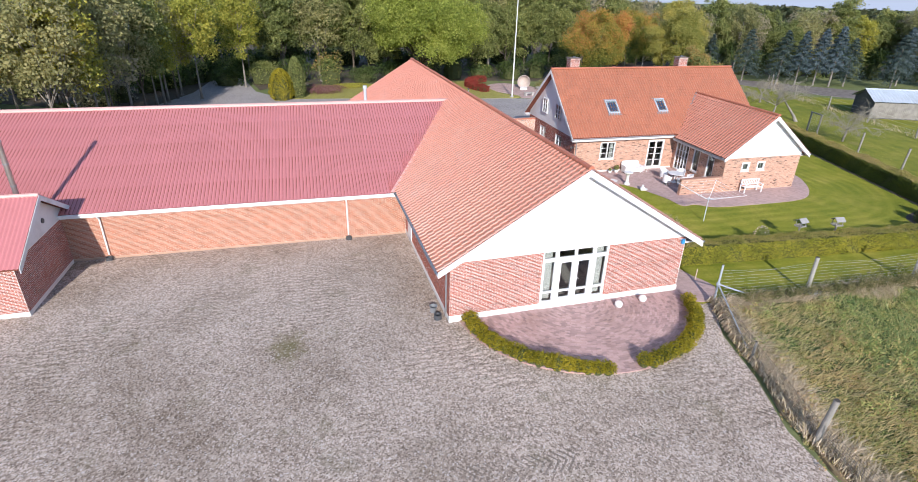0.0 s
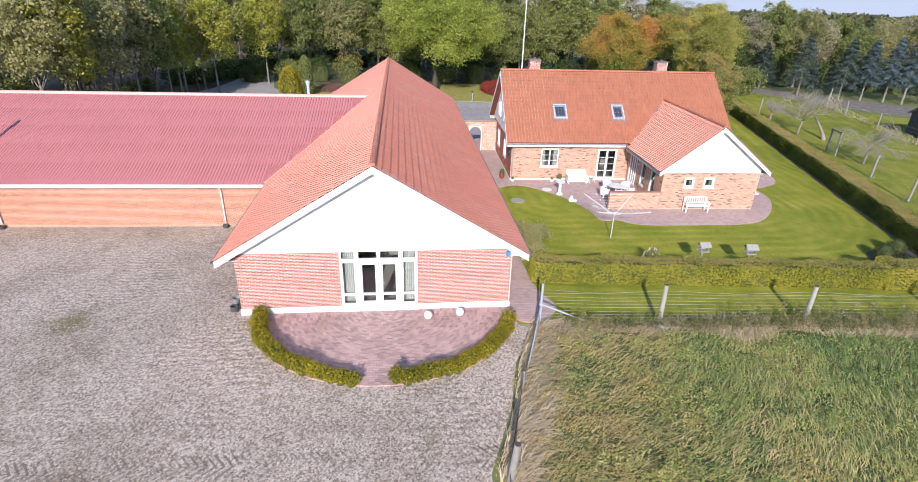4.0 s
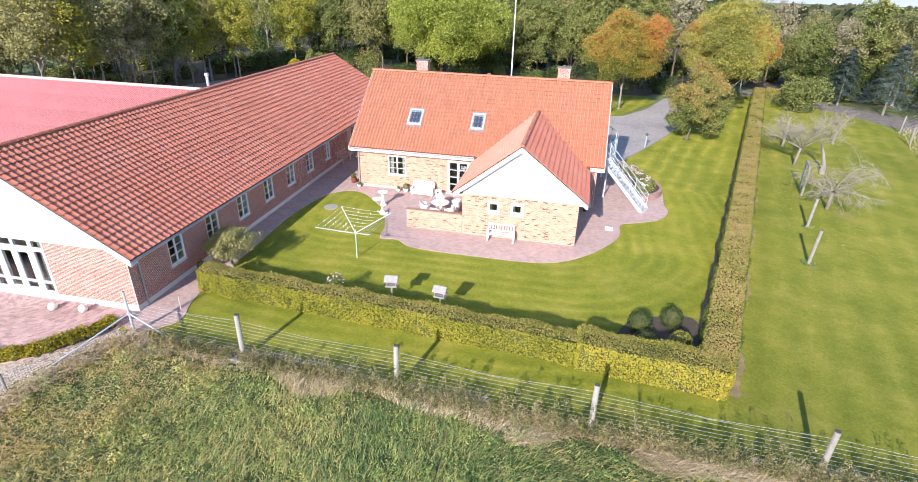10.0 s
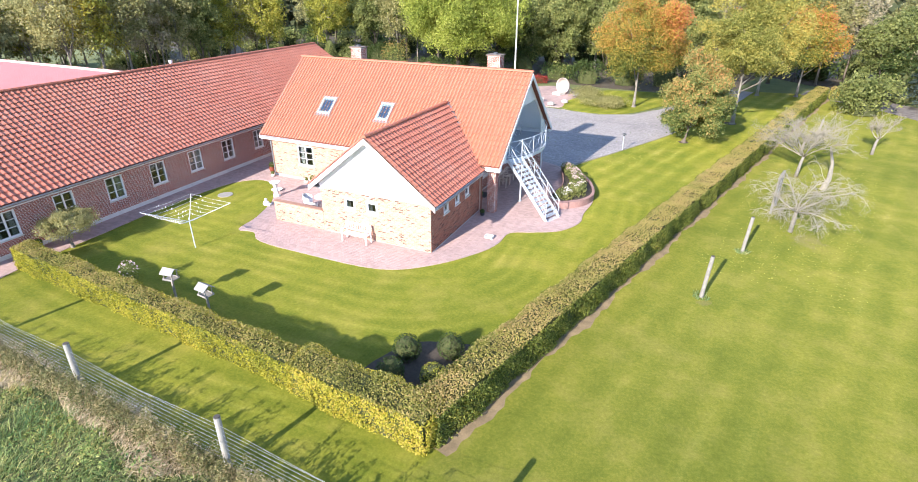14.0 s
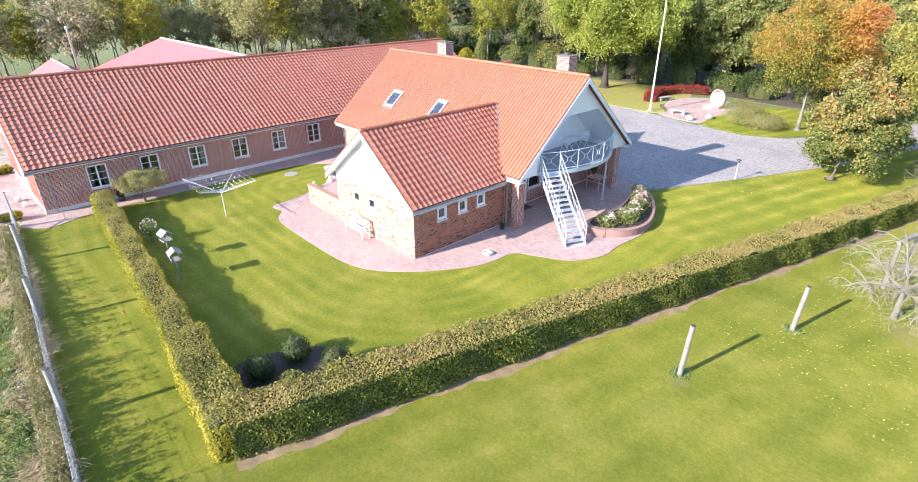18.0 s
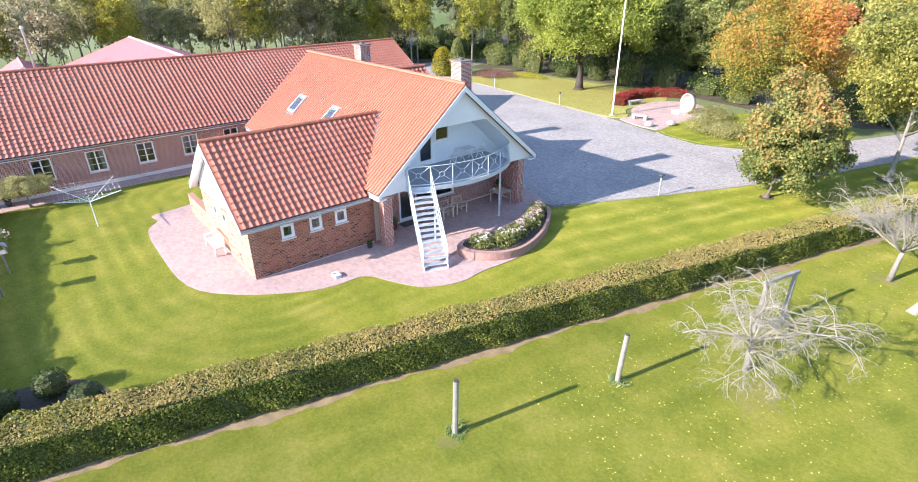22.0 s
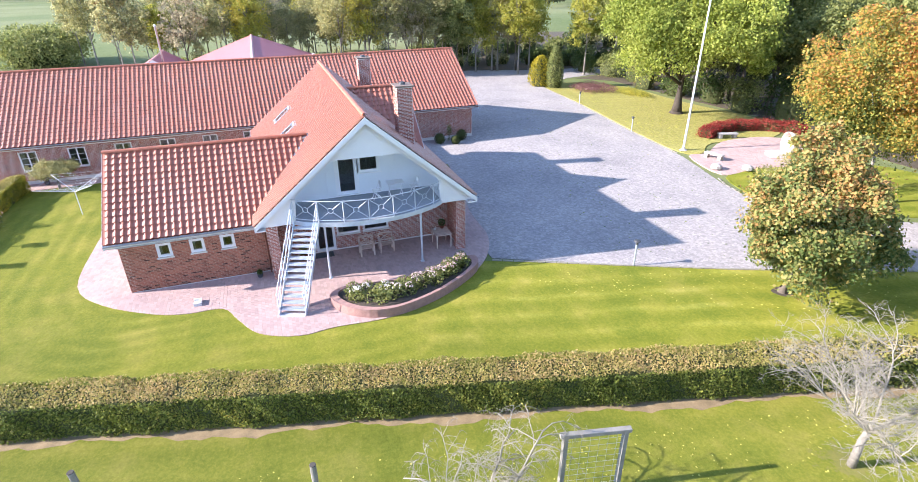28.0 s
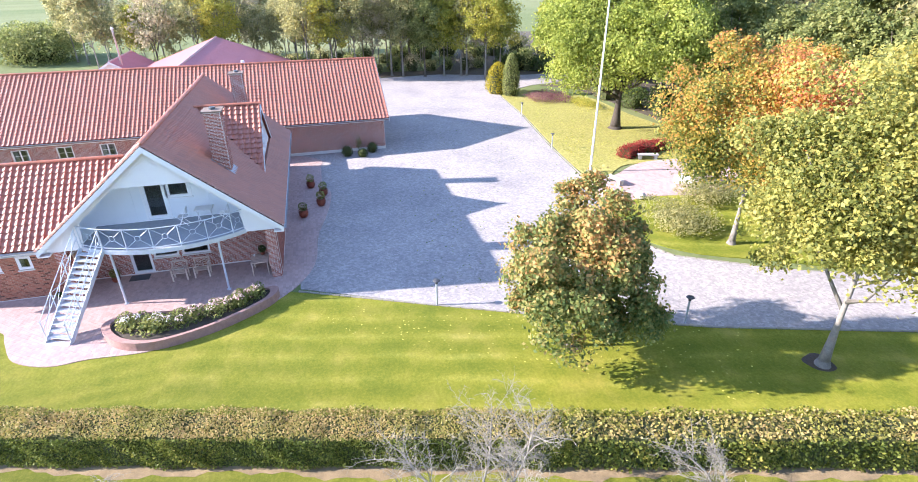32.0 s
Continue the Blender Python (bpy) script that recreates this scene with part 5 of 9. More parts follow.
for sgn in (-1, 1):
    ey, oz = 7.3 + sgn * 3.25, 2.35
    s = Vector((0, -sgn * 3.25, 1.95))
    o = Vector((OX + 0.35, ey, oz))
    n = Vector((1, 0, 0)).cross(s).normalized()
    n = n if n.z > 0 else -n
    e = s.copy()
    part("roof_deck", G().extrude([o, o + Vector((-9.4, 0, 0)), o + e + Vector((-9.4, 0, 0)), o + e], -n * 0.08), UNDERLAY, outb, shift=so)
    k = 220
    v = [o + Vector((-9.4 * j / k, 0, 0)) + e * t + n * (0.03 + 0.026 * math.cos(j * math.pi / 2)) for j in range(k + 1) for t in (0, 1.0)]
    part("roof_sheet", G().add(v, [(2 * j, 2 * j + 2, 2 * j + 3, 2 * j + 1) for j in range(k)]), SHEET, outb, smooth=True, shift=so, fix=False)
    part("bargeboard", G().extrude([o + Vector((0, 0, -0.22)), o + Vector((0, 0, 0.03)), o + e + Vector((0, 0, 0.03)), o + e + Vector((0, 0, -0.22))], (0.03, 0, 0)), WHITE_DIRTY, outb, shift=so)
part("ridge_cap", G().tube((OX + 0.36, 7.3, 4.33), (OX - 9, 7.3, 4.33), 0.1, n=8), RIDGE_PALE, outb, shift=so)
part("vent", G().tube((OX, 7.6, 3.0), (OX + 0.06, 7.6, 3.0), 0.12, n=14), DARK, outb, shift=so)
FLUE_STEEL = plain("stained_flue_steel", (0.42, 0.37, 0.34), 0.32, 0.75, vary=0.2, scale=2.0, stain=(0.30, 0.20, 0.15))
flue = thing("flue", (-18.05, 8.2, 3.6), "tall shiny steel flue with ring joints", "flue")
part("pipe", G().tube((0, 0, 0), (0, 0, 4.1), 0.11, n=16), FLUE_STEEL, flue, smooth=False)
for z in (0.9, 1.9, 2.9, 3.8):
    part("collar", G().tube((0, 0, z), (0, 0, z + 0.06), 0.125, n=16), ZINC, flue)
part("cap", G().tube((0, 0, 4.1), (0, 0, 4.3), 0.17, 0.1, n=16), STEEL, flue)


def rebase(ob, at):
    """Moves a thing's origin to its base and leaves its parts where they are."""
    at = Vector(at)
    ob.location = at
    for c in ob.children:
        c.location = c.location - at


# ---- house ----
house = thing("house", (0, 0, 0), "red brick house with orange tile roof and white gables", "house")
HX0, HX1, HY0, HY1 = 14.15, 30.25, 17.75, 27.05
HRX0, HRX1, HEY0, HEY1, HRY, HEZ, HRZ = 13.72, 30.62, 17.32, 27.5, 22.42, 2.90, 7.18
hs = (HRZ - HEZ) / (HRY - HEY0)
PX = 28.2
HWIN, HDOOR = (2.2, 3.48, 1.03, 2.37), (6.4, 7.85, 0.12, 2.37)
BUFF = (BRICK_BUFF, BRICK_BUFF_JOIN)
RB = (BRICK, BRICK_JOIN)
g = G()
wall_boxes(g, (HX0, HY0), (1, 0), 29.28 - HX0, 0, 2.78, 0.3, [HWIN, HDOOR])
hw_s = part("wall", g, MORTAR_BUFF, house)
bricks(hw_s, (HX0, HY0), (1, 0), 22.9 - HX0, 0.16, 2.74, [HWIN, HDOOR], BUFF, 200)
g = G()
wall_boxes(g, (HX0, HY1 - 0.3), (0, -1), HY1 - HY0 - 0.6, 0, 2.78, 0.3, [(2.2, 3.4, 1.0, 2.3), (5.4, 6.6, 1.0, 2.3)])
hw_w = part("wall", g, MORTAR, house)
bricks(hw_w, (HX0, HY1), (0, -1), HY1 - HY0, 0.16, 2.74, [(2.5, 3.7, 1.0, 2.3), (5.7, 6.9, 1.0, 2.3)], RB)
window(house, (HX0, HY1), (0, -1), 2.5, 3.7, 1.0, 2.3, 2, 3)
window(house, (HX0, HY1), (0, -1), 5.7, 6.9, 1.0, 2.3, 2, 3)
g = G()
wall_boxes(g, (PX, HY1), (-1, 0), PX - HX0, 0, 2.78, 0.3, [])
hw_n = part("wall", g, MORTAR, house)
bricks(hw_n, (PX, HY1), (-1, 0), PX - HX0, 0.16, 2.74, [], RB)
# porch wall under the balcony
PW = [(2.15, 3.1, 0.08, 2.1), (3.2, 4.36, 0.85, 2.1), (4.52, 5.82, 0.85, 2.1)]
g = G()
wall_boxes(g, (PX, HY0 + 0.3), (0, 1), HY1 - HY0 - 0.6, 0, 2.72, 0.3, [(a - 0.3, b - 0.3, c, d) for a, b, c, d in PW])
hw_p = part("wall", g, MORTAR, house)
bricks(hw_p, (PX, HY0 + 0.3), (0, 1), HY1 - HY0 - 0.6, 0.1, 2.72, [(a - 0.3, b - 0.3, c, d) for a, b, c, d in PW], RB)
window(house, (PX, HY0), (0, 1), *PW[0], 1, 1, name="door", fw=0.12, sill=False)
window(house, (PX, HY0), (0, 1), *PW[1], 1, 1, fw=0.09)
window(house, (PX, HY0), (0, 1), *PW[2], 1, 1, fw=0.09)
g = G()
wall_boxes(g, (PX, HY1 - 0.002), (-1, 0), 0.1, 0, 2.7, 0.2, [])
wall_boxes(g, (HX1 - 0.5, HY1), (-1, 0), HX1 - 0.5 - PX, 0, 2.72, 0.3, [])
hw_q = part("wall", g, MORTAR, house)
bricks(hw_q, (HX1 - 0.5, HY1), (-1, 0), HX1 - 0.5 - PX, 0.1, 2.72, [], RB)
bricks(hw_q, (PX, HY1 - 0.3), (1, 0), HX1 - 0.5 - PX, 0.1, 2.72, [], RB)
for cy in (17.75, 26.55):
    g = G().box(HX1 - 0.48, cy + 0.02, 0, HX1 - 0.02, cy + 0.48, 2.74)
    col = part("column", g, MORTAR, house)
    bricks(col, (HX1 - 0.48, cy + 0.02), (1, 0), 0.46, 0.02, 2.72, [], RB)
    bricks(col, (HX1 - 0.02, cy + 0.02), (0, 1), 0.46, 0.02, 2.72, [], RB)
    bricks(col, (HX1 - 0.02, cy + 0.48), (-1, 0), 0.46, 0.02, 2.72, [], RB)
    bricks(col, (HX1 - 0.48, cy + 0.48), (0, -1), 0.46, 0.02, 2.72, [], RB)
part("plinth", G().box(HX0 - 0.02, HY0 - 0.03, 0, 22.9, HY0 + 0.1, 0.15), PLINTH, house)
window(house, (HX0, HY0), (1, 0), *HWIN, 2, 3, curtain=True)
window(house, (HX0, HY0), (1, 0), *HDOOR, 2, 4, name="door", fw=0.13, sill=False)
part("inner_floor", G().box(HX0 + 0.3, HY0 + 0.3, 0, PX - 0.3, HY1 - 0.3, 0.1).box(HX0 + 0.3, HY0 + 0.3, 2.72, PX - 0.3, HY1 - 0.3, 2.78), ROOM, house)
part("inner_wall", G().box(HX0 + 0.3, 21.2, 0.1, PX - 0.3, 21.3, 2.7).box(25.0, 21.3, 0.1, 25.1, HY1 - 0.3, 2.7), ROOM, house)
# roof
hr = math.hypot(HRY - HEY0, HRZ - HEZ)
SS, SN = Vector((0, HRY - HEY0, HRZ - HEZ)), Vector((0, HRY - HEY1, HRZ - HEZ))
AX0, AX1, AY0, ARX, AEX0, AEX1, AEZ, ARZ, AEY = 22.9, 29.28, 11.78, 26.05, 22.45, 29.72, 2.62, 5.44, 11.42
ars = (ARZ - AEZ) / (ARX - AEX0)
CGX, CGH, CGZ, CGS, CGY = 21.6, 3.9, 6.70, 0.82, 26.5
roof_s = roof_slab(house, (HRX0, HEY0, HEZ - 0.04), (1, 0, 0), SS, HRX1 - HRX0, hr, 0.16, UNDERLAY)
roof_n = roof_slab(house, (HRX0, HEY1, HEZ - 0.04), (1, 0, 0), SN, HRX1 - HRX0, hr, 0.16, UNDERLAY)


def annex_z(x):
    return AEZ + ars * min(x - AEX0, AEX1 - x)


tiles(roof_s, (HRX0, HEY0, HEZ), (1, 0, 0), SS, HRX1 - HRX0, hr, 0.225, 0.33, (TILE_HOUSE, TILE_HOUSE_JOIN), 200, lambda p: annex_z(p.x) < p.z + 0.05, 1.3, 0.055)
tiles(roof_n, (HRX1, HEY1, HEZ), (-1, 0, 0), SN, HRX1 - HRX0, hr, 0.225, 0.33, (TILE_HOUSE, TILE_HOUSE_JOIN), 0, lambda p: p.y > 26.45 or CGZ - CGS * abs(p.x - CGX) < p.z + 0.05, 1.3, 0.055)
ridge_tiles(house, (HRX0, HRY, HRZ + 0.04), (HRX1, HRY, HRZ + 0.04), RIDGE_CLAY)
for x, d in ((HRX0 - 0.035, 0.03), (HRX1, 0.035)):
    for ey in (HEY0, HEY1):
        a, b = Vector((x, ey, HEZ)), Vector((x, HRY, HRZ))
        part("bargeboard", G().extrude([a + Vector((0, 0, -0.26)), a + Vector((0, 0, -0.03)), b + Vector((0, 0, -0.03)), b + Vector((0, 0, -0.30))], (d, 0, 0)), WHITE, house)
for ey, sg in ((HEY0, -1), (HEY1, 1)):
    x1 = 22.4 if sg < 0 else HRX1
    part("eaves_board", G().box(HRX0 + 0.05, min(ey, ey - sg * 0.45), 2.62, x1, max(ey, ey - sg * 0.45), 2.68).box(HRX0 + 0.05, min(ey, ey - sg * 0.03), 2.68, x1, max(ey, ey - sg * 0.03), 2.86), WHITE, house)
    gutter(house, (HRX0, ey + sg * 0.07, 2.86), (x1, ey + sg * 0.07, 2.86))
part("eaves_board", G().box(29.75, HEY0, 2.62, HRX1, HEY0 + 0.45, 2.68).box(29.75, HEY0, 2.68, HRX1, HEY0 + 0.03, 2.86), WHITE, house)
part("downpipe", G().tube((HX0 + 0.1, HEY0 - 0.05, 2.8), (HX0 + 0.1, HY0 - 0.07, 2.5), 0.04).tube((HX0 + 0.1, HY0 - 0.07, 2.5), (HX0 + 0.1, HY0 - 0.07, 0.05), 0.04), ZINC, house)
part("downpipe", G().tube((29.8, HEY0 - 0.02, 2.8), (29.45, HY0 - 0.1, 2.4), 0.04).tube((29.45, HY0 - 0.1, 2.4), (29.45, HY0 - 0.1, 0.05), 0.04), plain("copper_pipe", (0.30, 0.13, 0.09), 0.5, 0.5), house, "brown downpipe at the corner")
# west gable: white boards with a small window
gz = lambda y: HEZ + hs * ((y - HEY0) if y < HRY else (HEY1 - y)) - 0.2
gable_w = part("gable", G().extrude([(HX0 + 0.11, HY0 + 0.1, 2.72), (HX0 + 0.11, HY1 - 0.1, 2.72), (HX0 + 0.11, HRY, HRZ - 0.4)], (0.06, 0, 0)), WHITE, house, "white weatherboard gable")
for k in range(26):
    z = 2.72 + k * 0.165
    top = min(z + 0.17, HRZ - 0.25)
    half = (HRZ - 0.2 - z) / hs
    half2 = max(0.02, (HRZ - 0.2 - top) / hs)
    h1, h2 = min(half, 4.65), min(half2, 4.65)
    if h1 > 0.1:
        part("weatherboard", G().extrude([(HX0 - 0.02, HRY - h1, z), (HX0 - 0.02, HRY + h1, z), (HX0 + 0.0, HRY + h2, top), (HX0 + 0.0, HRY - h2, top)], (0.1, 0, 0)), WHITE, gable_w)
for yy in (20.6, 23.2):
    window(house, (HX0 - 0.09, 27.0), (0, -1), 27.0 - yy - 0.95, 27.0 - yy, 3.5, 4.7, 2, 3, deep=0.0, sill=False)
    # dark panel stands in for the unlit attic behind each pane
    part("attic_blind", G().box(HX0 - 0.03, yy, 3.5, HX0 - 0.025, yy + 0.95, 4.7), DARK, house)
# east gable with the recessed balcony
GX = HX1 + 0.06
op0, op1, opz = 2.74, 5.35, 0.0


def slope_y(z, inset):
    return HEY0 + (z - HEZ) / hs + inset


g = G()
zt = HRZ - 0.22
g.extrude([(GX, slope_y(op1, 0.25), op1), (GX, HEY1 - (slope_y(op1, 0.25) - HEY0), op1), (GX, HRY, zt)], (0.05, 0, 0))
part("gable", g, WHITE, house, "white gable boarding above the balcony")
for sg in (0, 1):
    fy = (lambda y: y) if sg == 0 else (lambda y: HEY0 + HEY1 - y)
    pts = [(GX, fy(HEY0 + 0.12), 2.70), (GX, fy(19.05), 2.70), (GX, fy(slope_y(3.95, 0.62)), 3.95), (GX, fy(slope_y(op1, 0.62)), op1), (GX, fy(slope_y(op1, 0.24)), op1), (GX, fy(HEY0 + 0.12), HEZ - 0.06)]
    part("gable_side", G().extrude(pts, (0.05, 0, 0)), WHITE, house, "white boarding beside the balcony")
    a0, a1 = slope_y(2.74, 0.45), slope_y(op1, 0.45)
    part("loggia_slope", G().extrude([(PX, fy(max(a0, HY0)), 2.74), (GX, fy(max(a0, HY0)), 2.74), (GX, fy(a1), op1), (PX, fy(a1), op1)], (0, (0.03 if sg == 0 else -0.03), 0)), LOGGIA, house)
part("loggia_ceiling", G().box(PX, slope_y(op1, 0.3), op1, GX, HEY0 + HEY1 - slope_y(op1, 0.3), op1 + 0.05), LOGGIA, house)
UD, UW = (21.25, 22.2, 2.98, 4.92), (22.32, 23.28, 3.98, 4.92)
g = G()
wall_boxes(g, (PX, 20.75), (0, 1), 3.32, 2.78, 5.36, 0.12, [(UD[0] - 20.75, UD[1] - 20.75, UD[2], UD[3]), (UW[0] - 20.75, UW[1] - 20.75, UW[2], UW[3])])
g.extrude([(PX - 0.12, 17.78, 2.78), (PX - 0.12, 20.745, 2.78), (PX - 0.12, 20.745, 5.34)], (0.12, 0, 0))
g.extrude([(PX - 0.12, 27.04, 2.78), (PX - 0.12, 24.075, 2.78), (PX - 0.12, 24.075, 5.34)], (0.12, 0, 0))
part("loggia_wall", g, LOGGIA, house)
for a, b, c, d in (UD, UW):
    g = G().box(PX, a - 0.09, c - 0.05, PX + 0.025, a - 0.005, d + 0.09).box(PX, b + 0.005, c - 0.05, PX + 0.025, b + 0.09, d + 0.09).box(PX, a - 0.005, d + 0.005, PX + 0.025, b + 0.005, d + 0.09)
    g.box(PX, a - 0.14, c - 0.1, PX + 0.07, b + 0.14, c - 0.052)
    part("architrave", g, FRAME_WHITE, house, "bright white casing round the opening")
window(house, (PX, 18.4), (0, 1), UD[0] - 18.4, UD[1] - 18.4, UD[2], UD[3], 1, 1, name="balcony_door", fw=0.12, sill=False, deep=0.03, mat_=FRAME_WHITE)
window(house, (PX, 18.4), (0, 1), UW[0] - 18.4, UW[1] - 18.4, UW[2], UW[3], 1, 1, fw=0.09, sill=False, deep=0.03, mat_=FRAME_WHITE)
part("attic_room", G().box(PX - 2.0, 20.0, 2.8, PX - 1.9, 25.0, 5.4), ROOM, house)
part("porch_ceiling", G().box(PX, HY0, 2.72, GX, HY1, 2.78), LOGGIA, house)
# skylights
SKY_FRAME = plain("skylight_frame", (0.46, 0.48, 0.52), 0.45, 0.2)
for x0, x1 in ((17.35, 18.35), (21.75, 22.65)):
    y = 18.95
    m = Matrix.Translation((x0, y, HEZ + hs * (y - HEY0))) @ Matrix((Vector((1, 0, 0)), SS.normalized(), Vector((1, 0, 0)).cross(SS).normalized())).transposed().to_4x4()
    w, h = x1 - x0, 1.3
    g = G().box(0, 0, 0.0, 0.1, h, 0.12, m).box(w - 0.1, 0, 0, w, h, 0.12, m).box(0.1, 0, 0, w - 0.1, 0.1, 0.12, m).box(0.1, h - 0.1, 0, w - 0.1, h, 0.12, m)
    sk = part("skylight", g, SKY_FRAME, house, "grey framed skylight")
    part("flashing", G().box(-0.12, -0.16, 0.045, w + 0.12, 0.0, 0.06, m), ZINC, sk)
    part("flashing", G().box(-0.12, h, 0.045, w + 0.12, h + 0.1, 0.06, m), ZINC, sk)
    # Dark blue sheet under the pane imitates the sky mirrored in it.
    part("blind", G().box(0.1, 0.1, 0.05, w - 0.1, h - 0.1, 0.055, m), plain("mirrored_sky_blue", (0.09, 0.16, 0.30), 0.6), sk)
    part("pane", G().box(0.1, 0.1, 0.09, w - 0.1, h - 0.1, 0.096, m), GLASS, sk)
    part("inner_frame", G().box(0.1, h - 0.24, 0.07, w - 0.1, h - 0.1, 0.088, m).box(0.1, 0.1, 0.07, 0.16, h - 0.24, 0.088, m).box(w - 0.16, 0.1, 0.07, w - 0.1, h - 0.24, 0.088, m).box(0.16, 0.1, 0.07, w - 0.16, 0.2, 0.088, m), WHITE, sk)
# chimneys
for cx, cy, top in ((27.3, 24.9, 7.72), (16.8, 24.9, 7.72)):
    zb = HEZ + hs * (HEY1 - cy) - 0.6
    c = part("chimney", G().box(cx - 0.42, cy - 0.37, zb, cx + 0.42, cy + 0.37, top), MORTAR, house, "red brick chimney")
    for o, u, ln in (((cx - 0.42, cy - 0.37), (1, 0), 0.84), ((cx + 0.42, cy - 0.37), (0, 1), 0.74), ((cx + 0.42, cy + 0.37), (-1, 0), 0.84), ((cx - 0.42, cy + 0.37), (0, -1), 0.74)):
        bricks(c, o, u, ln, zb, top - 0.02, [], RB)
    part("cap", G().box(cx - 0.5, cy - 0.45, top, cx + 0.5, cy + 0.45, top + 0.07), CAP_STONE, c)
    part("pot", G().tube((cx, cy, top + 0.07), (cx, cy, top + 0.18), 0.16, 0.14, 14), DARK, c)
    part("flashing", G().extrude([(cx - 0.56, cy - 0.45, zb + 0.6 + hs * 0.45 + 0.08), (cx + 0.56, cy - 0.45, zb + 0.6 + hs * 0.45 + 0.08), (cx + 0.56, cy + 0.55, zb + 0.6 - hs * 0.55 + 0.08), (cx - 0.56, cy + 0.55, zb + 0.6 - hs * 0.55 + 0.08)], (0, 0, 0.015)), ZINC, c)
# cross gable towards the drive
for sg in (-1, 1):
    ex = CGX + sg * CGH
    s = Vector((-sg * CGH, 0, CGH * CGS))
    ez = CGZ - CGH * CGS
    ln = CGY - 22.8
    rs = roof_slab(house, (ex, 22.8, ez - 0.04), (0, 1, 0), s, ln, s.length, 0.06, UNDERLAY, "cross_roof_deck")
    tiles(rs, (ex, 22.8 if sg > 0 else CGY, ez), (0, sg, 0), s, ln, s.length, 0.30, 0.345, (TILE, TILE_JOIN), 0, lambda p: p.z > HEZ + hs * (HEY1 - p.y) - 0.05, 1.4)
    a, b = Vector((ex, CGY, ez)), Vector((CGX, CGY, CGZ))
    part("bargeboard", G().extrude([a + Vector((0, 0, -0.2)), a, b, b + Vector((0, 0, -0.2))], (0, 0.03, 0)), WHITE, house)
ridge_tiles(house, (CGX, 22.9, CGZ + 0.03), (CGX, CGY + 0.03, CGZ + 0.03), RIDGE_CLAY)
part("cross_gable", G().extrude([(CGX - 3.5, CGY - 0.25, 3.3), (CGX + 3.5, CGY - 0.25, 3.3), (CGX + 3.5, CGY - 0.25, CGZ - 3.05), (CGX, CGY - 0.25, CGZ - 0.2), (CGX - 3.5, CGY - 0.25, CGZ - 3.05)], (0, 0.1, 0)), WHITE, house)

# annex of the house
AW = [(13.18, 13.78), (14.5, 15.1), (15.75, 16.35)]
AG = [(1.43, 2.11, 1.5, 2.15), (2.73, 3.43, 1.5, 2.15)]
g = G()
wall_boxes(g, (AX0, AY0), (1, 0), AX1 - AX0, 0, 2.5, 0.3, AG)
aw_s = part("wall", g, MORTAR_BUFF, house)
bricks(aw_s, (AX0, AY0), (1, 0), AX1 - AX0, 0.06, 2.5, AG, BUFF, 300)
AE = [(a - AY0, b - AY0, 1.53, 2.19) for a, b in AW]
g = G()
wall_boxes(g, (AX1, AY0 + 0.3), (0, 1), HY0 - AY0 - 0.3, 0, 2.5, 0.3, [(a - 0.3, b - 0.3, c, d) for a, b, c, d in AE])
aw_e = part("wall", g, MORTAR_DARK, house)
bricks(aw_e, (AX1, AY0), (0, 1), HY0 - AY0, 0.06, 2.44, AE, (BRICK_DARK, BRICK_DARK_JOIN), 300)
AWW = [(0.35, 1.95, 0.12, 2.3), (2.5, 3.25, 0.6, 2.3), (4.1, 4.85, 0.6, 2.3)]
g = G()
wall_boxes(g, (AX0, HY0), (0, -1), HY0 - AY0 - 0.3, 0, 2.5, 0.3, AWW)
aw_w = part("wall", g, MORTAR_BUFF, house)
bricks(aw_w, (AX0, HY0), (0, -1), HY0 - AY0, 0.06, 2.44, AWW, BUFF)
window(house, (AX0, HY0), (0, -1), *AWW[0], 4, 4, name="door", fw=0.1, sill=False)
window(house, (AX0, HY0), (0, -1), *AWW[1], 1, 1)
window(house, (AX0, HY0), (0, -1), *AWW[2], 1, 1)
for a in AG:
    window(house, (AX0, AY0), (1, 0), *a, 1, 1, fw=0.13, sill=True, curtain=True)
for a in AE:
    window(house, (AX1, AY0), (0, 1), *a, 1, 1, fw=0.12, sill=True, curtain=True)
part("plinth", G().box(AX1 - 0.1, AY0 + 0.1, 0, AX1 + 0.015, HY0, 0.06), PLINTH, house)
part("inner_floor", G().box(AX0 + 0.3, AY0 + 0.3, 0, AX1 - 0.3, HY0, 0.1).box(AX0 + 0.3, AY0 + 0.3, 2.44, AX1 - 0.3, HY0, 2.5), ROOM, house)
part("inner_wall", G().box(26.2, AY0 + 0.3, 0.1, 26.3, HY0, 2.44), ROOM, house)
az = lambda x: annex_z(x) - 0.2
part("gable", G().extrude([(AX0, AY0 - 0.03, 2.5), (AX1, AY0 - 0.03, 2.5), (AX1, AY0 - 0.03, az(AX1)), (ARX, AY0 - 0.03, az(ARX)), (AX0, AY0 - 0.03, az(AX0))], (0, 0.28, 0)), WHITE, house, "smooth white gable")
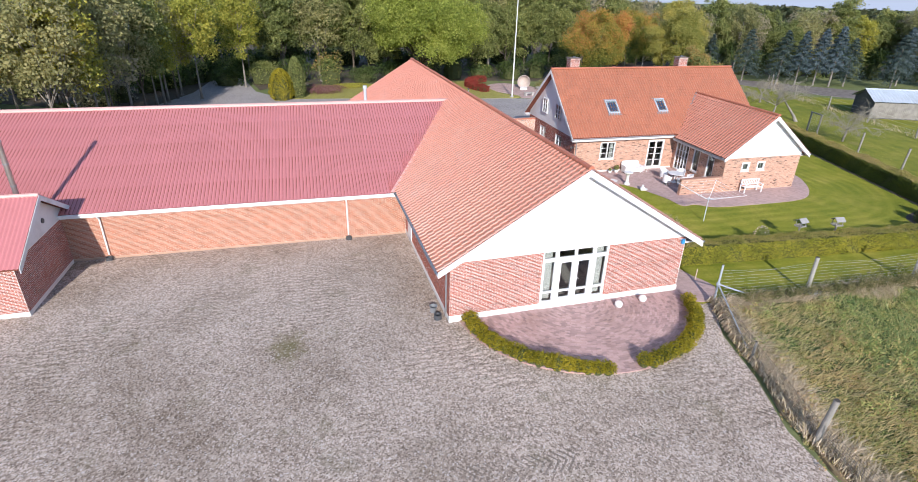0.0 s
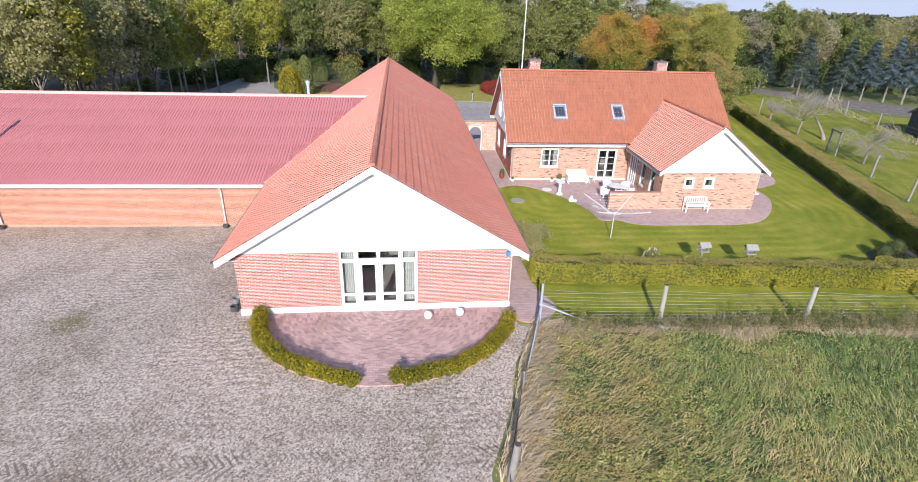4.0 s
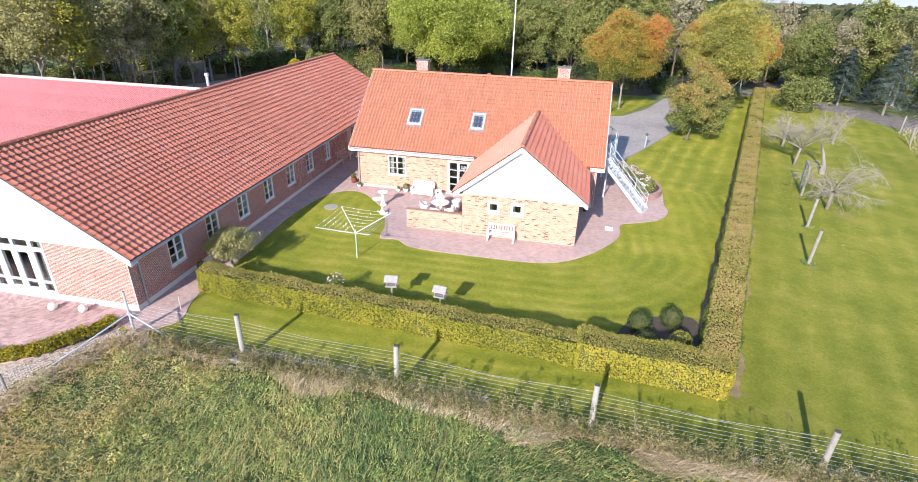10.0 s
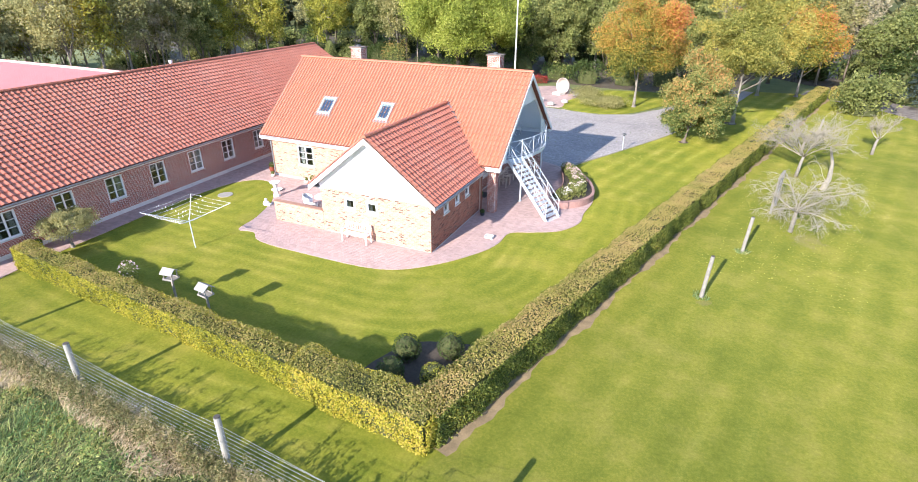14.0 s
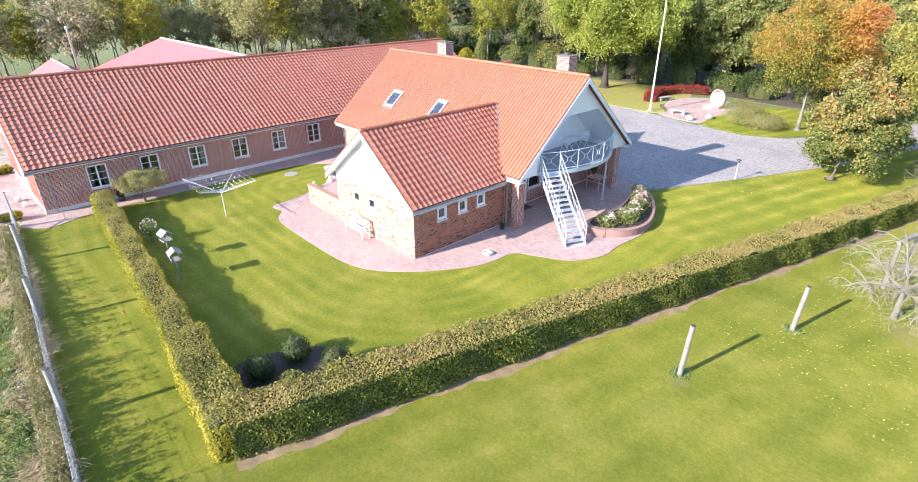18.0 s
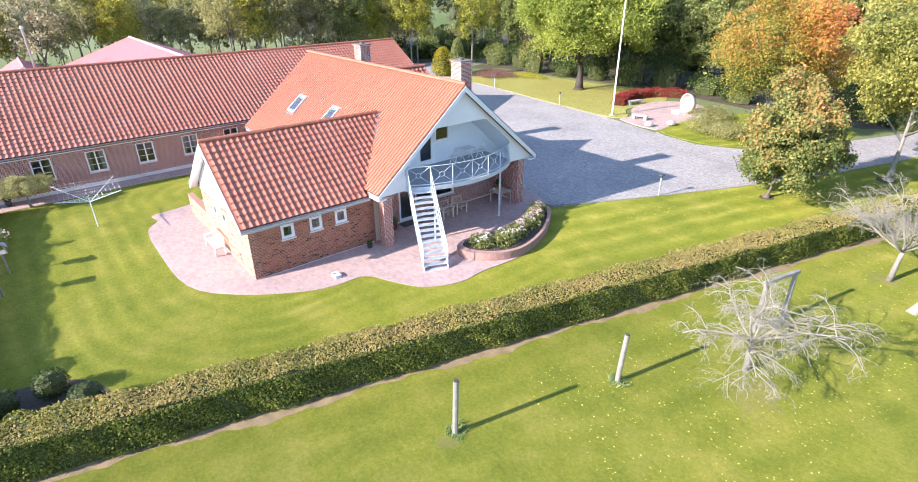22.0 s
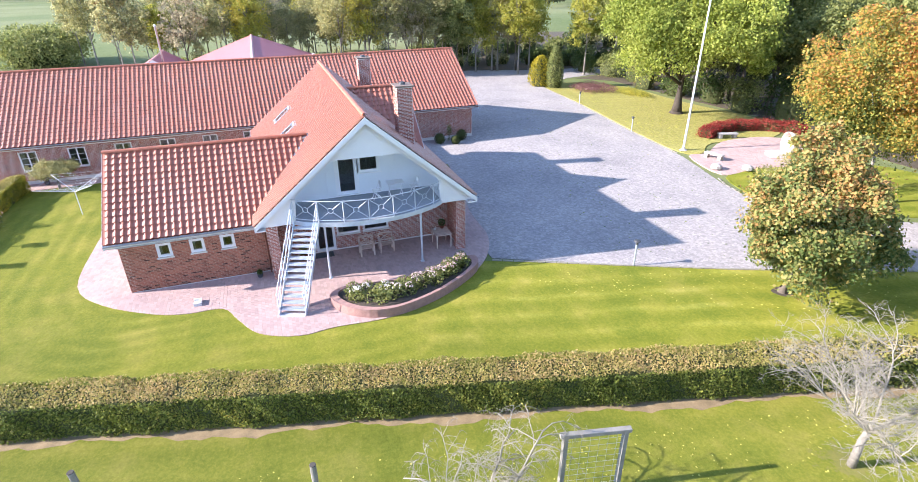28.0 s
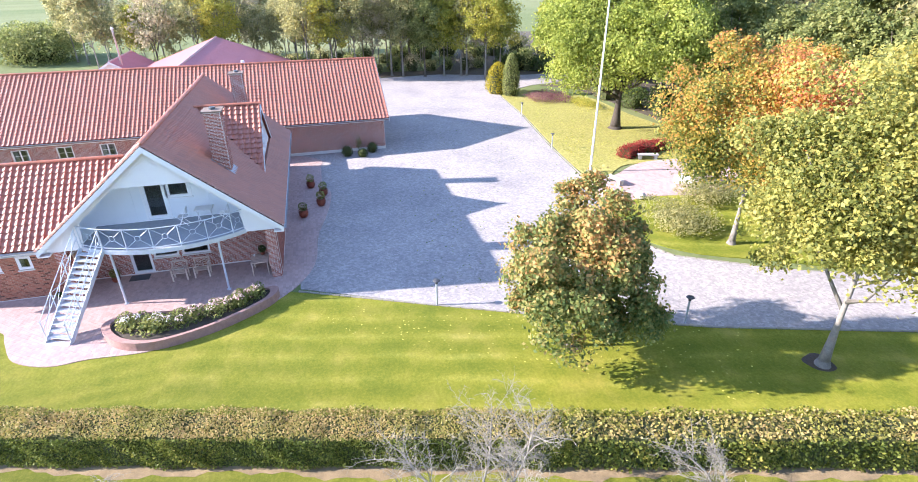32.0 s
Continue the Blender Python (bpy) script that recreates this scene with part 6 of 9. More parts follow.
for sg in (-1, 1):
    ex = AEX0 if sg < 0 else AEX1
    s = Vector((ARX - ex, 0, ARZ - AEZ))
    ln = 20.3 - AEY
    o = Vector((ex, AEY, AEZ))
    y_eave, y_ridge = 17.6, 20.25
    n = Vector((0, 1, 0)).cross(s).normalized()
    n = n if n.z > 0 else -n
    rs = part("annex_roof_deck", G().extrude([o, (ex, y_eave, AEZ), (ARX, y_ridge, ARZ), (ARX, AEY, ARZ)], -n * 0.12), UNDERLAY, house)
    tiles(rs, o + n * 0.03 + Vector((0, 0 if sg > 0 else ln, 0)), (0, sg, 0), s, ln, s.length, 0.275, 0.325, (TILE, TILE_JOIN), 300 if sg > 0 else 0, lambda p: p.z > HEZ + hs * (p.y - HEY0) - 0.06, 1.25)
    for yy in (AEY - 0.03,):
        a, b = Vector((ex, yy, AEZ)), Vector((ARX, yy, ARZ))
        part("bargeboard", G().extrude([a + Vector((0, 0, -0.26)), a + Vector((0, 0, -0.0)), b + Vector((0, 0, -0.0)), b + Vector((0, 0, -0.26))], (0, 0.03, 0)), WHITE, house)
        part("soffit", G().extrude([a + Vector((0, 0.03, -0.2)), b + Vector((0, 0.03, -0.2)), b + Vector((0, 0.34, -0.2)), a + Vector((0, 0.34, -0.2))], (0, 0, 0.02)), WHITE, house)
    wx = AX0 if sg < 0 else AX1
    part("eaves_board", G().box(min(ex, wx), AY0, 2.40, max(ex, wx), 17.3, 2.45).box(min(ex, ex - sg * 0.03), AEY, 2.42, max(ex, ex - sg * 0.03), 17.4, 2.6), WHITE, house)
    gutter(house, (ex + sg * 0.07, AEY, 2.6), (ex + sg * 0.07, 17.3, 2.6), mat_=ZINC)
ridge_tiles(house, (ARX, AEY, ARZ + 0.05), (ARX, 20.2, ARZ + 0.05), RIDGE_CLAY)
part("valley", G().bar((AEX1, 17.35, 2.72), (ARX, 20.3, ARZ + 0.08), 0.16, 0.03), ZINC, house)
part("valley", G().bar((AEX0, 17.35, 2.72), (ARX, 20.3, ARZ + 0.08), 0.16, 0.03), ZINC, house)

# balcony and outer stair belong to the house
DZ = 2.84
arc = [(30.32, 18.95)] + [(30.30 + 1.2 * math.sin(math.pi * t) ** 0.75, 18.95 + 6.85 * t) for t in (0.06, 0.12, 0.2, 0.3, 0.4, 0.5, 0.6, 0.7, 0.8, 0.88, 0.94)] + [(30.32, 25.8)]
deckpoly = [(PX, 18.95)] + arc + [(PX, 25.8)]
part("balcony_deck", G().slab(deckpoly, DZ - 0.05, DZ), DECK, house, "dark grey balcony deck")
g = G()
for (ax, ay), (bx, by) in zip(arc, arc[1:]):
    g.bar((ax, ay, DZ - 0.09), (bx, by, DZ - 0.09), 0.05, 0.2)
part("balcony_edge", g, STEEL, house)
rail = thing("balcony_railing", (30.6, 22.0, 0), "curved galvanised steel balcony railing with crossed panels and rings", "railing")
seg = [arc[k] for k in range(0, len(arc), 1)]
dist = np.cumsum([0] + [math.hypot(b[0] - a[0], b[1] - a[1]) for a, b in zip(seg, seg[1:])])


def on_arc(d):
    k = min(max(int(np.searchsorted(dist, d)) - 1, 0), len(seg) - 2)
    t = (d - dist[k]) / (dist[k + 1] - dist[k])
    return Vector((seg[k][0] + (seg[k + 1][0] - seg[k][0]) * t, seg[k][1] + (seg[k + 1][1] - seg[k][1]) * t, 0))


rs_ = Vector((30.6, 22.0, 0))
stops = [0.08, 1.25, 2.35, 3.45, 4.55, 5.65, 6.75, float(dist[-1])]
for k, d in enumerate(stops):
    p = on_arc(d) - rs_
    part("post", G().tube(p + Vector((0, 0, DZ - 0.15)), p + Vector((0, 0, DZ + 1.02)), 0.022, n=8), STEEL, rail)
for z in (DZ + 1.0, DZ + 0.12):
    part("rail", G().path([on_arc(dist[-1] * k / 24) - rs_ + Vector((0, 0, z)) for k in range(25)], 0.02, 0.02, 6), STEEL, rail, fix=False)
for d0, d1 in zip(stops, stops[1:]):
    a, b = on_arc(d0) - rs_, on_arc(d1) - rs_
    c = (a + b) / 2 + Vector((0, 0, DZ + 0.56))
    lo, hi = Vector((0, 0, DZ + 0.12)), Vector((0, 0, DZ + 1.0))
    g = G()
    dirn = (b - a).normalized()
    for e in (a + lo, a + hi, b + lo, b + hi):
        g.tube(e, c + (e - c).normalized() * 0.12, 0.011, n=5)
    for j in range(14):
        t0, t1 = j * math.tau / 14, (j + 1) * math.tau / 14
        g.tube(c + dirn * 0.12 * math.cos(t0) + Vector((0, 0, 0.12 * math.sin(t0))), c + dirn * 0.12 * math.cos(t1) + Vector((0, 0, 0.12 * math.sin(t1))), 0.011, n=5)
    part("rail_panel", g, STEEL, rail)
for x, y in ((30.95, 20.2), (30.85, 24.6)):
    part("balcony_post", G().tube((x, y, 0.03), (x, y, DZ - 0.1), 0.05, n=10).box(x - 0.09, y - 0.09, 0.03, x + 0.09, y + 0.09, 0.05), STEEL, house, "round steel post")
rebase(house, (22, 22, 0))

stair = thing("outer_stair", (33.25, 18.35, 0), "straight galvanised steel outer stair with grating treads and railings", "stair")
TOP, FOOT, NST = Vector((30.72, 19.5, DZ)), Vector((33.5, 18.33, 0.03)), 15
run = (FOOT - TOP)
run.z = 0
dr = run.normalized()
wd = Vector((-dr.y, dr.x, 0))
half = 0.55
loc0 = Vector((33.25, 18.35, 0))
for sg in (-1, 1):
    a, b = TOP + wd * sg * half - loc0, FOOT + wd * sg * half - loc0
    part("stringer", G().bar(a, b, 0.03, 0.2), STEEL, stair)
    g = G()
    up = Vector((0, 0, 0.95))
    for off in (0.95, 0.55):
        g.tube(a + Vector((0, 0, off)), b + Vector((0, 0, off)), 0.018, n=6)
    part("handrail", g, STEEL, stair)
    for t in (0.02, 0.35, 0.68, 0.98):
        p = a + (b - a) * t
        part("rail_post", G().tube(p, p + Vector((0, 0, 0.96)), 0.02, n=6), STEEL, stair)
    for t0, t1 in ((0.02, 0.35), (0.35, 0.68), (0.68, 0.98)):
        p, q = a + (b - a) * t0, a + (b - a) * t1
        part("rail_panel", G().tube(p + Vector((0, 0, 0.1)), q + Vector((0, 0, 0.9)), 0.01, n=5).tube(p + Vector((0, 0, 0.9)), q + Vector((0, 0, 0.1)), 0.01, n=5), STEEL, stair)
tread = None
for k in range(NST):
    t = (k + 0.9) / NST
    p = TOP + (FOOT - TOP) * t - loc0
    if tread is None:
        g = G()
        m = Matrix((dr, wd, (0, 0, 1))).transposed().to_4x4()
        for j in range(6):
            g.box(-0.13 + j * 0.05, -half + 0.02, -0.03, -0.13 + j * 0.05 + 0.022, half - 0.02, 0.0, m)
        for y in (-half + 0.02, -0.25, 0.0, 0.25, half - 0.05):
            g.box(-0.13, y, -0.028, 0.145, y + 0.02, -0.004, m)
        tread = g.data("tread")
        tread.materials.append(STEEL)
    o = part("tread", tread, STEEL, stair)
    o.location = p

# arched brick wall closing the passage between wing and house
arch = thing("arch_wall", (12.4, 25.9, 0), "brick wall with a round-headed archway between the buildings", "garden wall")
ax0, ax1 = -1.85, 1.75
AR = [(-0.55, 0.0)] + [(-0.05 + 0.5 * math.cos(radians(t)), 1.6 + 0.5 * math.sin(radians(t))) for t in range(180, -1, -15)] + [(0.45, 0.0)]
g = G()
g.extrude([(ax0, -0.11, 0.0), (AR[0][0], -0.11, 0.0), (AR[0][0], -0.11, 1.6), (ax0, -0.11, 1.6)], (0, 0.22, 0))
g.extrude([(AR[-1][0], -0.11, 0.0), (ax1, -0.11, 0.0), (ax1, -0.11, 1.6), (AR[-1][0], -0.11, 1.6)], (0, 0.22, 0))
top = [(x, z) for x, z in AR if z >= 1.59]
for (xa, za), (xb, zb) in zip(top, top[1:]):
    g.extrude([(xa, -0.11, za), (xb, -0.11, zb), (xb, -0.11, 2.5), (xa, -0.11, 2.5)], (0, 0.22, 0))
g.extrude([(ax0, -0.11, 1.6), (-0.55, -0.11, 1.6), (-0.55, -0.11, 2.5), (ax0, -0.11, 2.5)], (0, 0.22, 0))
g.extrude([(0.45, -0.11, 1.6), (ax1, -0.11, 1.6), (ax1, -0.11, 2.5), (0.45, -0.11, 2.5)], (0, 0.22, 0))
part("wall_core", g, MORTAR, arch)
# South face laid in buff, north face in red.
bricks(arch, (ax0, -0.11), (1, 0), ax1 - ax0, 0.02, 2.49, [(-0.6 - ax0, 0.5 - ax0, 0, 2.14)], BUFF)
bricks(arch, (ax1, 0.11), (-1, 0), ax1 - ax0, 0.02, 2.49, [(ax1 - 0.5, ax1 + 0.6, 0, 2.14)], RB)
part("coping", G().box(ax0, -0.15, 2.5, ax1, 0.15, 2.58), TILE, arch)


# ---- hedges ----
def hedge_part(parent, a, b, width, height, mat_, rng, density=260, size=0.075, wob=0.05, core=None, name="hedge_run", side=None):
    """A clipped hedge from a to b (its centre line): a dark core under many small leaves."""
    a, b = np.array(a, float), np.array(b, float)
    L = np.linalg.norm(b - a)
    d = (b - a) / L
    s = np.array([-d[1], d[0]])
    area = L * (2 * height + width) + 2 * width * height
    n = int(area * density)
    pick = rng.uniform(0, area, n)
    t, w, z = rng.uniform(0, L, n), rng.uniform(-0.5, 0.5, n) * width, rng.uniform(0.04, 1, n) * height
    top = pick < L * width
    left = (~top) & (pick < L * (width + height))
    right = (~top) & (~left) & (pick < L * (width + 2 * height))
    end = ~(top | left | right)
    z = np.where(top, height, z)
    w = np.where(left, -width / 2, np.where(right, width / 2, w))
    t = np.where(end, np.where(rng.uniform(size=n) < 0.5, 0, L), t)
    out = np.stack([np.where(left, -s[0], np.where(right, s[0], 0)) + np.where(end, d[0] * np.sign(t - L / 2), 0), np.where(left, -s[1], np.where(right, s[1], 0)) + np.where(end, d[1] * np.sign(t - L / 2), 0), np.where(top, 1.0, 0.25)], 1)
    lump = 0.06 * np.sin(t * 1.7 + w * 3) + 0.04 * np.sin(t * 4.3 + z * 5)
    off = (rng.normal(0, wob, n) + lump)[:, None] * out
    p = np.stack([a[0] + d[0] * t + s[0] * w, a[1] + d[1] * t + s[1] * w, z], 1) + off
    p[:, 2] = np.maximum(p[:, 2], 0.03)
    side = side or mat_
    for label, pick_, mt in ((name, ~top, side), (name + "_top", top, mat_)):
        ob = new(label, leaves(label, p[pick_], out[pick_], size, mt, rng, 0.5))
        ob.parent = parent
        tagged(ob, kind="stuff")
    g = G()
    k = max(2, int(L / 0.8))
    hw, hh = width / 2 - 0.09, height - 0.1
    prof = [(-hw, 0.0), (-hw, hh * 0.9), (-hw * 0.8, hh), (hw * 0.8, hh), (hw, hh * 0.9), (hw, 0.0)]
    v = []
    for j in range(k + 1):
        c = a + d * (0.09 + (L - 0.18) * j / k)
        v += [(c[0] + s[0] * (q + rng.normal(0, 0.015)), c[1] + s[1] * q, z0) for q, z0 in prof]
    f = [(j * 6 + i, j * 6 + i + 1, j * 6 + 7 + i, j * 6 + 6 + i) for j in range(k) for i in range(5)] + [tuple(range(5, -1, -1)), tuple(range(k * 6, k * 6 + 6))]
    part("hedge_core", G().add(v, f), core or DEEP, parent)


rng = np.random.default_rng(11)
# Dark filler bodies inside hedges and shrubs, coloured as the shade between leaves.
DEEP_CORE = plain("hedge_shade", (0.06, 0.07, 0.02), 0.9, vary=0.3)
south_hedge = thing("hedge", (0, 0, 0), "clipped hornbeam hedge turning yellow along the garden", "hedge")
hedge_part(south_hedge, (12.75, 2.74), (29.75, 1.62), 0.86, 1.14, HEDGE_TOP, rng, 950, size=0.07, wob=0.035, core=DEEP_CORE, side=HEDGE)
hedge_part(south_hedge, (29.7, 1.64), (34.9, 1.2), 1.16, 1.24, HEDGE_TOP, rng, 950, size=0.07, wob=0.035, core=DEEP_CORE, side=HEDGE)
rebase(south_hedge, (23.5, 2.0, 0))
east_hedge = thing("hedge", (0, 0, 0), "long clipped hornbeam hedge with brownish yellow top", "hedge")
E0, EDIR = np.array((35.1, 1.0)), np.array((9.62, 35.5)) / np.linalg.norm((9.62, 35.5))
ENRM = np.array((-EDIR[1], EDIR[0]))
ec = E0 + ENRM * 0.63
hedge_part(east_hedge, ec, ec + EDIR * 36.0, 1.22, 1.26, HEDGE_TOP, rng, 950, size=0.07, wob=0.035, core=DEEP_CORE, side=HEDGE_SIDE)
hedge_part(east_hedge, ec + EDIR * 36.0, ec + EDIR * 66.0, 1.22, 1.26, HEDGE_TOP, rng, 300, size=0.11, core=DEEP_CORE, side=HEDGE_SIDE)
rebase(east_hedge, (40.0, 18.0, 0))
strip = [tuple(E0 + EDIR * t + ENRM * (-0.24 - 0.12 * math.sin(t * 0.9) - 0.07 * math.sin(t * 3.1 + 1) - 0.05 * math.sin(t * 7.7))) for t in [0.33 * k for k in range(201)]] + [tuple(E0 + EDIR * 66 + ENRM * 1.5), tuple(E0 + ENRM * 1.5)]
sheet("hedge_bed", strip, -0.2, 0.009, SOIL_EDGE, "strip of bare soil under the hedge", "soil strip")


def curved_hedge(name, a0, a1, label):
    """A row of small golden shrubs grown together, each one a ragged tuft."""
    ob = thing(name, (0, 0, 0), label, "hedge", "low hedges round the terrace")
    n = int(abs(radians(a1 - a0)) * 5.1 / 0.36)
    core = G()
    for j in range(n):
        a = radians(a0 + (a1 - a0) * (j + 0.5) / n)
        x, y = 6.0 + (5.25 + rng.normal(0, 0.04)) * math.cos(a), 0.15 + (4.75 + rng.normal(0, 0.04)) * math.sin(a)
        r, h = rng.uniform(0.27, 0.37), rng.uniform(0.42, 0.60)
        d = rng.normal(size=(620, 3))
        d /= np.linalg.norm(d, axis=1, keepdims=True)
        d[:, 2] = np.abs(d[:, 2]) * np.where(rng.uniform(size=620) < 0.8, 1, -0.4)
        p = np.array((x, y, h * 0.45)) + d * np.array((r, r, h * 0.58)) * rng.uniform(0.72, 1.14, (620, 1)) * (1 + 0.16 * np.sin(d[:, :1] * 9 + j) * np.sin(d[:, 1:2] * 8))
        p[:, 2] = np.maximum(p[:, 2], 0.03)
        plant = new("plant", leaves("plant", p, d + np.array((0, 0, 0.3)), 0.085, BOX_HEDGE, rng, 0.4, 0.5))
        plant.parent = ob
        core.lathe([(r * 0.6, 0.0), (r * 0.72, h * 0.4), (r * 0.5, h * 0.72), (r * 0.1, h * 0.85)], 8, at=(x, y, 0.0))
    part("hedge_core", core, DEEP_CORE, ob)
    m = radians((a0 + a1) / 2)
    rebase(ob, (6.0 + 5.25 * math.cos(m), 0.15 + 4.75 * math.sin(m), 0))


curved_hedge("low_hedge", 184, 261, "low golden box hedge curving round the terrace")
curved_hedge("low_hedge", 274, 348, "low golden box hedge on the field side of the terrace")


# ---- trees ----
def branch_tube(g, pts, r0, r1, n=6):
    g.path(pts, r0, r1, n)


def crown_points(rng, centre, radii, clumps, per, clump_r, shell=0.3, low=-0.85):
    """Leaf places and outward ways, in uneven clumps over an egg-shaped crown."""
    pts, outs = [], []
    lobes = rng.normal(size=(11, 3))
    lobes /= np.linalg.norm(lobes, axis=1, keepdims=True)
    for _ in range(clumps):
        while True:
            d = rng.normal(size=3)
            d /= np.linalg.norm(d)
            if d[2] > low:
                break
        reach = 0.74 + 0.34 * max(0.0, float((lobes @ d).max())) ** 5
        c = np.array(centre) + d * np.array(radii) * reach * rng.uniform(shell, 1.0) ** 0.6
        r = clump_r * rng.uniform(0.6, 1.35)
        q = rng.normal(size=(per, 3))
        q /= np.linalg.norm(q, axis=1, keepdims=True)
        q[:, 2] = np.where(q[:, 2] < -0.55, -q[:, 2], q[:, 2])
        stray = (rng.uniform(size=(per, 1)) < 0.22) * rng.uniform(0.0, 0.6, (per, 1))
        rad = r * (rng.uniform(0.55, 1.06, (per, 1)) + stray)
        spray = d * r * rng.uniform(-0.3, 0.75, (per, 1)) * (1.0 - np.abs(q @ d)[:, None])
        pts.append(c + q * rad * np.array((1, 1, 0.92)) * 0.9 + spray)
        outs.append(q * 0.7 + d * 0.3 + np.array((0, 0, 0.2)))
    return np.concatenate(pts), np.concatenate(outs)


def tree(name, seed, h, trunk_h, crown_r, trunk_r, mat_, label, at=None, bark=None, clumps=60, per=110, size=0.3, clump_r=0.22, group="", lean=(0, 0), low=-0.85, squash=1.0, limbs=9):
    rng = np.random.default_rng(seed)
    ob = thing(name, at or (0, 0, 0), label, "tree", group)
    g = G()
    bend = min(1.0, trunk_h * 0.5)
    mid = Vector((lean[0] * 0.5 * bend, lean[1] * 0.5 * bend, trunk_h))
    top = Vector((lean[0], lean[1], trunk_h + (h - trunk_h) * 0.75))
    branch_tube(g, [Vector((0, 0, -0.1)), Vector((lean[0] * 0.15 * bend, lean[1] * 0.15 * bend, trunk_h * 0.4)), mid, top], trunk_r * 1.15, trunk_r * 0.18, 9)
    g.tube((0, 0, -0.1), (0, 0, 0.25), trunk_r * 1.7, trunk_r * 1.05, 9, caps=False)
    part("trunk", g, bark or BARK, ob, smooth=True, fix=False)
    c = ((lean[0]) * 0.8, lean[1] * 0.8, trunk_h * 0.85 + (h - trunk_h * 0.85) * 0.5)
    radii = (crown_r * (1 - clump_r * 0.5), crown_r * (1 - clump_r * 0.5), (h - trunk_h * 0.85) * 0.5 * squash * (1 - clump_r * 0.4))
    for k in range(limbs):
        a = k * 2.4 + rng.uniform(-0.4, 0.4)
        t = rng.uniform(0.0, 0.6)
        s = mid + (top - mid) * t
        e = Vector((c[0] + math.cos(a) * radii[0] * 0.75, c[1] + math.sin(a) * radii[1] * 0.75, c[2] + radii[2] * rng.uniform(-0.3, 0.7)))
        m = s + (e - s) * 0.5 + Vector((0, 0, -0.1 * h * rng.uniform(0.2, 0.6)))
        g = G()
        branch_tube(g, [s, m, e], trunk_r * 0.4, trunk_r * 0.06, 6)
        part("limb", g, bark or BARK, ob, smooth=True, fix=False)
    p, o = crown_points(rng, c, radii, clumps, per, crown_r * clump_r, low=low)
    p[:, 2] = np.maximum(p[:, 2], 0.15)
    part("crown", leaves("crown", p, o, size, mat_, rng, 0.55), mat_, ob)
    return ob


def conifer(name, seed, h, r, mat_, label, at=(0, 0, 0), bare=0.12, group="", per=110):
    rng = np.random.default_rng(seed)
    ob = thing(name, at, label, "conifer", group)
    part("trunk", G().tube((0, 0, -0.1), (0, 0, h * 0.97), 0.14, 0.02, 8, caps=False), BARK_PALE, ob, fix=False)
    P, O = [], []
    for k in range(int(h * 7)):
        z = h * (bare + (1 - bare) * (k + 0.5) / (h * 7))
        reach = r * (1 - (z - h * bare) / (h * (1 - bare))) ** 0.8 + 0.12
        a = k * 2.4
        t = rng.uniform(0.1, 1, per) ** 0.7
        q = np.stack([math.cos(a) * t * reach, math.sin(a) * t * reach, z - 0.28 * t * reach + 0 * t], 1)
        q += rng.normal(size=(per, 3)) * np.array((0.16, 0.16, 0.07)) * (0.5 + reach * 0.5)
        P.append(q)
        O.append(np.stack([math.cos(a) + 0 * t, math.sin(a) + 0 * t, 0.9 + 0 * t], 1))
    part("crown", leaves("crown", np.concatenate(P), np.concatenate(O), 0.26, mat_, rng, 0.6, 0.35), mat_, ob)
    return ob


def place(proto, x, y, turn, s=1.0, sz=None):
    z = ground_height(x, y) if math.hypot(x - 20, y - 25) > 60 else 0.0
    return copy_thing(proto, pose(x, y, z, 0, 0, turn) @ Matrix.Diagonal((s, s, sz or s, 1)))


# trees of the garden
tree("maple", 21, 7.2, 0.5, 3.1, 0.14, RUSSET, "young maple with green and rusty autumn leaves by the drive", (38.95, 38.5, 0), clumps=120, per=520, size=0.15, clump_r=0.2, bark=BARK, low=-0.95, lean=(0.75, 0.1))
tree("maple", 22, 12.3, 2.0, 4.5, 0.2, AMBER, "tall maple with yellow-green autumn leaves", (42.6, 47.3, 0), clumps=150, per=580, size=0.145, clump_r=0.19, bark=BARK_PALE)
tree("maple", 23, 11.2, 2.0, 5.0, 0.18, ORANGE, "maple turning orange and red", (33.1, 50.9, 0), clumps=160, per=540, size=0.145, clump_r=0.18, bark=BARK_PALE)
tree("maple", 24, 11.0, 2.2, 4.4, 0.18, ORANGE, "maple with yellow and orange leaves behind the drive", (45.2, 63.6, 0), clumps=140, per=240, size=0.18, clump_r=0.2, bark=BARK_PALE)
tree("maple", 25, 10.0, 2.2, 3.8, 0.16, ORANGE, "yellow and orange maple near the hedge's end", (49.3, 64.8, 0), clumps=130, per=240, size=0.18, clump_r=0.22, bark=BARK_PALE)
tree("horse_chestnut", 26, 15.0, 2.2, 8.4, 0.5, LIME, "broad horse chestnut with bright green leaves on the front lawn", (9.9, 56.8, 0), clumps=210, per=660, size=0.22, clump_r=0.21, low=-0.62, limbs=14, bark=BARK_DARK)
tree("ornamental_tree", 27, 2.0, 0.7, 1.45, 0.07, OLIVE, "low spreading grey-green ornamental tree beside the wing", (12.75, 4.85, 0), clumps=75, per=130, size=0.085, clump_r=0.2, bark=BARK_PALE, squash=0.8)

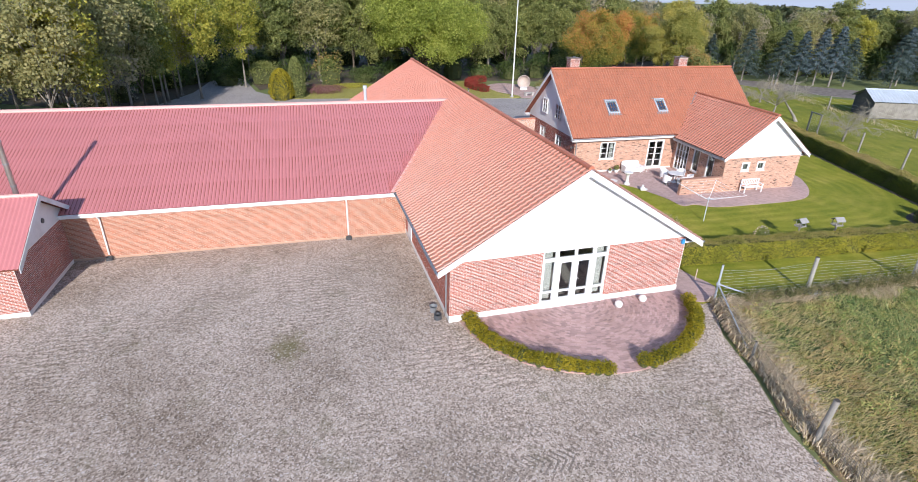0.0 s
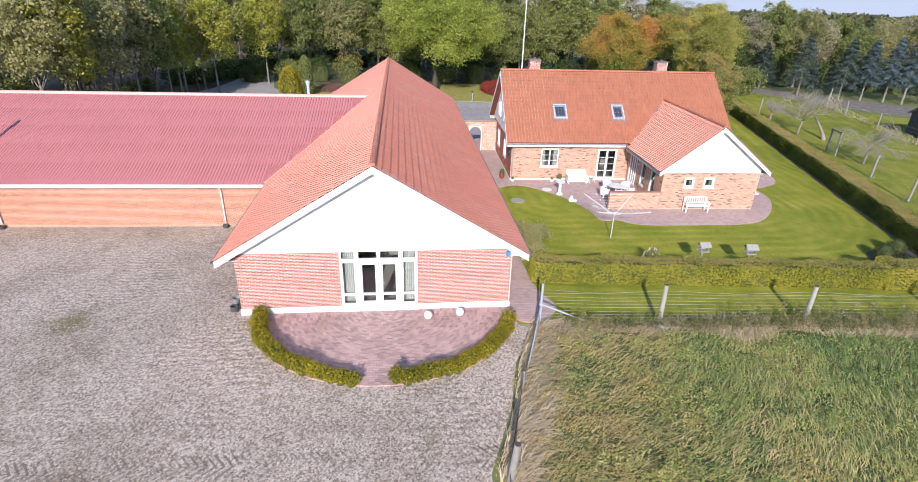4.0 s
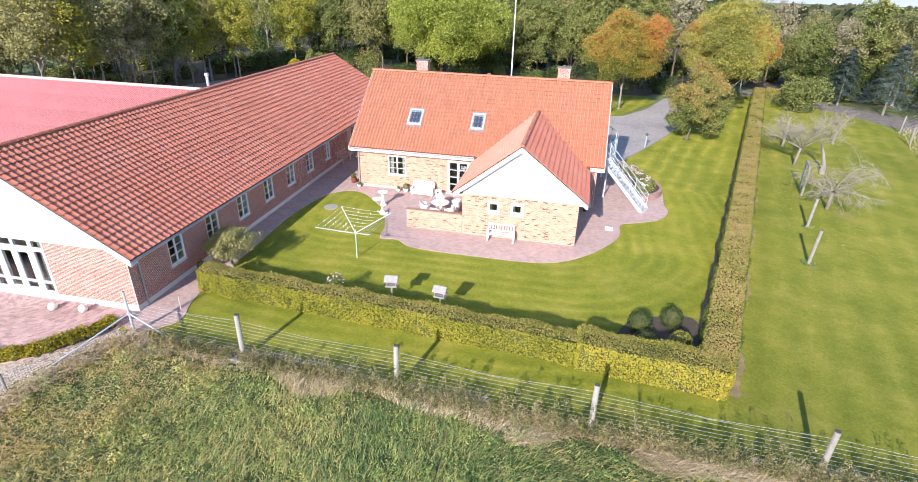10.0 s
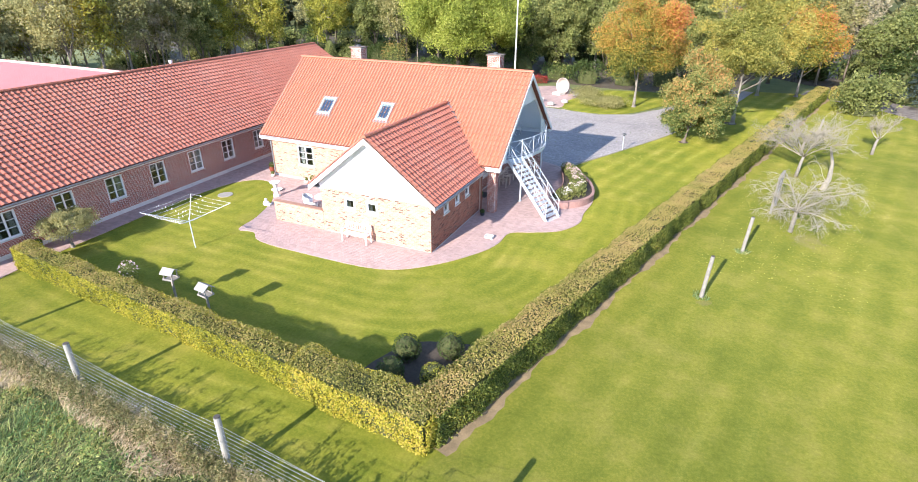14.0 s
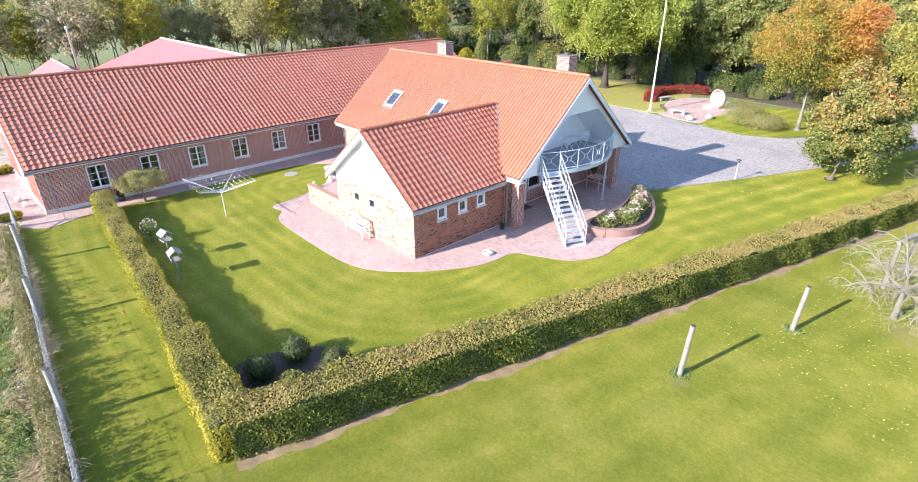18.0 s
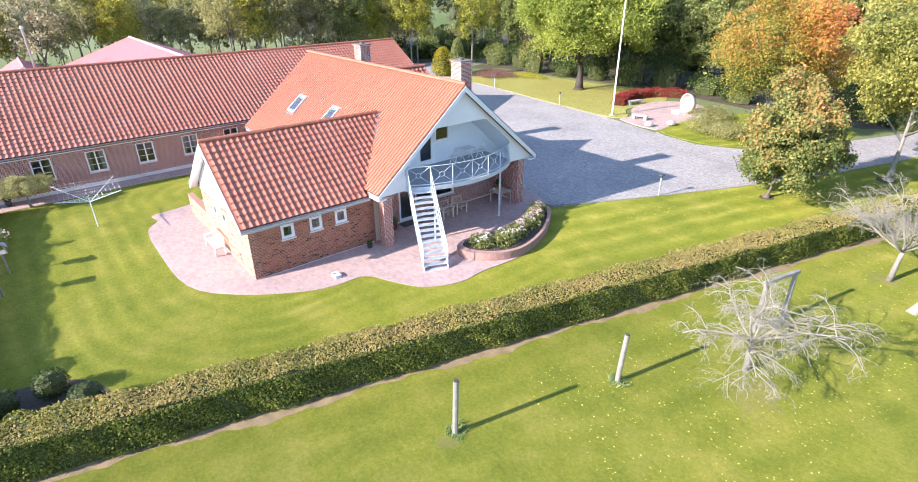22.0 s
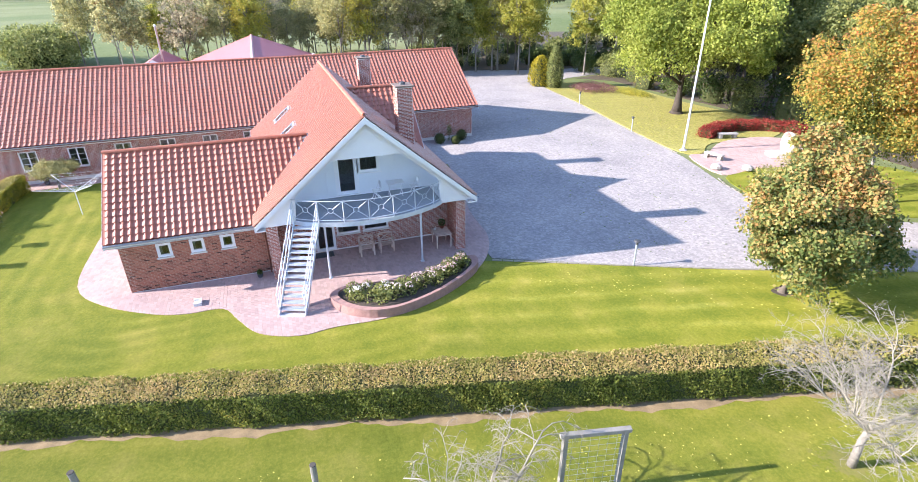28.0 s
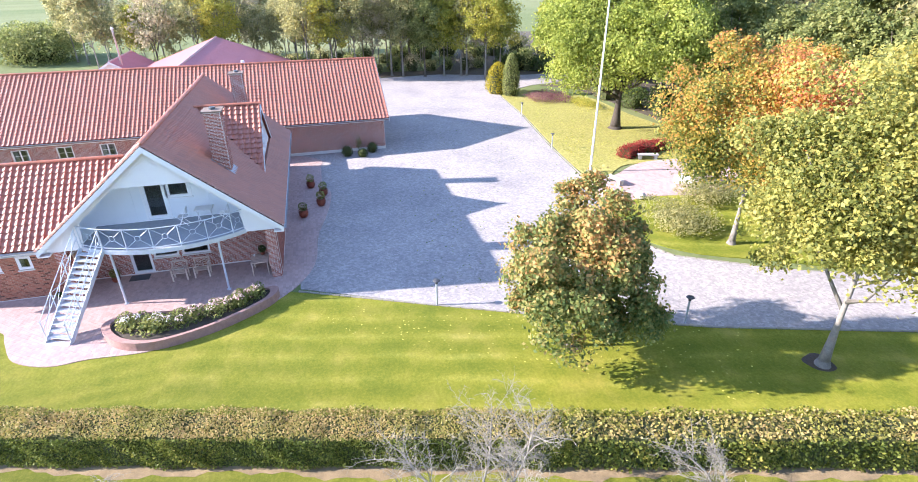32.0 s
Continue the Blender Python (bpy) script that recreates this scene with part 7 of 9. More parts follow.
for x, y, r in ((42.45, 47.3, 0.55), (38.95, 38.5, 0.4)):
    sheet("tree_pit", smooth_loop([(x + r * (1 + 0.12 * math.sin(k * 2.3)) * math.cos(k * math.tau / 9), y + r * (1 + 0.12 * math.sin(k * 2.3)) * math.sin(k * math.tau / 9)) for k in range(9)], 3), -0.2, 0.014, SOIL, "dark bare soil round a maple's foot", "soil bed")

# woodland prototypes and copies
W = "trees of the wood behind the farm"
protos = [
    tree("broadleaf_tree", 31, 13.5, 3.6, 3.4, 0.16, OLIVE, "slim olive-green tree at the wood's edge", (-24.5, 33.0, 0), clumps=120, per=70, size=0.25, clump_r=0.24, group=W, bark=BARK_PALE),
    tree("broadleaf_tree", 32, 12.5, 3.4, 3.2, 0.15, YELLOW, "slim yellow-leaved tree at the wood's edge", (-21.3, 50.0, 0), clumps=120, per=70, size=0.25, clump_r=0.24, group=W, bark=BARK_PALE),
    tree("broadleaf_tree", 33, 14.5, 2.6, 4.0, 0.2, GREEN, "dense green broadleaf tree in the wood", (-3.0, 66.0, 0), clumps=150, per=150, size=0.28, clump_r=0.22, group=W),
    tree("broadleaf_tree", 34, 13.0, 3.0, 3.0, 0.15, GREYBROWN, "thin brown half-bare tree in the wood", (-29.5, 44.0, 0), clumps=70, per=42, size=0.3, clump_r=0.28, group=W),
    tree("broadleaf_tree", 35, 11.5, 1.0, 3.8, 0.2, GREEN, "dense bushy green tree in the wood", (20.0, 67.0, 0), clumps=140, per=150, size=0.27, clump_r=0.22, group=W),
]
rngw = random.Random(5)
for k in range(9):
    place(protos[(0, 1, 0, 3, 0, 2, 1, 0, 3)[k]], -24.2 + k * 0.45, 29.0 + k * 3.1 + rngw.uniform(-0.5, 0.5), k * 77, rngw.uniform(0.85, 1.1))
slim = tree("broadleaf_tree", 36, 12.5, 3.6, 2.7, 0.12, PALE, "slim pale tree with thin silvery leaves", (-31.0, 1.5, 0), clumps=75, per=44, size=0.3, clump_r=0.26, group=W, bark=BARK_PALE)
for k in range(34):
    place((slim, slim, protos[1], slim, protos[3], slim, slim)[k % 7], -28.5 - rngw.uniform(0, 9), 3.0 + k * 1.65, k * 51, rngw.uniform(0.75, 1.05))
for k in range(22):
    place((slim, protos[0], slim, protos[3])[k % 4], -44 - rngw.uniform(0, 12), -8 + k * 2.6, k * 67, rngw.uniform(0.8, 1.05))
for x, y, q in ((-17.8, 52.5, 1), (-20.5, 55.5, 1), (-24.0, 40.5, 0), (-13.5, 60.5, 1)):
    place(protos[q], x, y, x * 31, 1.0)
for k in range(10):
    place((slim, protos[3], slim, protos[1])[k % 4], -42 - rngw.uniform(0, 10), 9 + k * 6.0, k * 93, rngw.uniform(0.9, 1.15))
for k in range(13):
    place(protos[(4, 3, 2, 0, 3, 4, 0, 3, 2, 1, 4, 3, 0)[k]], 57.5 + k * 3.4, 68.0 - k * 0.95 + rngw.uniform(-1.5, 2.5), k * 71, rngw.uniform(0.7, 0.95))
for k in range(11):
    place(protos[(1, 2, 0, 2, 4, 2, 4, 2, 4, 2, 2)[k]], -13.5 + k * 5.0, 64.5 + rngw.uniform(-1.0, 3.5) + (3 if k > 6 else 0), k * 61, rngw.uniform(0.85, 1.1))
for k in range(15):
    place(protos[(0, 2, 3, 2, 1, 2, 2, 4, 2, 0, 2, 2, 3, 2, 0)[k]], -26 + k * 5.6, 73 + rngw.uniform(-3, 6), k * 113, rngw.uniform(0.95, 1.25))
for k in range(9):
    place(protos[(2, 3, 0, 3, 2, 0, 4, 3, 2)[k]], 50 + k * 5.5, 75 - k * 0.5 + rngw.uniform(-3, 6), k * 37, rngw.uniform(0.75, 1.0))
for k in range(8):
    place(protos[(3, 2, 0, 2, 2, 0, 2, 3)[k]], 92 + rngw.uniform(-4, 6), 66 - k * 6, k * 67, rngw.uniform(0.75, 1.0))
sp = [conifer("spruce", 41, 8.0, 2.9, SPRUCE, "dark green spruce beside the dirt track", (63.6, 57.6, 0), 0.22, group="conifers by the track"), conifer("blue_spruce", 42, 8.0, 2.0, BLUE_SPRUCE, "blue spruce with bare lower trunk", (70.0, 53.2, 0), 0.3, "conifers by the track")]
for k, (x, y, s, q) in enumerate(((72.6, 52.2, 1.05, 1), (74.0, 50.6, 1.1, 1), (77.0, 50.7, 0.9, 0), (87.0, 50.0, 1.1, 1), (67.8, 54.6, 1.0, 0), (82.0, 47.0, 1.0, 0), (60.5, 62.5, 0.85, 0))):
    place(sp[q], x, y, k * 40, s)


# shrubs
def shrub(name, seed, at, radii, mat_, label, n=900, size=0.1, category="shrub", lumps=9, group=""):
    rng = np.random.default_rng(seed)
    ob = thing(name, at, label, category, group)
    rx, ry, h = radii
    P, O = [], []
    for k in range(lumps):
        a, q = rng.uniform(0, math.tau), math.sqrt(rng.uniform(0, 0.75))
        c = np.array((math.cos(a) * rx * q * 0.7, math.sin(a) * ry * q * 0.7, h * rng.uniform(0.3, 0.62)))
        d = rng.normal(size=(n // lumps, 3))
        d /= np.linalg.norm(d, axis=1, keepdims=True)
        d[:, 2] = np.abs(d[:, 2]) * np.where(rng.uniform(size=len(d)) < 0.75, 1, -1)
        P.append(c + d * np.array((rx * 0.5, ry * 0.5, h * 0.42)) * rng.uniform(0.75, 1.08, (len(d), 1)))
        O.append(d)
    P = np.concatenate(P)
    P[:, 2] = np.maximum(P[:, 2], 0.03)
    part("foliage", leaves("foliage", P, np.concatenate(O), size, mat_, rng, 0.5), mat_, ob)
    part("stem", G().tube((0, 0, -0.05), (0, 0, h * 0.5), 0.04, 0.02, 6), BARK, ob)
    if h > 1.4 and rx > 1.0:
        g, k = G(), 14
        rings = ((0.4, 0.02), (0.48, 0.3), (0.38, 0.55), (0.12, 0.7))
        v = [(math.cos(j * math.tau / k) * rx * w * (1 + 0.14 * math.sin(j * 2.7 + seed)), math.sin(j * math.tau / k) * ry * w * (1 + 0.14 * math.sin(j * 1.9 + seed)), h * z) for w, z in rings for j in range(k)]
        g.add(v, [(i * k + j, i * k + (j + 1) % k, (i + 1) * k + (j + 1) % k, (i + 1) * k + j) for i in range(3) for j in range(k)] + [tuple(range(3 * k, 4 * k))])
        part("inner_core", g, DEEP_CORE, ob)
    return ob


def ball(name, seed, at, r, mat_, label, category="shrub", n=1100, size=0.06, group="", lift=None):
    rng = np.random.default_rng(seed)
    ob = thing(name, at, label, category, group)
    d = rng.normal(size=(n, 3))
    d /= np.linalg.norm(d, axis=1, keepdims=True)
    c = r * 0.85 if lift is None else lift
    p = np.array((0, 0, c)) + d * r * rng.uniform(0.9, 1.05, (n, 1))
    p[:, 2] = np.maximum(p[:, 2], 0.02)
    part("foliage", leaves("foliage", p, d, size, mat_, rng, 0.5), mat_, ob)
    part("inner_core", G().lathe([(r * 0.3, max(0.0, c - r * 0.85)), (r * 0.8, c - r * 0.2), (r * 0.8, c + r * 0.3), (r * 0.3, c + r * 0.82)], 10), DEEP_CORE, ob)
    return ob


sheet("corner_bed", smooth_loop([(31.2, 2.35), (34.0, 2.3), (34.7, 4.6), (34.6, 5.9), (33.3, 5.7), (31.8, 4.9)], 4), -0.2, 0.02, SOIL, "dark soil bed in the hedge corner", "soil bed")
for k, (x, y, r) in enumerate(((32.2, 4.3, 0.5), (33.55, 5.05, 0.48), (32.3, 3.0, 0.48), (33.7, 3.4, 0.45))):
    ball("globe_shrub", 50 + k, (x, y, 0), r, YELLOW if k == 3 else DEEP, "clipped round evergreen in the corner bed", group="globes in the corner bed")
fs = shrub("flowering_shrub", 55, (18.95, 3.5, 0), (0.42, 0.42, 1.25), GREEN, "small white-flowering shrub behind the hedge", 700, 0.07)
rb = np.random.default_rng(6)
d = rb.normal(size=(60, 3))
d /= np.linalg.norm(d, axis=1, keepdims=True)
d[:, 2] = np.abs(d[:, 2])
part("blossom", leaves("blossom", np.array((0, 0, 0.65)) + d * np.array((0.42, 0.42, 0.62)), d, 0.1, PETAL, rb, 0.5), PETAL, fs, "white blossom")


def thuja(seed, at, r, h, mat_, label):
    rng = np.random.default_rng(seed)
    ob = thing("thuja", at, label, "conifer")
    n = 3600
    z = rng.uniform(0.0, 1.0, n) ** 0.8
    a = rng.uniform(0, math.tau, n)
    w = r * np.sqrt(np.clip(1 - z**2.2, 0, 1)) * (0.75 + 0.25 * np.minimum(1, z * 6)) * rng.uniform(0.85, 1.06, n) * (1 + 0.08 * np.sin(a * 5))
    p = np.stack([np.cos(a) * w, np.sin(a) * w, 0.05 + z * h], 1)
    o = np.stack([np.cos(a), np.sin(a), 0.3 + z], 1)
    part("foliage", leaves("foliage", p, o, 0.2, mat_, rng, 0.5, 0.5), mat_, ob)
    part("inner_core", G().lathe([(r * 0.65, 0.0), (r * 0.8, h * 0.3), (r * 0.6, h * 0.7), (r * 0.1, h * 0.95)], 12), DEEP_CORE, ob)


thuja(56, (-8.5, 51.2, 0), 1.5, 3.6, BOX_HEDGE, "broad golden thuja at the front lawn's corner")
thuja(57, (-6.7, 52.2, 0), 1.05, 4.8, GREEN, "tall green columnar thuja")
shrub("heather_bed", 58, (-3.6, 55.6, 0), (3.6, 2.6, 0.8), MAUVE, "low mauve heather bed on the front lawn", 4500, 0.12, "flower bed", 22)
shrub("ground_cover", 59, (0.6, 58.6, 0), (3.4, 1.4, 0.6), YELLOW, "low yellow-green ground cover", 2500, 0.12, "flower bed", 16)
red = thing("red_hedge", (0, 0, 0), "glowing red low hedge curving round the seating circle", "hedge")
RP = [(18.2, 52.9), (17.3, 54.6), (16.9, 56.8), (17.4, 59.0), (18.6, 60.7), (20.4, 61.6)]
for p, q in zip(RP, RP[1:]):
    hedge_part(red, p, q, 1.1, 0.75, RED, rng, 330, size=0.11, wob=0.1, core=DEEP_CORE)
rebase(red, (17.4, 57.0, 0))
end_hedge = thing("hedge", (0, 0, 0), "short clipped hedge across the garden's far end", "hedge")
hedge_part(end_hedge, (52.6, 64.9), (57.0, 63.8), 1.3, 1.25, HEDGE_TOP, rng, 200, size=0.13, core=DEEP_CORE, side=HEDGE_SIDE)
rebase(end_hedge, (54.8, 64.3, 0))
shrub("low_shrub", 62, (30.0, 49.6, 0), (2.8, 2.2, 1.15), OLIVE, "low spreading yellow-green shrub", 4500, 0.12, lumps=18)
shrub("low_shrub", 63, (27.6, 53.6, 0), (2.0, 2.4, 1.3), OLIVE, "low spreading yellow-green shrub by the paving", 4000, 0.12, lumps=16)
for k in range(13):
    shrub("understory_bush", 64 + k, (-16 + k * 4.6, 62.0 + (k % 3) * 0.9 + (1.2 if k > 5 else 0), 0), (2.7, 1.6, 2.4 + 0.7 * (k % 4)), (DEEP, GREEN, DEEP, RUSSET, DEEP)[k % 5], "dark understory bush at the wood's edge", 2600, 0.2, lumps=14, group="bushes at the wood's edge")
for k in range(10):
    shrub("understory_bush", 84 + k, (-25.5 - rngw.uniform(0, 3), 31 + k * 2.6, 0), (1.5, 1.5, 1.6 + 0.5 * (k % 3)), (OLIVE, GREEN, GREYBROWN)[k % 3], "ragged bush between the trunks", 900, 0.2, group="bushes at the wood's edge")
shrub("round_bush", 97, (54.4, 56.9, 0), (2.9, 2.7, 4.0), GREEN, "big round grey-green bush at the orchard's end", 5200, 0.26, lumps=20)
for k in range(14):
    shrub("understory_bush", 170 + k, (60.5 + k * 2.9, 68.0 - k * 1.15, 0), (2.6, 2.0, 4.2 + 0.9 * (k % 3)), (DEEP, GREEN, DEEP, RUSSET)[k % 4], "dark bush behind the conifers", 1400, 0.32, lumps=14, group="bushes behind the conifers")
shrub("evergreen_screen", 98, (60.3, 65.6, 0), (4.2, 1.8, 6.2), DEEP, "tall dense evergreen screen beside the track", 5200, 0.26, lumps=22)
shrub("willow_bush", 99, (-55, -15, ground_height(-55, -15)), (8.5, 8.5, 6.0), GREEN, "dark round willow bush out in the fields", 24000, 0.36, lumps=26)
for k in range(18):
    shrub("understory_bush", 190 + k, (-36 - (k * 7 % 5) * 1.6, 5 + k * 2.4, 0), (1.8, 2.0, 1.5 + 0.5 * (k % 3)), (OLIVE, GREEN, PALE)[k % 3], "pale ragged bush between the slim trees", 700, 0.22, group="bushes at the wood's edge")
for k in range(14):
    shrub("understory_bush", 220 + k, (-25.0 + k * 0.95, 58.0 + k * 1.35, 0), (2.0, 1.8, 2.2 + 0.5 * (k % 3)), (DEEP, DEEP, GREEN)[k % 3], "dark understory bush at the wood's edge", 900, 0.3, lumps=12, group="bushes at the wood's edge")
for k in range(24):
    shrub("understory_bush", 120 + k, (-44 + k * 4.6, 80.0 + (k % 3) * 1.7, 0), (3.4, 2.2, 3.0 + 0.8 * (k % 3)), (DEEP, GREEN, DEEP)[k % 3], "dark understory bush at the wood's edge", 900, 0.4, lumps=12, group="bushes at the wood's edge")
for k in range(9):
    shrub("understory_bush", 150 + k, (-37 - (k % 3) * 1.5, 44 + k * 4.2, 0), (2.2, 2.8, 2.6 + 0.6 * (k % 3)), (GREEN, DEEP, OLIVE)[k % 3], "dark understory bush at the wood's edge", 900, 0.36, lumps=12, group="bushes at the wood's edge")

# far woods: many crowns in one
rf = np.random.default_rng(8)
P, O = [], []
for k in range(1750):
    a, r = rf.uniform(radians(-6), radians(140)), rf.uniform(105, 230)
    if k < 500:
        a, r = rf.uniform(radians(-6), radians(150)), rf.uniform(230, 520)
    elif k < 950:
        a, r = rf.uniform(radians(140), radians(245)), rf.uniform(620, 900)
    x, y = 20 + r * math.cos(a), 25 + r * math.sin(a)
    h = rf.uniform(6, 10) if r < 600 else rf.uniform(14, 20)
    d = rf.normal(size=(90, 3))
    d /= np.linalg.norm(d, axis=1, keepdims=True)
    d[:, 2] = np.abs(d[:, 2]) * 1.0
    c = np.array((x, y, ground_height(x, y) + h * 0.35))
    w = rf.uniform(3.5, 7) if r < 600 else rf.uniform(9, 16)
    P.append(c + d * np.array((w, w, h * 0.65)) * rf.uniform(0.8, 1.05, (90, 1)))
    O.append(d)
far = new("far_woods", leaves("far_woods", np.concatenate(P), np.concatenate(O), 2.6, leaf("far_leaves", [(0.0, (0.05, 0.065, 0.03)), (0.5, (0.085, 0.10, 0.045)), (1.0, (0.17, 0.14, 0.06))], patch=0.02), rf, 0.55))
tagged(far, "distant mixed woods on the horizon", "woods", kind="stuff")


# ---- long grass of the field ----
def grass(name, n, xs, ys, inside, hs, width, mat_, seed, label, z=0.1, clump=0.35):
    rng = np.random.default_rng(seed)
    x, y = rng.uniform(*xs, n), rng.uniform(*ys, n)
    cx, cy = np.floor(x / clump), np.floor(y / clump)
    hsh = np.modf(np.abs(np.sin(cx * 12.9898 + cy * 78.233) * 43758.5453))[0]
    keep = inside(x, y) & (rng.uniform(size=n) < 0.35 + hsh)
    x, y, hsh = x[keep], y[keep], hsh[keep]
    n = len(x)
    h = rng.uniform(*hs, n) * (0.6 + 0.7 * hsh)
    a = rng.uniform(0, math.tau, n)
    lean = rng.uniform(0.5, 1.6, n) * h
    la = 0.5 + 1.2 * np.sin(x * 0.35) + rng.normal(0, 0.7, n)
    s = np.stack([np.cos(a), np.sin(a), 0 * a], 1) * (width * rng.uniform(0.6, 1.3, n))[:, None] / 2
    p = np.stack([x, y, np.full(n, z - 0.02)], 1)
    tip = p + np.stack([np.cos(la) * lean, np.sin(la) * lean, h * 0.7], 1)
    mid = p + np.stack([np.cos(la) * lean * 0.35, np.sin(la) * lean * 0.35, h * 0.55], 1)
    v = np.stack([p - s, p + s, mid + s * 0.8, mid - s * 0.8, tip + s * 0.15, tip - s * 0.15], 1).reshape(-1, 3)
    f = (np.arange(n)[:, None, None] * 6 + np.array([(0, 1, 2, 3), (3, 2, 4, 5)])).reshape(-1, 4)
    ob = new(name, mesh_np(name, v, f, mat_))
    return tagged(ob, label, "grass", kind="stuff")


def fence_y(x):
    return -1.35 - 0.047 * (x - 17.0)


def yard_x(y):
    return 12.2 + 0.42 * (y + 1.2) * np.where(y > -6, 0.75, 0.6)


in_field = lambda x, y: (y < fence_y(x) - 0.35) & (x > np.interp(-y, [0, 1.5, 3.5, 6.0, 8.6, 12, 30], [12.3, 12.1, 11.3, 10.7, 9.8, 9.6, 9.2]))
def thin_out(x, y):
    """Field grass, thinner away from the fences."""
    far_ = np.maximum(np.maximum(-12.0 - y, x - 42.0), 0.0)
    return in_field(x, y + 0.5) & (np.modf(np.abs(np.sin(x * 91.7 + y * 47.3) * 9301.7))[0] < np.exp(-far_ / 9.0))


grass("field_grass", 420000, (9, 64), (-34, -1.6), thin_out, (0.16, 0.36), 0.025, GRASS_BLADE, 1, "long windswept green and yellowish field grass")
rw = np.random.default_rng(17)
cx, cy = rw.uniform(9.5, 62, 6400), rw.uniform(-30, -2.0, 6400)
ok = in_field(cx, cy + 0.55) & thin_out(cx, cy)
cx, cy = cx[ok], cy[ok]
cr, ch = rw.uniform(0.25, 0.85, len(cx)), rw.uniform(0.12, 0.42, len(cx)) * (0.6 + 0.9 * (np.sin(cx * 0.9 + cy * 0.5) * np.sin(cy * 1.3 - cx * 0.4) > 0.1))
d = rw.normal(size=(len(cx), 90, 3))
d /= np.linalg.norm(d, axis=2, keepdims=True)
d[:, :, 2] = np.abs(d[:, :, 2])
p = np.stack([cx, cy, np.full(len(cx), 0.08)], 1)[:, None] + d * np.stack([cr, cr * 0.8, ch], 1)[:, None] * rw.uniform(0.6, 1.05, (len(cx), 90, 1))
weeds = new("field_weeds", leaves("field_weeds", p.reshape(-1, 3), (d + np.array((0.2, -0.1, 0.3))).reshape(-1, 3), 0.10, WEED, rw, 0.45, 0.4))
tagged(weeds, "matted weeds and nettles in green and yellowish hummocks", "weeds", kind="stuff")
tw = np.random.default_rng(23)
P, O = [], []
for k in range(430):
    x = 13.5 + (k % 215) * 0.149 + tw.uniform(-0.25, 0.25)
    h = tw.uniform(0.35, 0.7) * np.interp(x, (18.0, 23.0), (0.9, 1.65)) * (1.3 if k % 4 == 0 else 0.8)
    t = tw.uniform(0, 1, 110) ** 0.8
    a = tw.uniform(0, math.tau, 110)
    r = 0.07 + 0.17 * (1 - t)
    P.append(np.stack([x + np.cos(a) * r, fence_y(x) - (0.26 if k < 215 else 0.5) + np.sin(a) * r, 0.08 + t * h], 1))
    O.append(np.stack([np.cos(a), np.sin(a), 0.4 + 0 * a], 1))
tall = new("tall_weeds", leaves("tall_weeds", np.concatenate(P), np.concatenate(O), 0.10, TALL_WEED, tw, 0.5, 0.3))
tagged(tall, "tall nettles and docks growing up along the fence", "weeds", kind="stuff")
grass("dry_grass", 130000, (10, 46), (-5.2, -0.9), lambda x, y: (y < fence_y(x) + 0.05) & (y > fence_y(x) - 0.95 - 0.55 * np.sin(x * 1.3) * np.sin(x * 0.37)) & (x > 12.0), (0.16, 0.4), 0.03, GRASS_DRY, 2, "dry straw-coloured grass along the fence")
grass("edge_grass", 22000, (8.6, 12.6), (-14, -1.4), lambda x, y: in_field(x + 0.22, y) & ~in_field(x - 0.9, y), (0.3, 0.6), 0.035, GRASS_DRY, 3, "dry grass along the yard's edge")
for k, (x, y) in enumerate(((41.45, 13.0), (43.08, 18.36), (9.75, -9.3))):
    grass("post_tuft", 400, (x - 0.35, x + 0.35), (y - 0.35, y + 0.35), lambda a, b: (a - x) ** 2 + (b - y) ** 2 < 0.1, (0.08, 0.2), 0.03, GRASS_BLADE, 20 + k, "tuft of uncut grass round a post", 0.0, 0.1)


FALLEN = plain("fallen_leaf", (0.50, 0.47, 0.09), 0.7, vary=0.2, island=0.4, bump=0)


def fallen(name, n, poly, mat_, seed, size, label, z=0.02):
    rng = np.random.default_rng(seed)
    xs, ys = [p[0] for p in poly], [p[1] for p in poly]
    x, y = rng.uniform(min(xs), max(xs), n), rng.uniform(min(ys), max(ys), n)
    inside = np.zeros(n, bool)
    for (ax, ay), (bx, by) in zip(poly, poly[1:] + poly[:1]):
        hit = ((ay > y) != (by > y)) & (x < (bx - ax) * (y - ay) / (by - ay + 1e-9) + ax)
        inside ^= hit
    p = np.stack([x, y, np.full(n, z)], 1)[inside]
    ob = new(name, leaves(name, p, np.tile((0.0, 0.0, 1.0), (len(p), 1)), size, mat_, rng, 0.9))
    tagged(ob, label, "leaves", kind="stuff")


fallen("fallen_leaves", 2200, [(41, 16), (47.5, 14), (52, 36), (46, 40)], FALLEN, 31, 0.065, "small yellow fallen leaves on the orchard grass")
fallen("fallen_leaves", 5200, [(-8, 51.5), (19, 48.8), (19, 61), (-6, 60)], YELLOW, 32, 0.14, "yellow fallen leaves strewn over the front lawn", 0.05)
fallen("fallen_leaves", 900, [(20, 34), (34, 34), (38, 44), (20, 47), (0, 49), (5, 40)], RUSSET, 33, 0.12, "scattered brown leaves on the driveway", 0.03)
fallen("fallen_leaves", 700, [(33, 28), (36, 30), (44, 44), (40, 46)], FALLEN, 34, 0.09, "yellow leaves on the lawn by the drive")


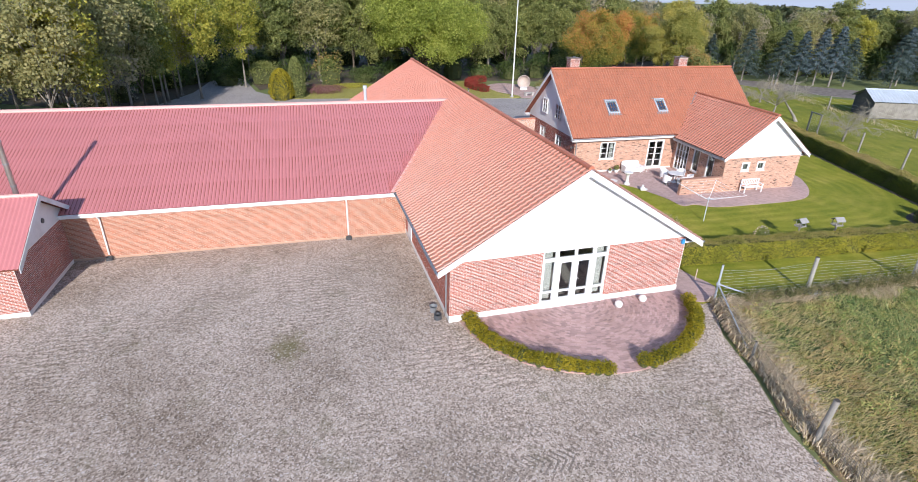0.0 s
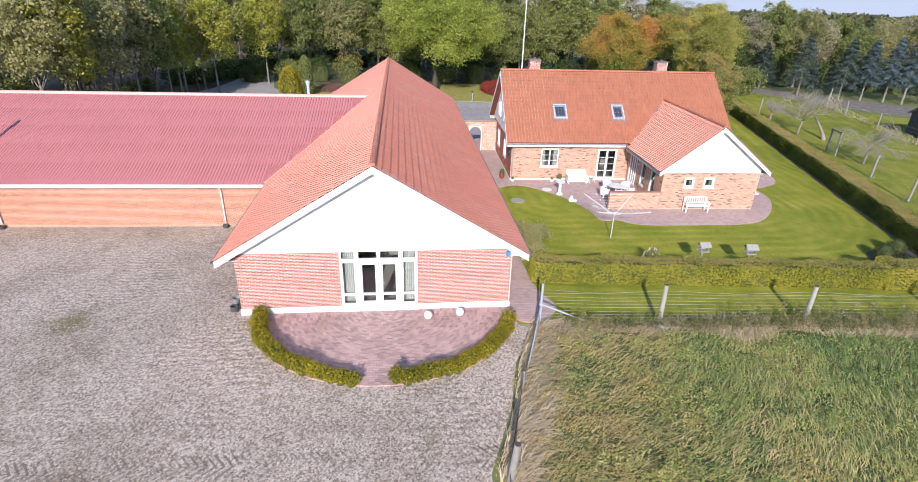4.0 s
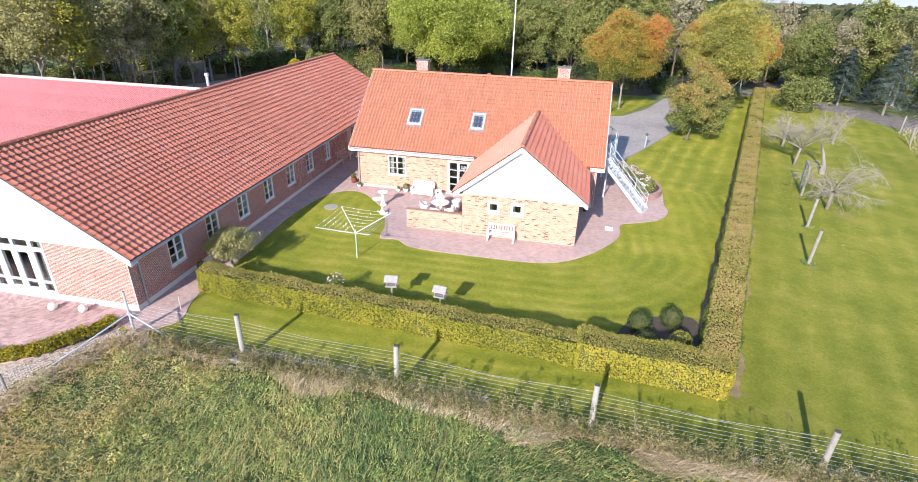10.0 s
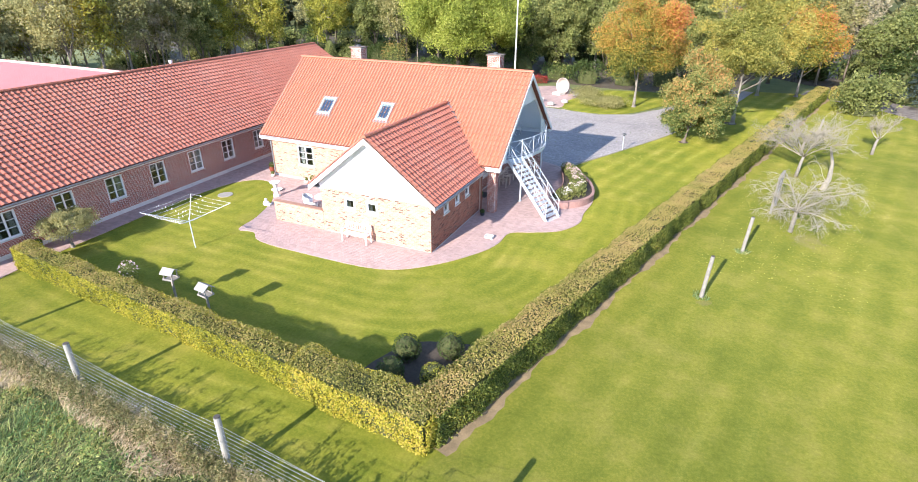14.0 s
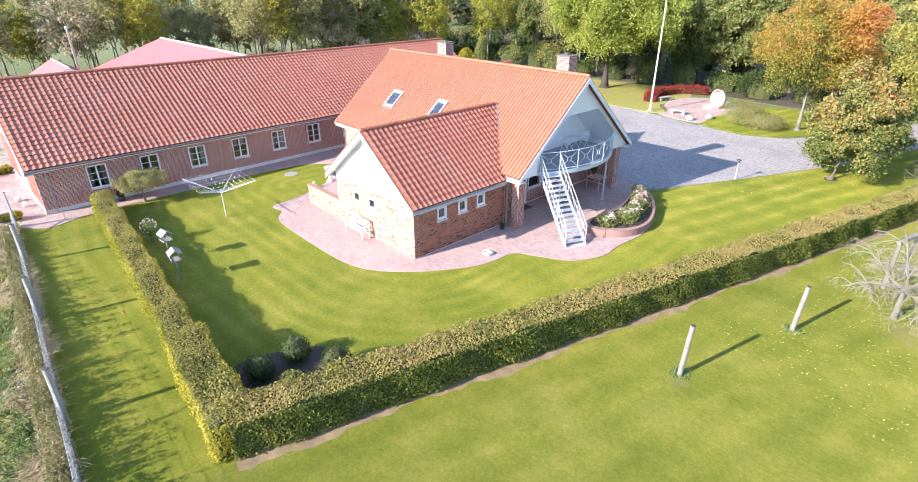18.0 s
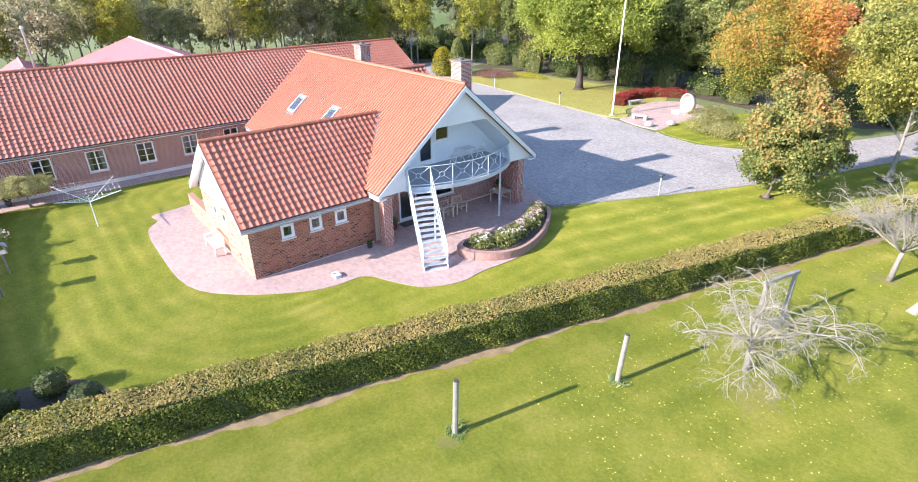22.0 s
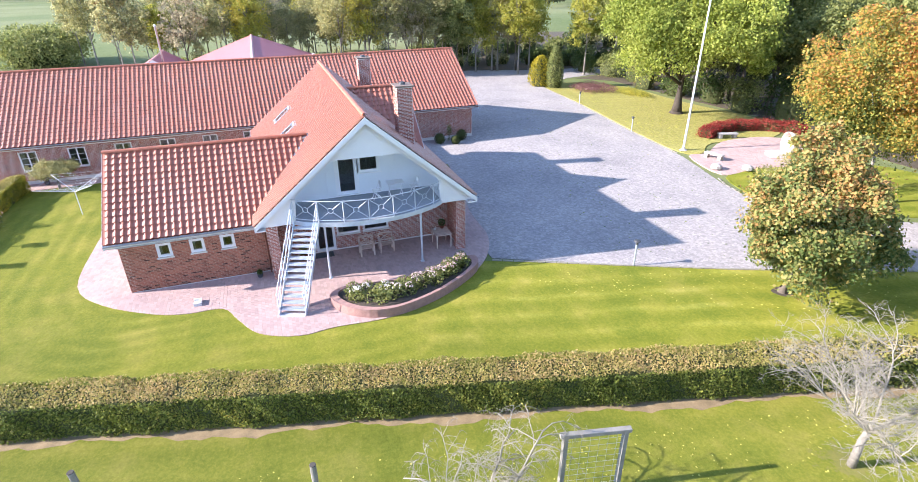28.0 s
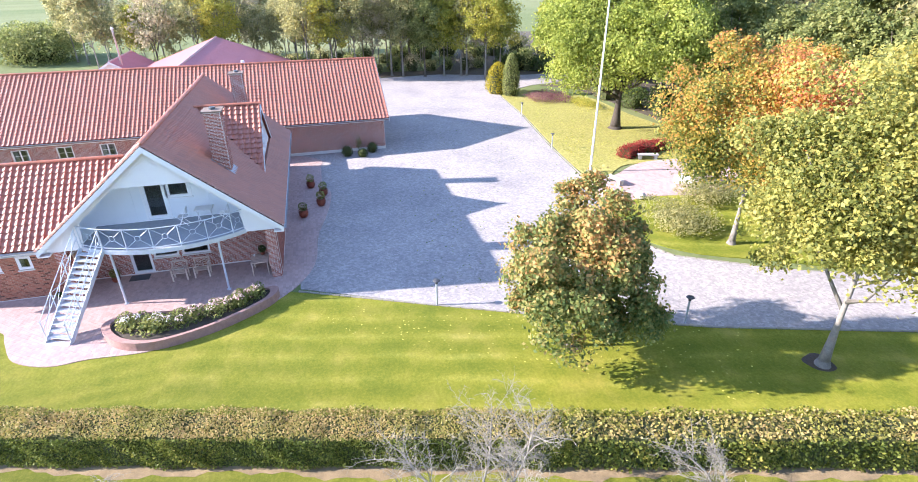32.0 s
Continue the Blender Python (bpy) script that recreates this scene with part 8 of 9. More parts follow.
# ---- fences and posts ----
END_GRAIN = plain("dark_end_grain", (0.07, 0.06, 0.05), 0.9, vary=0.3)


def fence_post(name, at, h, r, mat_, label, group, tilt=(0, 0)):
    ob = thing(name, at, label, "post", group)
    tx, ty = tilt
    g = G()
    branch_tube(g, [Vector((0, 0, -0.2)), Vector((tx * 0.5, ty * 0.5, h * 0.5)), Vector((tx, ty, h))], r, r * 0.93, 12)
    part("pole", g, mat_, ob, smooth=False, fix=False)
    part("end_grain", G().tube((tx, ty, h - 0.01), (tx, ty, h + 0.012), r * 0.95, r * 0.85, 12), END_GRAIN, ob)
    return ob


FP = [(12.35, -1.15), (17.39, -1.4), (23.59, -1.68), (30.26, -2.0), (36.8, -2.3), (43.5, -2.6), (50.5, -2.9)]
for k, (x, y) in enumerate(FP[1:]):
    fence_post("fence_post", (x, y, 0), 1.95, 0.095, CONCRETE if k < 3 else WOOD_GREY, "thick grey weathered fence post", "posts of the field fence", (0.03 * (k % 2), 0.02))
fence_post("corner_post", (12.35, -1.15, 0), 2.0, 0.05, PIPE, "bluish galvanised corner post of the fence", "posts of the field fence")
fence_post("fence_post", (9.75, -9.3, 0), 1.85, 0.10, WOOD_GREY, "leaning grey wooden post at the yard fence", "posts of the field fence", (0.14, -0.05))
fence_post("fence_post", (10.9, -5.2, 0), 0.9, 0.05, WOOD_GREY, "short post in the yard fence", "posts of the field fence")
wire = thing("wire_fence", (24, -1.7, 0), "many thin galvanised wires strung between the posts", "wire fence")
for k in range(10):
    z = 0.25 + k * 0.16
    for j, (a, b) in enumerate(zip(FP, FP[1:])):
        sag = 0.02 + 0.05 * ((k * 5 + j * 3) % 4) / 4 + (0.12 if k == 9 else 0.0)
        m = ((a[0] + b[0]) / 2 - 24, (a[1] + b[1]) / 2 + 1.7, z - sag)
        part("wire", G().path([(a[0] - 24, a[1] + 1.7, z), m, (b[0] - 24, b[1] + 1.7, z)], 0.003, 0.003, 4), WIRE, wire, fix=False)
yw = thing("mesh_fence", (11, -5, 0), "low dark wire mesh between yard and field", "wire fence")
YF = [(12.35, -1.15), (10.9, -5.2), (9.75, -9.3), (9.4, -14)]
rim = [(12.45, -1.35), (11.35, -3.5), (10.75, -6.0), (9.75, -8.6), (9.5, -12), (9.1, -40)]
rim = [((a[0] * (4 - k) + b[0] * k) / 4, (a[1] * (4 - k) + b[1] * k) / 4) for a, b in zip(rim, rim[1:]) for k in range(4)]
sheet("field_rim", [(x - 0.14 - 0.09 * math.sin(y * 2.3) - 0.05 * math.sin(y * 6.1), y) for x, y in rim] + [(x + 0.55 + 0.12 * math.sin(y * 3.1), y) for x, y in rim[::-1]], -0.2, 0.11, SOIL_EDGE, "dry trodden soil along the field's edge", "soil strip")
for k in range(10):
    part("wire", G().path([(x - 11, y + 5, 0.08 + k * 0.09) for x, y in YF], 0.004, 0.004, 4), DARK, yw, fix=False)
g = G()
for a, b in zip(YF, YF[1:]):
    n = int(math.hypot(b[0] - a[0], b[1] - a[1]) / 0.09)
    for j in range(n):
        t = j / n
        x, y = a[0] + (b[0] - a[0]) * t - 11, a[1] + (b[1] - a[1]) * t + 5
        g.tube((x, y, 0.05), (x, y, 0.9), 0.004, n=3, caps=False)
tagged(part("mesh", g, DARK, yw, fix=False), kind="stuff")
br = thing("corner_brace", (12.35, -1.15, 0), "slanting galvanised brace pipes at the fence corner", "brace")
part("pipe", G().tube((0, 0, 1.0), (2.3, -0.25, 0.12), 0.032, n=10), PIPE, br)
part("pipe", G().tube((0, 0, 1.0), (-1.35, -3.9, 0.12), 0.032, n=10), PIPE, br)
part("clamp", G().tube((0, 0, 0.94), (0, 0, 1.06), 0.085, n=12), PIPE, br)
trough = thing("feeding_block", (17.5, -1.75, 0.1), "low concrete block with two dark round bowls at the post's foot", "trough", turn=-4)
part("block", G().box(-0.62, -0.17, -0.1, 0.62, 0.17, 0.2), CONCRETE, trough)
for x in (-0.33, 0.33):
    part("bowl", G().lathe([(0.05, 0.19), (0.12, 0.2), (0.15, 0.24), (0.165, 0.25), (0.13, 0.255), (0.1, 0.215)], 14, at=(x, 0, 0)), DARK, trough)
for k, (x, y, h, tl) in enumerate(((41.45, 13.0, 2.0, (0.1, -0.03)), (43.08, 18.36, 1.9, (0.1, 0.02)), (48.9, 43.2, 1.9, (0.1, 0)))):
    fence_post("orchard_post", (x, y, 0), h, 0.085, WOOD_GREY, "weathered round wooden post standing in the orchard", "posts in the orchard", tl)


# ---- bare apple trees ----
LICHEN = plain("lichened_twig", (0.255, 0.23, 0.18), 0.9, vary=0.3, scale=7.0, bump=0)


def apple(seed, at, spread, h, label, lean=(0.3, 0.2), n_main=6, droop=0.2):
    rr = random.Random(seed)
    ob = thing("apple_tree", at, label, "tree", "old apple trees")
    g = G()
    fork = Vector((lean[0], lean[1], h * 0.36))
    g.path([Vector((0, 0, -0.1)), Vector((lean[0] * 0.25, lean[1] * 0.5, h * 0.14)), Vector((lean[0] * 0.5, lean[1] * 0.9, h * 0.26)), fork], 0.12, 0.085, 9)
    part("trunk", g, BARK_PALE, ob, smooth=True, fix=False)
    twig = G()

    def grow(g, p, d, length, r, depth):
        pts, q = [p], p
        steps = (5, 4, 4, 3)[depth]
        for k in range(steps):
            sag = droop * (0.3 + 0.35 * depth + 0.6 * k / steps)
            d = (d + Vector((rr.uniform(-0.32, 0.32), rr.uniform(-0.32, 0.32), rr.uniform(-0.18, 0.26) - sag))).normalized()
            q = q + d * (length / steps)
            q.z = max(q.z, 0.25)
            pts.append(q)
        g.path(pts, r, max(r * 0.35, 0.0025), 7 if depth == 0 else 4)
        if depth == 3:
            return
        for k in range((15, 8, 4)[depth]):
            t = rr.uniform(0.22, 1.0)
            j = min(int(t * steps), steps - 1)
            s = pts[j] + (pts[j + 1] - pts[j]) * (t * steps - j)
            nd = (d * 0.5 + Vector((rr.uniform(-1, 1), rr.uniform(-1, 1), rr.uniform(-0.2, 0.95)))).normalized()
            grow(twig, s, nd, length * rr.uniform(0.3, 0.52), max(r * 0.36, 0.0036), depth + 1)

    for k in range(n_main):
        a = k * math.tau / n_main + rr.uniform(-0.4, 0.4)
        g = G()
        grow(g, fork, Vector((math.cos(a), math.sin(a), rr.uniform(0.45, 1.1))).normalized(), spread * rr.uniform(0.75, 1.0), 0.046, 0)
        part("limb", g, LICHEN, ob, smooth=True, fix=False)
    t = part("twig_mass", twig, LICHEN, ob, "bare pale lichened twigs", fix=False)
    tagged(t, kind="stuff")
    return ob


apple(1, (45.45, 22.1, 0), 3.0, 3.3, "old bare apple tree with drooping pale lichened twigs", (0.0, -0.1), 7, 0.3)
apple(2, (46.6, 32.6, 0), 3.35, 4.0, "old bare apple tree with upright pale twigs", (0.1, -0.15), 8, 0.11)
apple(3, (47.4, 38.6, 0), 1.9, 2.8, "small bare apple tree far along the orchard", (0.1, 0.1), 5, 0.12)
apple(5, (52.4, 40.9, 0), 1.7, 3.4, "thin young bare fruit tree in the orchard", (0.1, 0.1), 4, 0.0)
logt = thing("leaning_trunk", (47.9, 30.3, 0), "thick leaning pale old trunk", "tree trunk")
g = G()
branch_tube(g, [Vector((0, 0, -0.05)), Vector((0.35, 0.9, 0.5)), Vector((0.5, 2.0, 1.2)), Vector((0.3, 2.9, 2.1))], 0.2, 0.06, 9)
part("trunk", g, LICHEN, logt, smooth=True, fix=False)

fr = thing("wooden_frame", (44.8, 25.2, 0), "grey weathered timber frame with wire netting in the orchard", "frame")
for t in (-1, 1):
    part("upright", G().bar((0.17 * t, 0.77 * t, -0.05), (0.17 * t, 0.77 * t, 2.06), 0.12), WOOD_GREY, fr)
part("crossbar", G().bar((-0.2, -0.9, 2.12), (0.2, 0.9, 2.12), 0.14, 0.11), WOOD_GREY, fr)
for t in (-1, 1):
    part("bolt", G().tube((0.17 * t - 0.08, 0.77 * t, 2.12), (0.17 * t - 0.05, 0.77 * t, 2.12), 0.016, n=6), ZINC, fr)
for k in range(9):
    z = 0.28 + 0.2 * k
    part("wire", G().tube((-0.155, -0.72, z), (0.155, 0.72, z), 0.004, n=4), WIRE, fr, fix=False)
for k in range(6):
    q = -0.8 + 0.32 * k
    part("wire", G().tube((0.155 * q, 0.72 * q, 0.25), (0.155 * q, 0.72 * q, 2.05), 0.004, n=4), WIRE, fr, fix=False)

# shed beyond the orchard
hut = thing("field_shed", (62.7, 31.0, 0), "old timber shed with dark gable and bluish sheet roof", "shed", turn=-20.6)
BOARD_PALE = plain("peeling_pale_boards", (0.25, 0.235, 0.205), 0.9, vary=0.3, scale=2.0, stain=(0.14, 0.12, 0.10))
BOARD_DARK = plain("dark_boards", (0.085, 0.085, 0.085), 0.85, vary=0.3, scale=3.0)
part("wall", G().box(-3.6, -2.05, 0, 3.6, -1.97, 2.1), BOARD_DARK, hut)
part("wall", G().box(-3.6, 1.97, 0, 3.6, 2.05, 2.1), BOARD_DARK, hut)
for x in (-3.6, 3.52):
    part("gable_wall", G().extrude([(x, -1.97, 0), (x, 1.97, 0), (x, 1.97, 2.1), (x, 0, 3.0), (x, -1.97, 2.1)], (0.08, 0, 0)), BOARD_DARK, hut)
rb_ = random.Random(12)
for k in range(36):
    x = -3.6 + k * 0.2
    part("board", G().box(x, -2.085, 0.06 + rb_.uniform(0, 0.08), x + 0.18, -2.052, 2.08), BOARD_PALE, hut)
for k in range(19):
    y = -1.95 + k * 0.205
    part("board", G().box(-3.635, y, 0.05 + rb_.uniform(0, 0.06), -3.602, y + 0.185, 2.1 + 0.9 * (1 - abs(y + 0.09) / 1.97) - 0.05), BOARD_DARK, hut)
BLUE_SHEET = plain("bluish_roof_sheet", (0.40, 0.45, 0.50), 0.45, vary=0.1, scale=0.8, stain=(0.30, 0.33, 0.34))
for sg in (-1, 1):
    k = 84
    v = [(-3.95 + 7.9 * j / k, sg * y, z + 0.025 * math.cos(j * math.pi / 2)) for j in range(k + 1) for y, z in ((2.4, 2.0), (0.0, 3.1))]
    part("roof_sheet", G().add(v, [(2 * j, 2 * j + 2, 2 * j + 3, 2 * j + 1) for j in range(k)]), BLUE_SHEET, hut, "bluish corrugated roof", fix=False)
part("ridge_cap", G().tube((-3.98, 0, 3.1), (3.98, 0, 3.1), 0.09, n=8), BLUE_SHEET, hut)

# fence along the track
OF = [(68.5, 57.0), (65.0, 52.6), (61.2, 48.1), (59.6, 42.5), (57.7, 35.3), (56.2, 28.6), (54.6, 21.8), (52.8, 14.5), (50.9, 6.0)]
for k, (x, y) in enumerate(OF):
    fence_post("fence_post", (x, y, 0), 1.75, 0.08, WOOD_GREY, "grey wooden post in the fence by the track", "posts of the track fence", (0.1 * (k % 3 - 1), 0.05))
ow = thing("wire_fence", (58, 36, 0), "sagging wires of the fence by the track", "wire fence")
for k in range(4):
    for a, b in zip(OF, OF[1:]):
        z = 0.3 + 0.38 * k
        part("wire", G().path([(a[0] - 58, a[1] - 36, z), ((a[0] + b[0]) / 2 - 58, (a[1] + b[1]) / 2 - 36, z - 0.05), (b[0] - 58, b[1] - 36, z)], 0.005, 0.005, 4), WIRE, ow, fix=False)
fy = [p[1] for p in OF][::-1]
fx = [p[0] for p in OF][::-1]
grass("track_grass", 16000, (50, 71), (4, 57), lambda x, y: (x > np.interp(y, fy, fx) - 0.3) & (x < np.interp(y, fy, fx) + 1.9), (0.2, 0.45), 0.04, GRASS_DRY, 41, "uncut straw and green grass along the track fence", 0.0)


# ---- garden things ----
ROOF_FELT = plain("pale_roof_boards", (0.29, 0.28, 0.27), 0.8, vary=0.2, scale=8.0)


def bird_table(at, turn):
    ob = thing("bird_table", at, "grey wooden bird table with a pitched roof", "bird table", "bird tables on the lawn", turn)
    part("post", G().bar((0, 0, -0.05), (0, 0, 1.02), 0.07), WOOD_GREY, ob)
    part("tray", G().box(-0.25, -0.2, 1.02, 0.25, 0.2, 1.05).box(-0.25, -0.2, 1.05, 0.25, -0.18, 1.1).box(-0.25, 0.18, 1.05, 0.25, 0.2, 1.1), WOOD_GREY, ob)
    for x in (-0.2, 0.2):
        for y in (-0.15, 0.15):
            part("leg", G().bar((x, y, 1.05), (x, y, 1.36), 0.03), WOOD_GREY, ob)
    for s in (-1, 1):
        part("roof", G().extrude([(-0.29, s * 0.26, 1.31), (0.29, s * 0.26, 1.31), (0.29, 0, 1.5), (-0.29, 0, 1.5)], (0, 0, 0.025)), ROOF_FELT, ob)
    return ob


bird_table((21.59, 3.55, 0), 8)
bird_table((23.88, 3.24, 0), -6)
dryer = thing("rotary_dryer", (18.3, 7.4, 0), "white rotary clothes dryer with pegs on its lines", "clothes dryer", turn=43)
part("pole", G().tube((0, 0, -0.05), (0, 0, 1.62), 0.026, n=8), STEEL, dryer)
tips = []
for k in range(4):
    a = k * math.pi / 2
    tip = Vector((math.cos(a) * 2.0, math.sin(a) * 2.0, 2.15))
    tips.append(tip)
    part("arm", G().tube((0, 0, 1.42), tip, 0.018, n=6), WHITE, dryer)
for j in range(6):
    g = G()
    f = 0.3 + 0.14 * j
    q = [Vector((0, 0, 1.42)).lerp(t, f) for t in tips]
    loop = []
    for a, b in zip(q, q[1:] + q[:1]):
        loop += [a, (a + b) / 2 - Vector((0, 0, 0.04))]
    g.path(loop + [q[0]], 0.006, 0.006, 3)
    part("line", g, WHITE, dryer, fix=False)
rp = random.Random(3)
for j in range(26):
    f = 0.3 + 0.14 * rp.randrange(6)
    k = rp.randrange(2)
    p = Vector((0, 0, 1.42)).lerp(tips[k].lerp(tips[k + 1], rp.uniform(0.15, 0.85)), f)
    part("peg", G().box(p.x - 0.012, p.y - 0.012, p.z - 0.06, p.x + 0.012, p.y + 0.012, p.z + 0.03), WHITE, dryer)
single("manhole_cover", G().lathe([(0.45, 0.0), (0.45, 0.03), (0.38, 0.04), (0.36, 0.035)], 22), CONCRETE, "round concrete manhole cover in the lawn", "manhole cover", at=(14.0, 13.45, 0))


def bench(at, turn, length, label, mat_, group="", depth=0.5, cross=False, name="bench"):
    ob = thing(name, at, label, "bench" if length > 1 else "chair", group, turn)
    h = length / 2
    for x in (-h, h):
        part("leg", G().box(x - 0.035, -depth / 2, 0, x + 0.035, -depth / 2 + 0.06, 0.62), mat_, ob)
        part("leg", G().box(x - 0.035, depth / 2 - 0.06, 0, x + 0.035, depth / 2, 0.92), mat_, ob)
        part("armrest", G().box(x - 0.045, -depth / 2 - 0.03, 0.62, x + 0.045, depth / 2, 0.66), mat_, ob)
    for k in range(4):
        y = -depth / 2 + 0.02 + k * (depth - 0.08) / 4
        part("seat_slat", G().box(-h + 0.035, y, 0.40, h - 0.035, y + (depth - 0.08) / 4 - 0.015, 0.43), mat_, ob)
    part("rail", G().box(-h + 0.035, depth / 2 - 0.05, 0.86, h - 0.035, depth / 2 - 0.01, 0.94), mat_, ob)
    part("rail", G().box(-h + 0.035, depth / 2 - 0.05, 0.5, h - 0.035, depth / 2 - 0.01, 0.55), mat_, ob)
    if cross:
        n = max(1, round(length / 0.6))
        for k in range(n):
            x0, x1 = -h + 0.035 + k * (length - 0.07) / n, -h + 0.035 + (k + 1) * (length - 0.07) / n
            part("cross_slat", G().bar((x0, depth / 2 - 0.03, 0.54), (x1, depth / 2 - 0.03, 0.88), 0.03).bar((x0, depth / 2 - 0.03, 0.88), (x1, depth / 2 - 0.03, 0.54), 0.03), mat_, ob)
    else:
        n = int(length / 0.14)
        for k in range(n):
            x = -h + 0.06 + k * (length - 0.14) / max(1, n - 1)
            part("back_slat", G().box(x, depth / 2 - 0.045, 0.54, x + 0.05, depth / 2 - 0.02, 0.88), mat_, ob)
    return ob


bench((25.22, 11.36, 0.03), 0, 1.45, "white painted slatted garden bench against the annex wall", WHITE)
bench((29.2, 22.22, 0.03), 90, 0.66, "greyed teak armchair with a crossed back on the porch", WOOD_TEAK, "porch chairs", cross=True, name="armchair")
bench((29.12, 23.22, 0.03), 90, 0.66, "greyed teak armchair with a crossed back on the porch", WOOD_TEAK, "porch chairs", cross=True, name="armchair")
bench((10.95, 22.4, 0.03), 90, 1.4, "weathered wooden bench by the wing's wall", WOOD_TEAK)
# wicker sofa
sofa = thing("wicker_sofa", (19.0, 17.15, 0.03), "white wicker garden sofa against the house wall", "sofa")
part("seat", G().box(-0.72, -0.35, 0.12, 0.72, 0.3, 0.42), WHITE, sofa)
part("backrest", G().extrude([(-0.75, 0.22, 0.3), (0.75, 0.22, 0.3), (0.75, 0.32, 0.76), (0.62, 0.34, 0.86), (-0.62, 0.34, 0.86), (-0.75, 0.32, 0.76)], (0, 0.07, 0)), WHITE, sofa)
for x in (-0.76, 0.68):
    part("armrest", G().box(x, -0.36, 0.1, x + 0.09, 0.28, 0.58), WHITE, sofa)
for x in (-0.7, 0.62):
    for y in (-0.32, 0.24):
        part("leg", G().box(x, y, 0, x + 0.06, y + 0.06, 0.12), WHITE, sofa)


def wicker_chair(at, turn):
    ob = thing("wicker_chair", at, "white wicker tub chair at the round table", "chair", "chairs round the garden table", turn)
    part("seat", G().lathe([(0.24, 0.36), (0.27, 0.38), (0.27, 0.43), (0.22, 0.45)], 14), WHITE, ob)
    k = 12
    v = []
    for r, z in ((0.27, 0.2), (0.31, 0.66)):
        v += [(math.sin(a) * r, math.cos(a) * r, z + (0.16 * max(0, math.cos(a)) if z > 0.5 else 0)) for a in [math.pi * (-0.62 + 1.24 * j / k) for j in range(k + 1)]]
    v += [(x * 1.1, y * 1.1, z) for x, y, z in v]
    n = k + 1
    f = [(j, j + 1, n + j + 1, n + j) for j in range(k)] + [(2 * n + j, 3 * n + j, 3 * n + j + 1, 2 * n + j + 1) for j in range(k)] + [(n + j, n + j + 1, 3 * n + j + 1, 3 * n + j) for j in range(k)]
    part("backrest", G().add(v, f), WHITE, ob)
    for a in (0.6, 2.2, 3.9, 5.5):
        part("leg", G().tube((math.cos(a) * 0.22, math.sin(a) * 0.22, 0), (math.cos(a) * 0.2, math.sin(a) * 0.2, 0.38), 0.02, n=6), WHITE, ob)


tb = thing("round_table", (20.95, 14.35, 0.03), "round white garden table", "table")
part("tabletop", G().lathe([(0.5, 0.69), (0.56, 0.70), (0.56, 0.73), (0.5, 0.74)], 24), WHITE, tb)
part("column", G().lathe([(0.24, 0.0), (0.2, 0.05), (0.05, 0.12), (0.045, 0.62), (0.2, 0.69)], 14), WHITE, tb)
for k, a in enumerate((200, 265, 320, 30, 110)):
    wicker_chair((20.95 + 0.95 * math.cos(radians(a)), 14.35 + 0.95 * math.sin(radians(a)), 0.03), a - 90)
st = thing("side_table", (20.1, 17.1, 0.03), "small white plant stool", "stool")
part("top", G().box(-0.22, -0.2, 0.42, 0.22, 0.2, 0.45), WHITE, st)
for x in (-0.18, 0.15):
    for y in (-0.17, 0.14):
        part("leg", G().box(x, y, 0, x + 0.03, y + 0.03, 0.42), WHITE, st)
single("bird_bath", G().lathe([(0.23, 0.0), (0.23, 0.07), (0.17, 0.12), (0.12, 0.2), (0.1, 0.5), (0.12, 0.72), (0.17, 0.8), (0.32, 0.88), (0.34, 0.95), (0.27, 0.93), (0.05, 0.88)], 18), WHITE_DIRTY, "white stone pedestal bird bath on the patio", "bird bath", at=(17.1, 14.6, 0.03), smooth=True)
single("garden_ornament", G().lathe([(0.14, 0.0), (0.2, 0.1), (0.16, 0.22), (0.06, 0.3), (0.1, 0.36), (0.05, 0.42)], 12).box(0.1, -0.1, 0.0, 0.35, 0.1, 0.12), WHITE_DIRTY, "small white stone ornament at the patio's edge", "ornament", at=(17.55, 13.2, 0.03))
single("stone_block", G().box(-0.22, -0.15, 0, 0.22, 0.15, 0.06).box(-0.22, -0.15, 0.06, -0.16, 0.15, 0.14).box(0.16, -0.15, 0.06, 0.22, 0.15, 0.14).box(-0.16, 0.1, 0.06, 0.16, 0.15, 0.14), WHITE_DIRTY, "small pale stone water dish on the pavers", "water dish", at=(31.2, 14.6, 0.03))
# low wall of the patio
lw = thing("low_wall", (21.25, 11.9, 0), "low buff brick wall sheltering the patio", "garden wall")
part("wall_core", G().box(-1.65, -0.12, 0, 1.63, 0.12, 1.12), MORTAR_BUFF, lw)
for o, u, ln in (((-1.65, -0.12), (1, 0), 3.28), ((1.63, 0.12), (-1, 0), 3.28), ((-1.65, 0.12), (0, -1), 0.24)):
    bricks(lw, o, u, ln, 0.02, 1.11, [], BUFF)
part("coping", G().box(-1.68, -0.15, 1.12, 1.63, 0.15, 1.18), BRICK_BUFF, lw)


